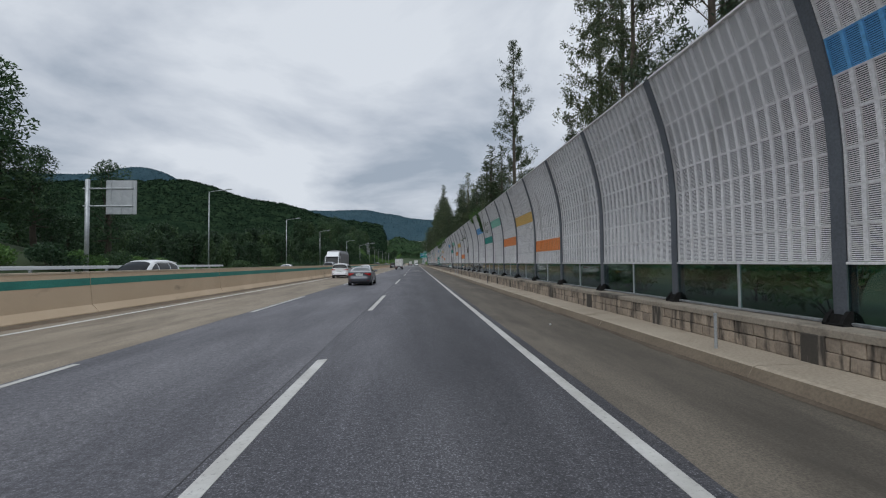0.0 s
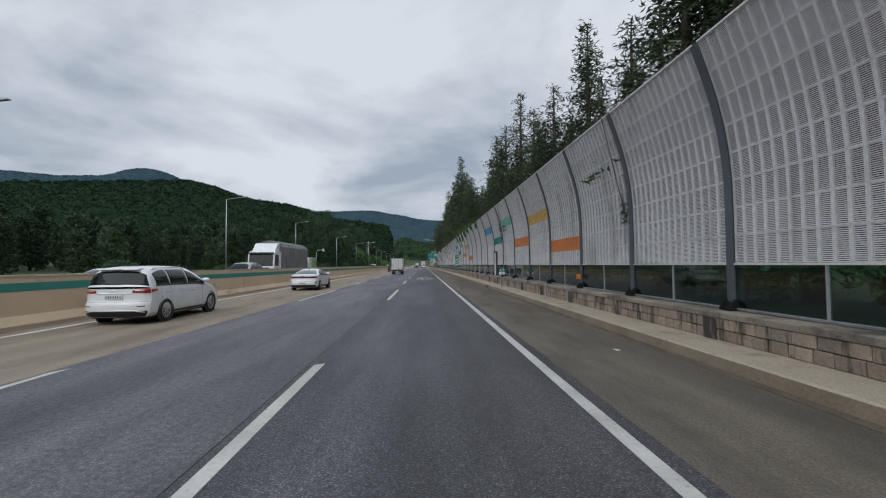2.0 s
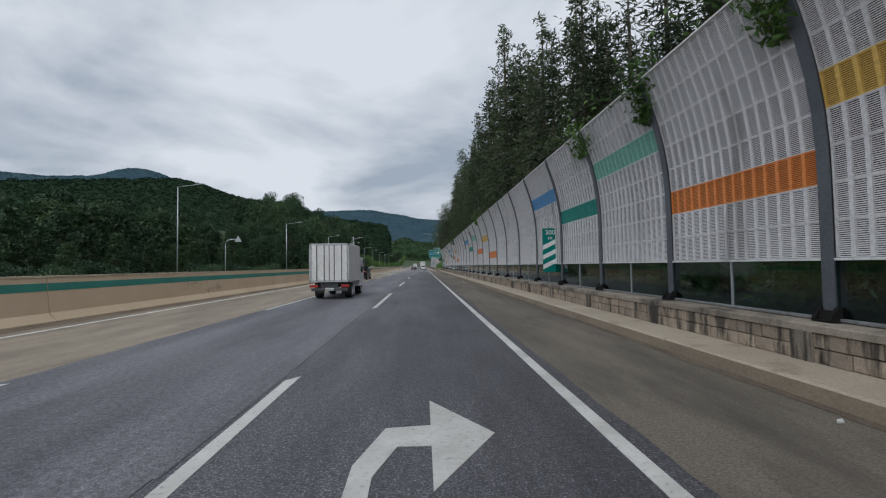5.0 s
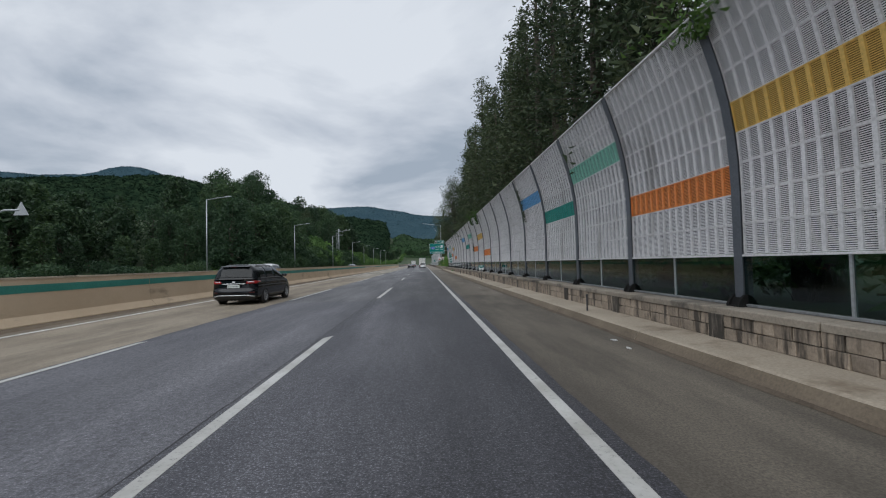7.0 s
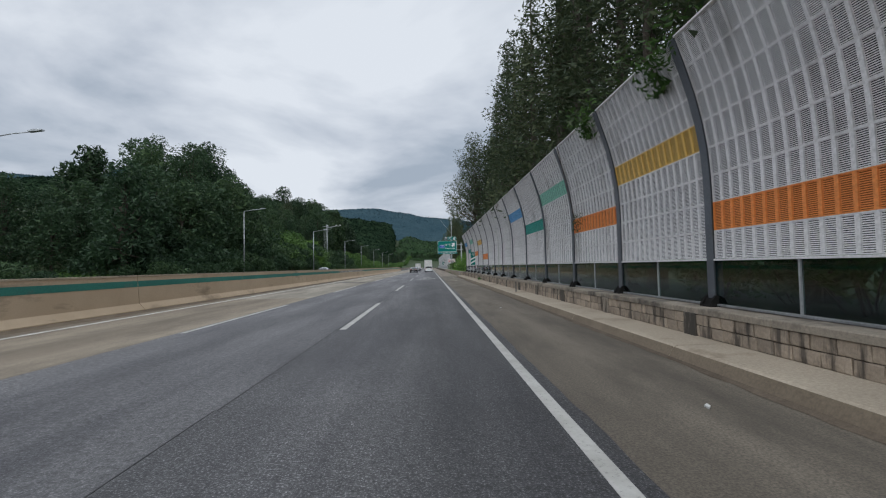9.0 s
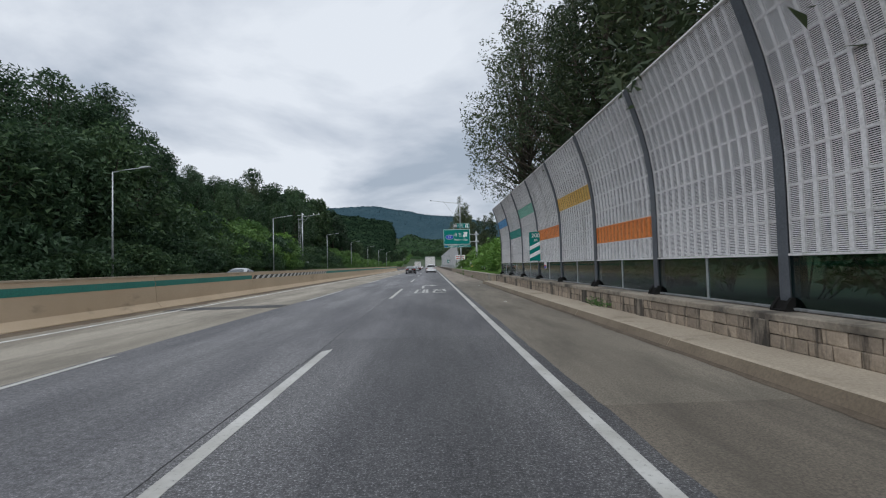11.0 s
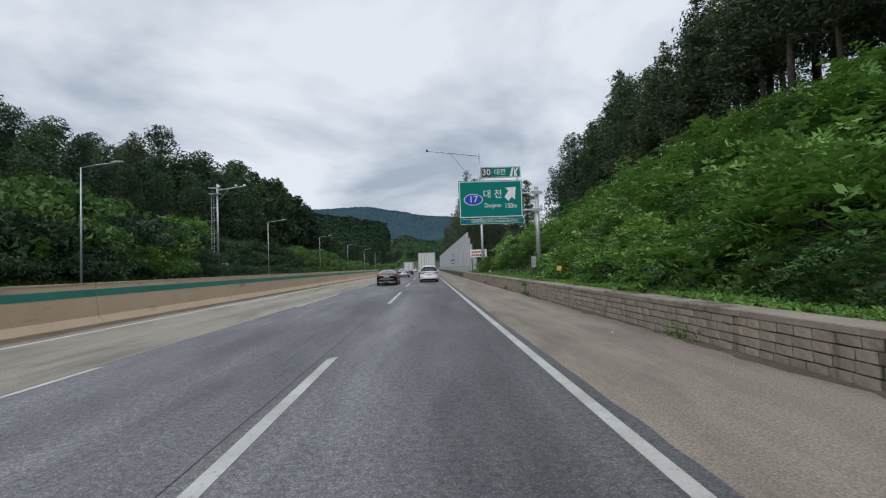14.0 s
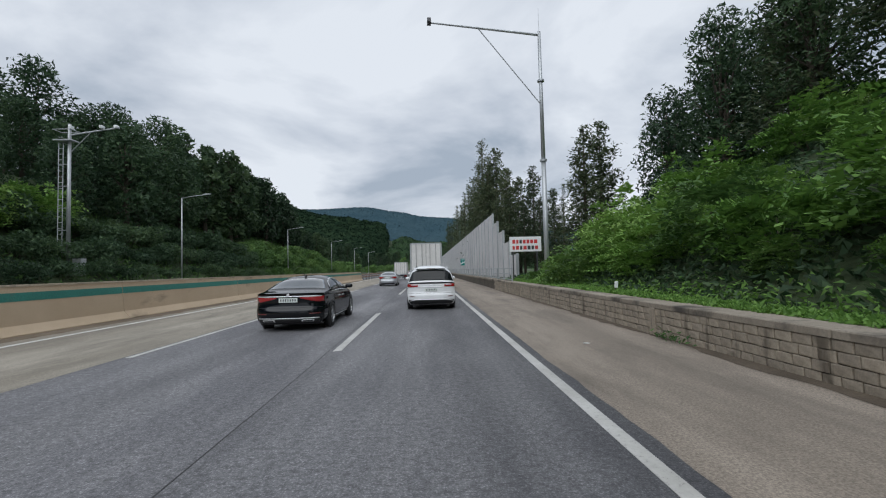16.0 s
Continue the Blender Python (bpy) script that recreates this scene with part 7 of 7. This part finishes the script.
part("camera_box", Geo().box(-6.42, -6.2, -0.3, 0.2, 14.98, 15.2, 0.03), "dark_steel", arm)

# big direction sign
sg = thing("direction_sign", "large green motorway exit sign on a thick steel post", "road sign", at=(0, 255.0, 0))
part("post", Geo().tube([(7.88, 0.3, 0.4), (7.88, 0.3, 6.95)], 0.17, 14, 0.15), "galv", sg, smooth=True)
part("post_cap", Geo().lathe([(6.95, 0.17), (7.0, 0.15), (7.03, 0.001)], "z", 14, (7.88, 0.3, 0)), "galv", sg)
for z in (6.55, 5.35):
    part("bracket", Geo().tube([(2.6, 0.14, z), (8.3, 0.14, z)], 0.055, 8), "galv", sg)
    part("clamp", Geo().box(7.55, 8.2, 0.02, 0.12, z - 0.13, z + 0.13, 0.03), "galv", sg)
def sign_board(x0, x1, z0, z1, edge, name, mat="sign_green", y=0.0):
    b = part(name, Geo().box(x0, x1, y - 0.02, y + 0.06, z0, z1, 0.02), mat, sg)
    e, w = edge
    r = Geo()
    r.box(x0 + e, x1 - e, y - 0.026, y - 0.019, z0 + e, z0 + e + w)
    r.box(x0 + e, x1 - e, y - 0.026, y - 0.019, z1 - e - w, z1 - e)
    r.box(x0 + e, x0 + e + w, y - 0.026, y - 0.019, z0 + e + w, z1 - e - w)
    r.box(x1 - e - w, x1 - e, y - 0.026, y - 0.019, z0 + e + w, z1 - e - w)
    part("border", r, "sign_white", b)
    return b
main = sign_board(2.35, 6.82, 4.86, 7.48, (0.05, 0.05), "sign_board")
tab = sign_board(3.95, 6.75, 7.66, 8.42, (0.03, 0.025), "exit_tab")
low_b = sign_board(2.40, 6.90, 4.42, 4.80, (0.02, 0.015), "lower_strip")
for x in (4.1, 6.5):
    part("tab_bracket", Geo().box(x - 0.04, x + 0.04, 0.02, 0.08, 7.4, 7.8), "galv", sg)
part("exit_number_field", Geo().box(4.0, 4.68, -0.030, -0.018, 7.71, 8.37), "sign_black", tab)
lettering("exit_number", "30", 0.62, "sign_white", tab, FACE_BACK(4.34, -0.036, 8.04))
lettering("place_name", "대전", 0.46, "sign_white", tab, FACE_BACK(5.3, -0.03, 8.03))
part("exit_symbol", Geo().prism([(5.98, 7.74), (6.16, 7.74), (6.24, 8.34), (6.14, 8.34)], "y", -0.032, -0.018).prism([(6.30, 7.74), (6.50, 7.74), (6.44, 8.05), (6.62, 8.34), (6.50, 8.34), (6.34, 8.1), (6.34, 8.34), (6.28, 8.34)], "y", -0.032, -0.018), "sign_white", tab)
oval = [(3.36 + 0.66 * math.cos(a * math.pi / 16), 6.16 + 0.40 * math.sin(a * math.pi / 16)) for a in range(32)]
part("route_oval_edge", Geo().prism(oval, "y", -0.028, -0.018), "sign_white", main)
oval = [(3.36 + 0.61 * math.cos(a * math.pi / 16), 6.16 + 0.36 * math.sin(a * math.pi / 16)) for a in range(32)]
part("route_oval", Geo().prism(oval, "y", -0.034, -0.026), "sign_blue", main)
lettering("route_number", "17", 0.66, "sign_white", main, FACE_BACK(3.36, -0.038, 6.17))
lettering("place_name", "대 전", 0.64, "sign_white", main, FACE_BACK(4.72, -0.03, 6.48))
lettering("place_name_latin", "Daejeon", 0.44, "sign_white", main, FACE_BACK(4.72, -0.03, 5.72), squeeze=0.80)
lettering("distance", "150m", 0.48, "sign_white", main, FACE_BACK(5.98, -0.03, 5.66), squeeze=0.82)
part("exit_arrow", Geo().prism([(5.55, 6.30), (5.82, 6.02), (6.06, 6.28), (6.28, 6.10), (6.36, 6.98), (5.62, 6.94), (5.84, 6.70)], "y", -0.032, -0.018), "sign_white", main)
lettering("strip_name", "대전역(KTX)", 0.29, "sign_white", low_b, FACE_BACK(3.95, -0.03, 4.61))
lettering("strip_name_latin", "Daejeon Stn(KTX)", 0.24, "sign_white", low_b, FACE_BACK(5.65, -0.03, 4.61), squeeze=0.9)
part("strip_symbol", Geo().lathe([(-0.03, 0.001), (-0.03, 0.12), (-0.018, 0.12)], "y", 16, (2.72, 0, 4.61)), "sign_blue", low_b)

# distance boards on the screen
def count_board(y, number, stripes):
    t = thing("countdown_board", "green countdown board with white slanting stripes", "road sign", "countdown boards", at=pose(5.58, y, 0, 0, 0, -6))
    b = part("board", Geo().box(-0.33, 0.33, -0.02, 0.02, 2.50 - 0.42 * stripes, 3.14, 0.02), "sign_green", t)
    lettering("distance", number, 0.29, "sign_white", b, FACE_BACK(0, -0.026, 2.95))
    lettering("unit", "m", 0.25, "sign_white", b, FACE_BACK(0, -0.026, 2.73))
    for k in range(stripes):
        z = 2.20 - 0.42 * k
        part("stripe", Geo().prism([(-0.32, z), (0.32, z + 0.32), (0.32, z + 0.51), (-0.32, z + 0.19)], "y", -0.027, -0.018), "sign_white", b)
    part("bracket", Geo().box(-0.1, 0.1, 0.02, 0.10, 3.05, 3.19), "galv", t)


count_board(203.72, "200", 2)
count_board(105.0, "300", 3)


def km_sign(y, a, b):
    t = thing("kilometre_post", "small green and white kilometre board on a thin post", "road sign", "kilometre posts", at=(4.86, y, 0.19))
    part("post", Geo().tube([(0, 0, -0.1), (0, 0, 0.85)], 0.022, 8), "dark_steel", t)
    bd = part("board", Geo().box(-0.20, 0.20, -0.012, 0.012, 0.78, 1.16, 0.01), "sign_green", t)
    part("white_field", Geo().box(-0.185, 0.185, -0.017, -0.011, 0.79, 0.95), "sign_white", bd)
    lettering("number", a, 0.21, "sign_white", bd, FACE_BACK(0, -0.016, 1.055))
    lettering("tenth", b, 0.20, "sign_green", bd, FACE_BACK(0, -0.021, 0.865))


km_sign(59.6, "273", "6")
km_sign(155.3, "273", "5")


def stake(y, h=0.62, mat="galv", x=4.75):
    t = thing("delineator_stake", "thin steel stake standing on the kerb", "stake", "stakes on the kerb", at=(x, y, 0.19))
    part("rod", Geo().tube([(0, 0, -0.1), (0, 0, h)], 0.025, 8), mat, t)
    part("cap", Geo().lathe([(h, 0.03), (h + 0.03, 0.03), (h + 0.04, 0.001)], "z", 8), mat, t)


for y, h, m in ((1.2, 0.55, "galv"), (46.6, 0.5, "galv"), (49.3, 0.6, "galv"), (83.0, 0.5, "galv"), (132.5, 0.42, "dark_steel"), (174.0, 0.5, "dark_steel"), (216.2, 0.5, "galv"), (24.6, 0.45, "dark_steel")):
    stake(y, h, m)

# orange notice on a post, small notice on a pane
nt = thing("orange_notice", "small orange notice plate on a barrier post", "notice", at=(5.66, 48.0, 1.15))
part("plate", Geo().box(-0.02, 0.0, -0.2, 0.22, -0.09, 0.09, 0.005), "sign_orange", nt)
for k in range(2):
    part("text_bar", Geo().box(-0.024, -0.019, -0.15, 0.17, -0.05 + 0.06 * k, -0.025 + 0.06 * k), "sign_red", nt)
nt = thing("pane_notice", "small white, red and blue notice on a glass pane", "notice", at=(5.76, 202.6, 1.42))
part("plate", Geo().box(-0.02, 0.0, -0.22, 0.22, -0.14, 0.16, 0.005), "sign_white", nt)
part("blue_field", Geo().box(-0.024, -0.019, -0.2, 0.2, -0.13, -0.04), "sign_blue", nt)
part("red_field", Geo().box(-0.024, -0.019, -0.2, 0.2, -0.03, 0.02), "sign_red", nt)

# service door in the screen
sd = thing("service_door", "grey steel service door set into the noise barrier", "door", kind="structure", at=(0, 64.0, 0))
fr = Geo()
fr.box(5.66, 5.84, 2.62, 2.72, 0.72, 2.62).box(5.66, 5.84, 3.72, 3.82, 0.72, 2.62).box(5.66, 5.84, 2.62, 3.82, 2.56, 2.66)
part("door_frame", fr, "dark_steel", sd)
leaf = part("door_leaf", Geo().box(5.70, 5.76, 2.73, 3.71, 0.74, 2.55, 0.01), "panel_rib", sd)
part("door_handle", Geo().tube([(5.66, 3.58, 1.58), (5.62, 3.58, 1.58), (5.62, 3.46, 1.58)], 0.018, 6), "chrome", leaf)
for z in (1.0, 1.65, 2.3):
    part("hinge", Geo().box(5.67, 5.71, 2.70, 2.76, z - 0.06, z + 0.06), "dark_steel", leaf)

# things on the bank
bx = thing("roadside_box", "grey equipment box on a wooden stake among the weeds", "equipment box", at=(6.5, 250.8, 0.6))
part("stake", Geo().box(-0.05, 0.05, -0.05, 0.05, -0.4, 1.35), "bark", bx)
part("box", Geo().box(-0.22, 0.02, -0.16, 0.16, 0.75, 1.4, 0.02), "galv", bx)
part("lamp", Geo().lathe([(1.4, 0.03), (1.45, 0.12), (1.6, 0.12), (1.65, 0.02)], "z", 12), "dark_steel", bx)
wm = thing("kilometre_post", "small green and white kilometre board among the weeds", "road sign", "kilometre posts", at=(6.78, 237.5, 0.55))
part("post", Geo().box(-0.03, 0.03, -0.0, 0.05, -0.2, 0.5), "galv", wm)
wbd = part("board", Geo().box(-0.22, 0.22, -0.03, 0.0, 0.36, 0.78, 0.01), "sign_green", wm)
part("white_field", Geo().box(-0.205, 0.205, -0.035, -0.029, 0.37, 0.56), "sign_white", wbd)
lettering("number", "273", 0.22, "sign_white", wbd, FACE_BACK(0, -0.034, 0.665))
lettering("tenth", "4", 0.21, "sign_green", wbd, FACE_BACK(0, -0.039, 0.465))
for y, w, z, mat, label in ((244.6, 0.11, 0.62, "yellow_rib", "small orange-yellow marker plate leaning in the weeds"), (267.0, 0.06, 0.26, "sign_white", "small white marker peg in the weeds")):
    mk = thing("marker_peg", label, "marker", "marker pegs", at=pose(6.0, y, 0.70, 0, 6, 4))
    part("stake", Geo().box(-0.02, 0.02, 0.0, 0.03, -0.2, z), "bark", mk)
    part("plate", Geo().box(-w, w, -0.02, 0.0, z - 0.1, z + 0.1, 0.01), mat, mk)

# white board with red writing, railing, second screen
wb = thing("notice_board", "white notice board with rows of red writing on posts", "notice board", at=(0, 284.0, 0))
b = part("board", Geo().box(5.85, 8.1, -0.03, 0.03, 2.68, 3.72, 0.02), "sign_white", wb)
for z, w0, w1 in ((3.38, 6.05, 7.9), (2.95, 6.05, 7.9)):
    x = w0
    while x < w1 - 0.1:
        w = random.uniform(0.16, 0.24)
        part("text_bar", Geo().box(x, min(x + w, w1), -0.037, -0.029, z - 0.13, z + 0.13), "sign_red" if random.random() < 0.7 else "sign_black", b)
        x += w + 0.07
for x in (6.1, 7.8):
    part("post", Geo().tube([(x, 0.08, 0.3), (x, 0.08, 3.7)], 0.05, 8), "dark_steel", wb)
rg = thing("railing", "grey steel railing on the wall top", "railing", kind="structure", at=(5.3, 0, 0.72))
for z in (0.1, 0.45, 0.8):
    part("rail", Geo().tube([(0, 280.5, z), (0, 420, z)], 0.035, 6), "galv", rg)
for k in range(48):
    part("baluster_post", Geo().box(-0.04, 0.04, 280.5 + 2.9 * k, 280.58 + 2.9 * k, 0.0, 0.85), "galv", rg)
s2 = thing("noise_barrier_beyond", "plain grey noise barrier with a stepped start further on", "noise barrier", kind="structure")
for k in range(60):
    y = 287 + 3.0 * k
    top = min(7.2, 2.6 + 1.15 * k) if k < 5 else 7.2 - 0.0 * k
    part("panel", Geo().box(6.95, 7.05, y + 0.06, y + 2.94, 0.7, top), "panel_rib", s2)
    part("post", Geo().box(6.90, 7.10, y - 0.06, y + 0.06, 0.6, top + 0.06), "galv", s2)
count_board(322.0, "100", 1)

# litter on the shoulder
for i, (x, y) in enumerate(((3.3, 5.6), (3.9, 128.3), (4.0, 129.1), (3.4, 156.5), (3.7, 147.6), (4.1, 90.2), (3.2, 199.3), (3.6, 213.0), (3.0, 168.0), (3.5, 40.0), (4.0, 234.0), (3.2, 262.0))):
    a = random.uniform(0, 6.28)
    g = Geo().prism([(0.07 * math.cos(a), 0.07 * math.sin(a)), (0.03 * math.cos(a + 1.6), 0.03 * math.sin(a + 1.6)), (-0.08 * math.cos(a + 0.2), -0.08 * math.sin(a + 0.2)), (0.03 * math.cos(a - 1.5), 0.03 * math.sin(a - 1.5))], "z", 0.0, 0.02)
    tagged(part("litter_scrap", g, "debris", at=(x, y, 0.0)), "small pale scrap of litter on the shoulder", "litter", "litter scraps")

# ---- wall pieces ----
def stone_mesh(name, w, h, d, seed, rough):
    """A hewn block: bevelled face, slightly uneven."""
    rng = random.Random(seed)
    j = lambda s: rng.uniform(-s, s)
    c = 0.010
    ring = lambda x, e: [(x + j(rough), -w / 2 + e + j(rough), e + j(rough)), (x + j(rough), w / 2 - e + j(rough), e + j(rough)), (x + j(rough), w / 2 - e + j(rough), h - e + j(rough)), (x + j(rough), -w / 2 + e + j(rough), h - e + j(rough))]
    vs = ring(d, 0.0) + ring(c, 0.0) + ring(0.0, c) + [(-0.003 - abs(j(rough)) * 0.6, j(0.04), h / 2 + j(0.02))]
    fs = [(a + k, a + (k + 1) % 4, a + 4 + (k + 1) % 4, a + 4 + k) for a in (0, 4) for k in range(4)] + [(8, 9, 12), (9, 10, 12), (10, 11, 12), (11, 8, 12)]
    g = Geo().add(vs, fs)
    return g.mesh(name)


def course_wall(core, name, x, y0, y1, z0, courses, h, widths, mat, rough, seed):
    """Courses of separate pieces in front of the mortar core."""
    rng = random.Random(seed)
    kinds = {w: [stone_mesh(name, w - 0.016, h - 0.013, 0.06, seed + i * 7 + int(w * 100), rough) for i in range(3)] for w in widths}
    for ms in kinds.values():
        for m in ms:
            m.materials.append(M[mat])
    for c in range(courses):
        y = y0 + rng.uniform(0, 0.2)
        while y < y1:
            w = rng.choice(widths)
            if y + w > y1 + 0.25:
                break
            if y > -2:
                part(name, rng.choice(kinds[w]), mat, core, at=(x + rng.uniform(-0.005, 0.005), y + w / 2, z0 + h * c + 0.004))
            y += w


bpy.data.objects.remove(core1)
bpy.data.objects.remove(core2)
for i in range(6):
    a, b = -10 + 37.75 * i, -10 + 37.75 * (i + 1) - 0.02
    core = wall_core("wall_stone_%d" % (i + 1), 5.34, a, b, "low wall of stained rough stones under the noise barrier")
    course_wall(core, "stone", 5.33, a, b, 0.20, 2, 0.205, (0.33, 0.38, 0.43), "stone", 0.007, 20 + i)
for i in range(3):
    a, b = 216.4 + 23.2 * i, 216.4 + 23.2 * (i + 1) - 0.02
    core = wall_core("wall_block_%d" % (i + 1), 5.02, a, b, "low wall of brown concrete blocks below the shrubs")
    course_wall(core, "block", 5.01, a, b, 0.0, 4, 0.152, (0.27, 0.30, 0.33), "block", 0.006, 50 + i)
# piers between lengths of the block wall
for y, w in ((216.4, 0.07), (239.6, 0.13), (262.8, 0.13)):
    pr = thing("wall_pier", "square concrete pier in the block wall", "pier", "wall piers", "structure", (5.0, y, 0))
    part("shaft", Geo().box(-0.012, 0.4, -w, w, -0.05, 0.612, 0.015), "block", pr)
# blackened piers under the posts of the noise barrier
pil = Geo().box(5.30, 5.40, -0.19, 0.19, 0.19, 0.612, 0.012).mesh("shaft")
pil.materials.append(M["pilaster"])
for k in range(-2, 55):
    pr = thing("post_pier", "blackened concrete pier under a barrier post", "pier", "post piers", "structure", (0, BAY * k, 0))
    part("shaft", pil, "pilaster", pr)

# dirt washed up along the foot of the block wall and in the gutter of the kerb
def dirt_strip(name, x, y0, y1, width, seed, way=1.0, mat="dirt"):
    r4 = random.Random(seed)
    vs, y = [], y0
    ph = r4.uniform(0, 6)
    while y < y1:
        w = width * (0.55 + 0.3 * math.sin(y * 0.9 + ph) + r4.uniform(-0.25, 0.35))
        vs += [(x - way * max(0.03, w), y, 0.001), (x - way * 0.3 * max(0.03, w), y, 0.018 + r4.uniform(0, 0.01)), (x, y, 0.04)]
        y += r4.uniform(0.18, 0.4)
    fs = [(3 * i + k, 3 * i + k + 1, 3 * i + k + 4, 3 * i + k + 3) for i in range(len(vs) // 3 - 1) for k in (0, 1)]
    tagged(part(name, mesh_of(name, vs, fs, True), mat), "dark dirt and grit gathered along the kerb", "dirt", kind="stuff")


dirt_strip("gutter_dirt", 5.03, 217.5, 285.0, 0.24, 1)
dirt_strip("median_dirt", -11.04, -35.0, 320.0, 0.42, 3, -1.0, "red_dirt")
dirt_strip("gutter_dirt", 4.31, -10.0, 216.9, 0.10, 2)


# dirt spread over the shoulder where the kerb ends
def blotch(x, y, rx, ry, seed, mat):
    r5 = random.Random(seed)
    ring, k = [], 30
    for i in range(k):
        a = 2 * math.pi * i / k
        q = 1 + 0.22 * math.sin(3 * a + seed) + 0.12 * math.sin(7 * a + 2 * seed) + r5.uniform(-0.1, 0.1)
        ring.append((min(x + rx * q * math.cos(a), 5.0), y + ry * q * math.sin(a), 0.0012 + 0.0001 * (seed % 9)))
    tagged(part("dirt_stain", mesh_of("dirt_stain", [(x, y, 0.003)] + ring, [(0, i + 1, (i + 1) % k + 1) for i in range(k)], True), mat), "brown dirt stain spread on the shoulder", "dirt", "dirt stains", "structure")


for i, (x, y, rx, ry, mat) in enumerate(((2.75, 217.4, 0.5, 3.6, "tan_mid"), (3.6, 218.0, 0.75, 4.6, "tan_mid"), (4.5, 218.6, 0.6, 3.0, "tan_mid"))):
    blotch(x, y, rx, ry, i + 1, mat)
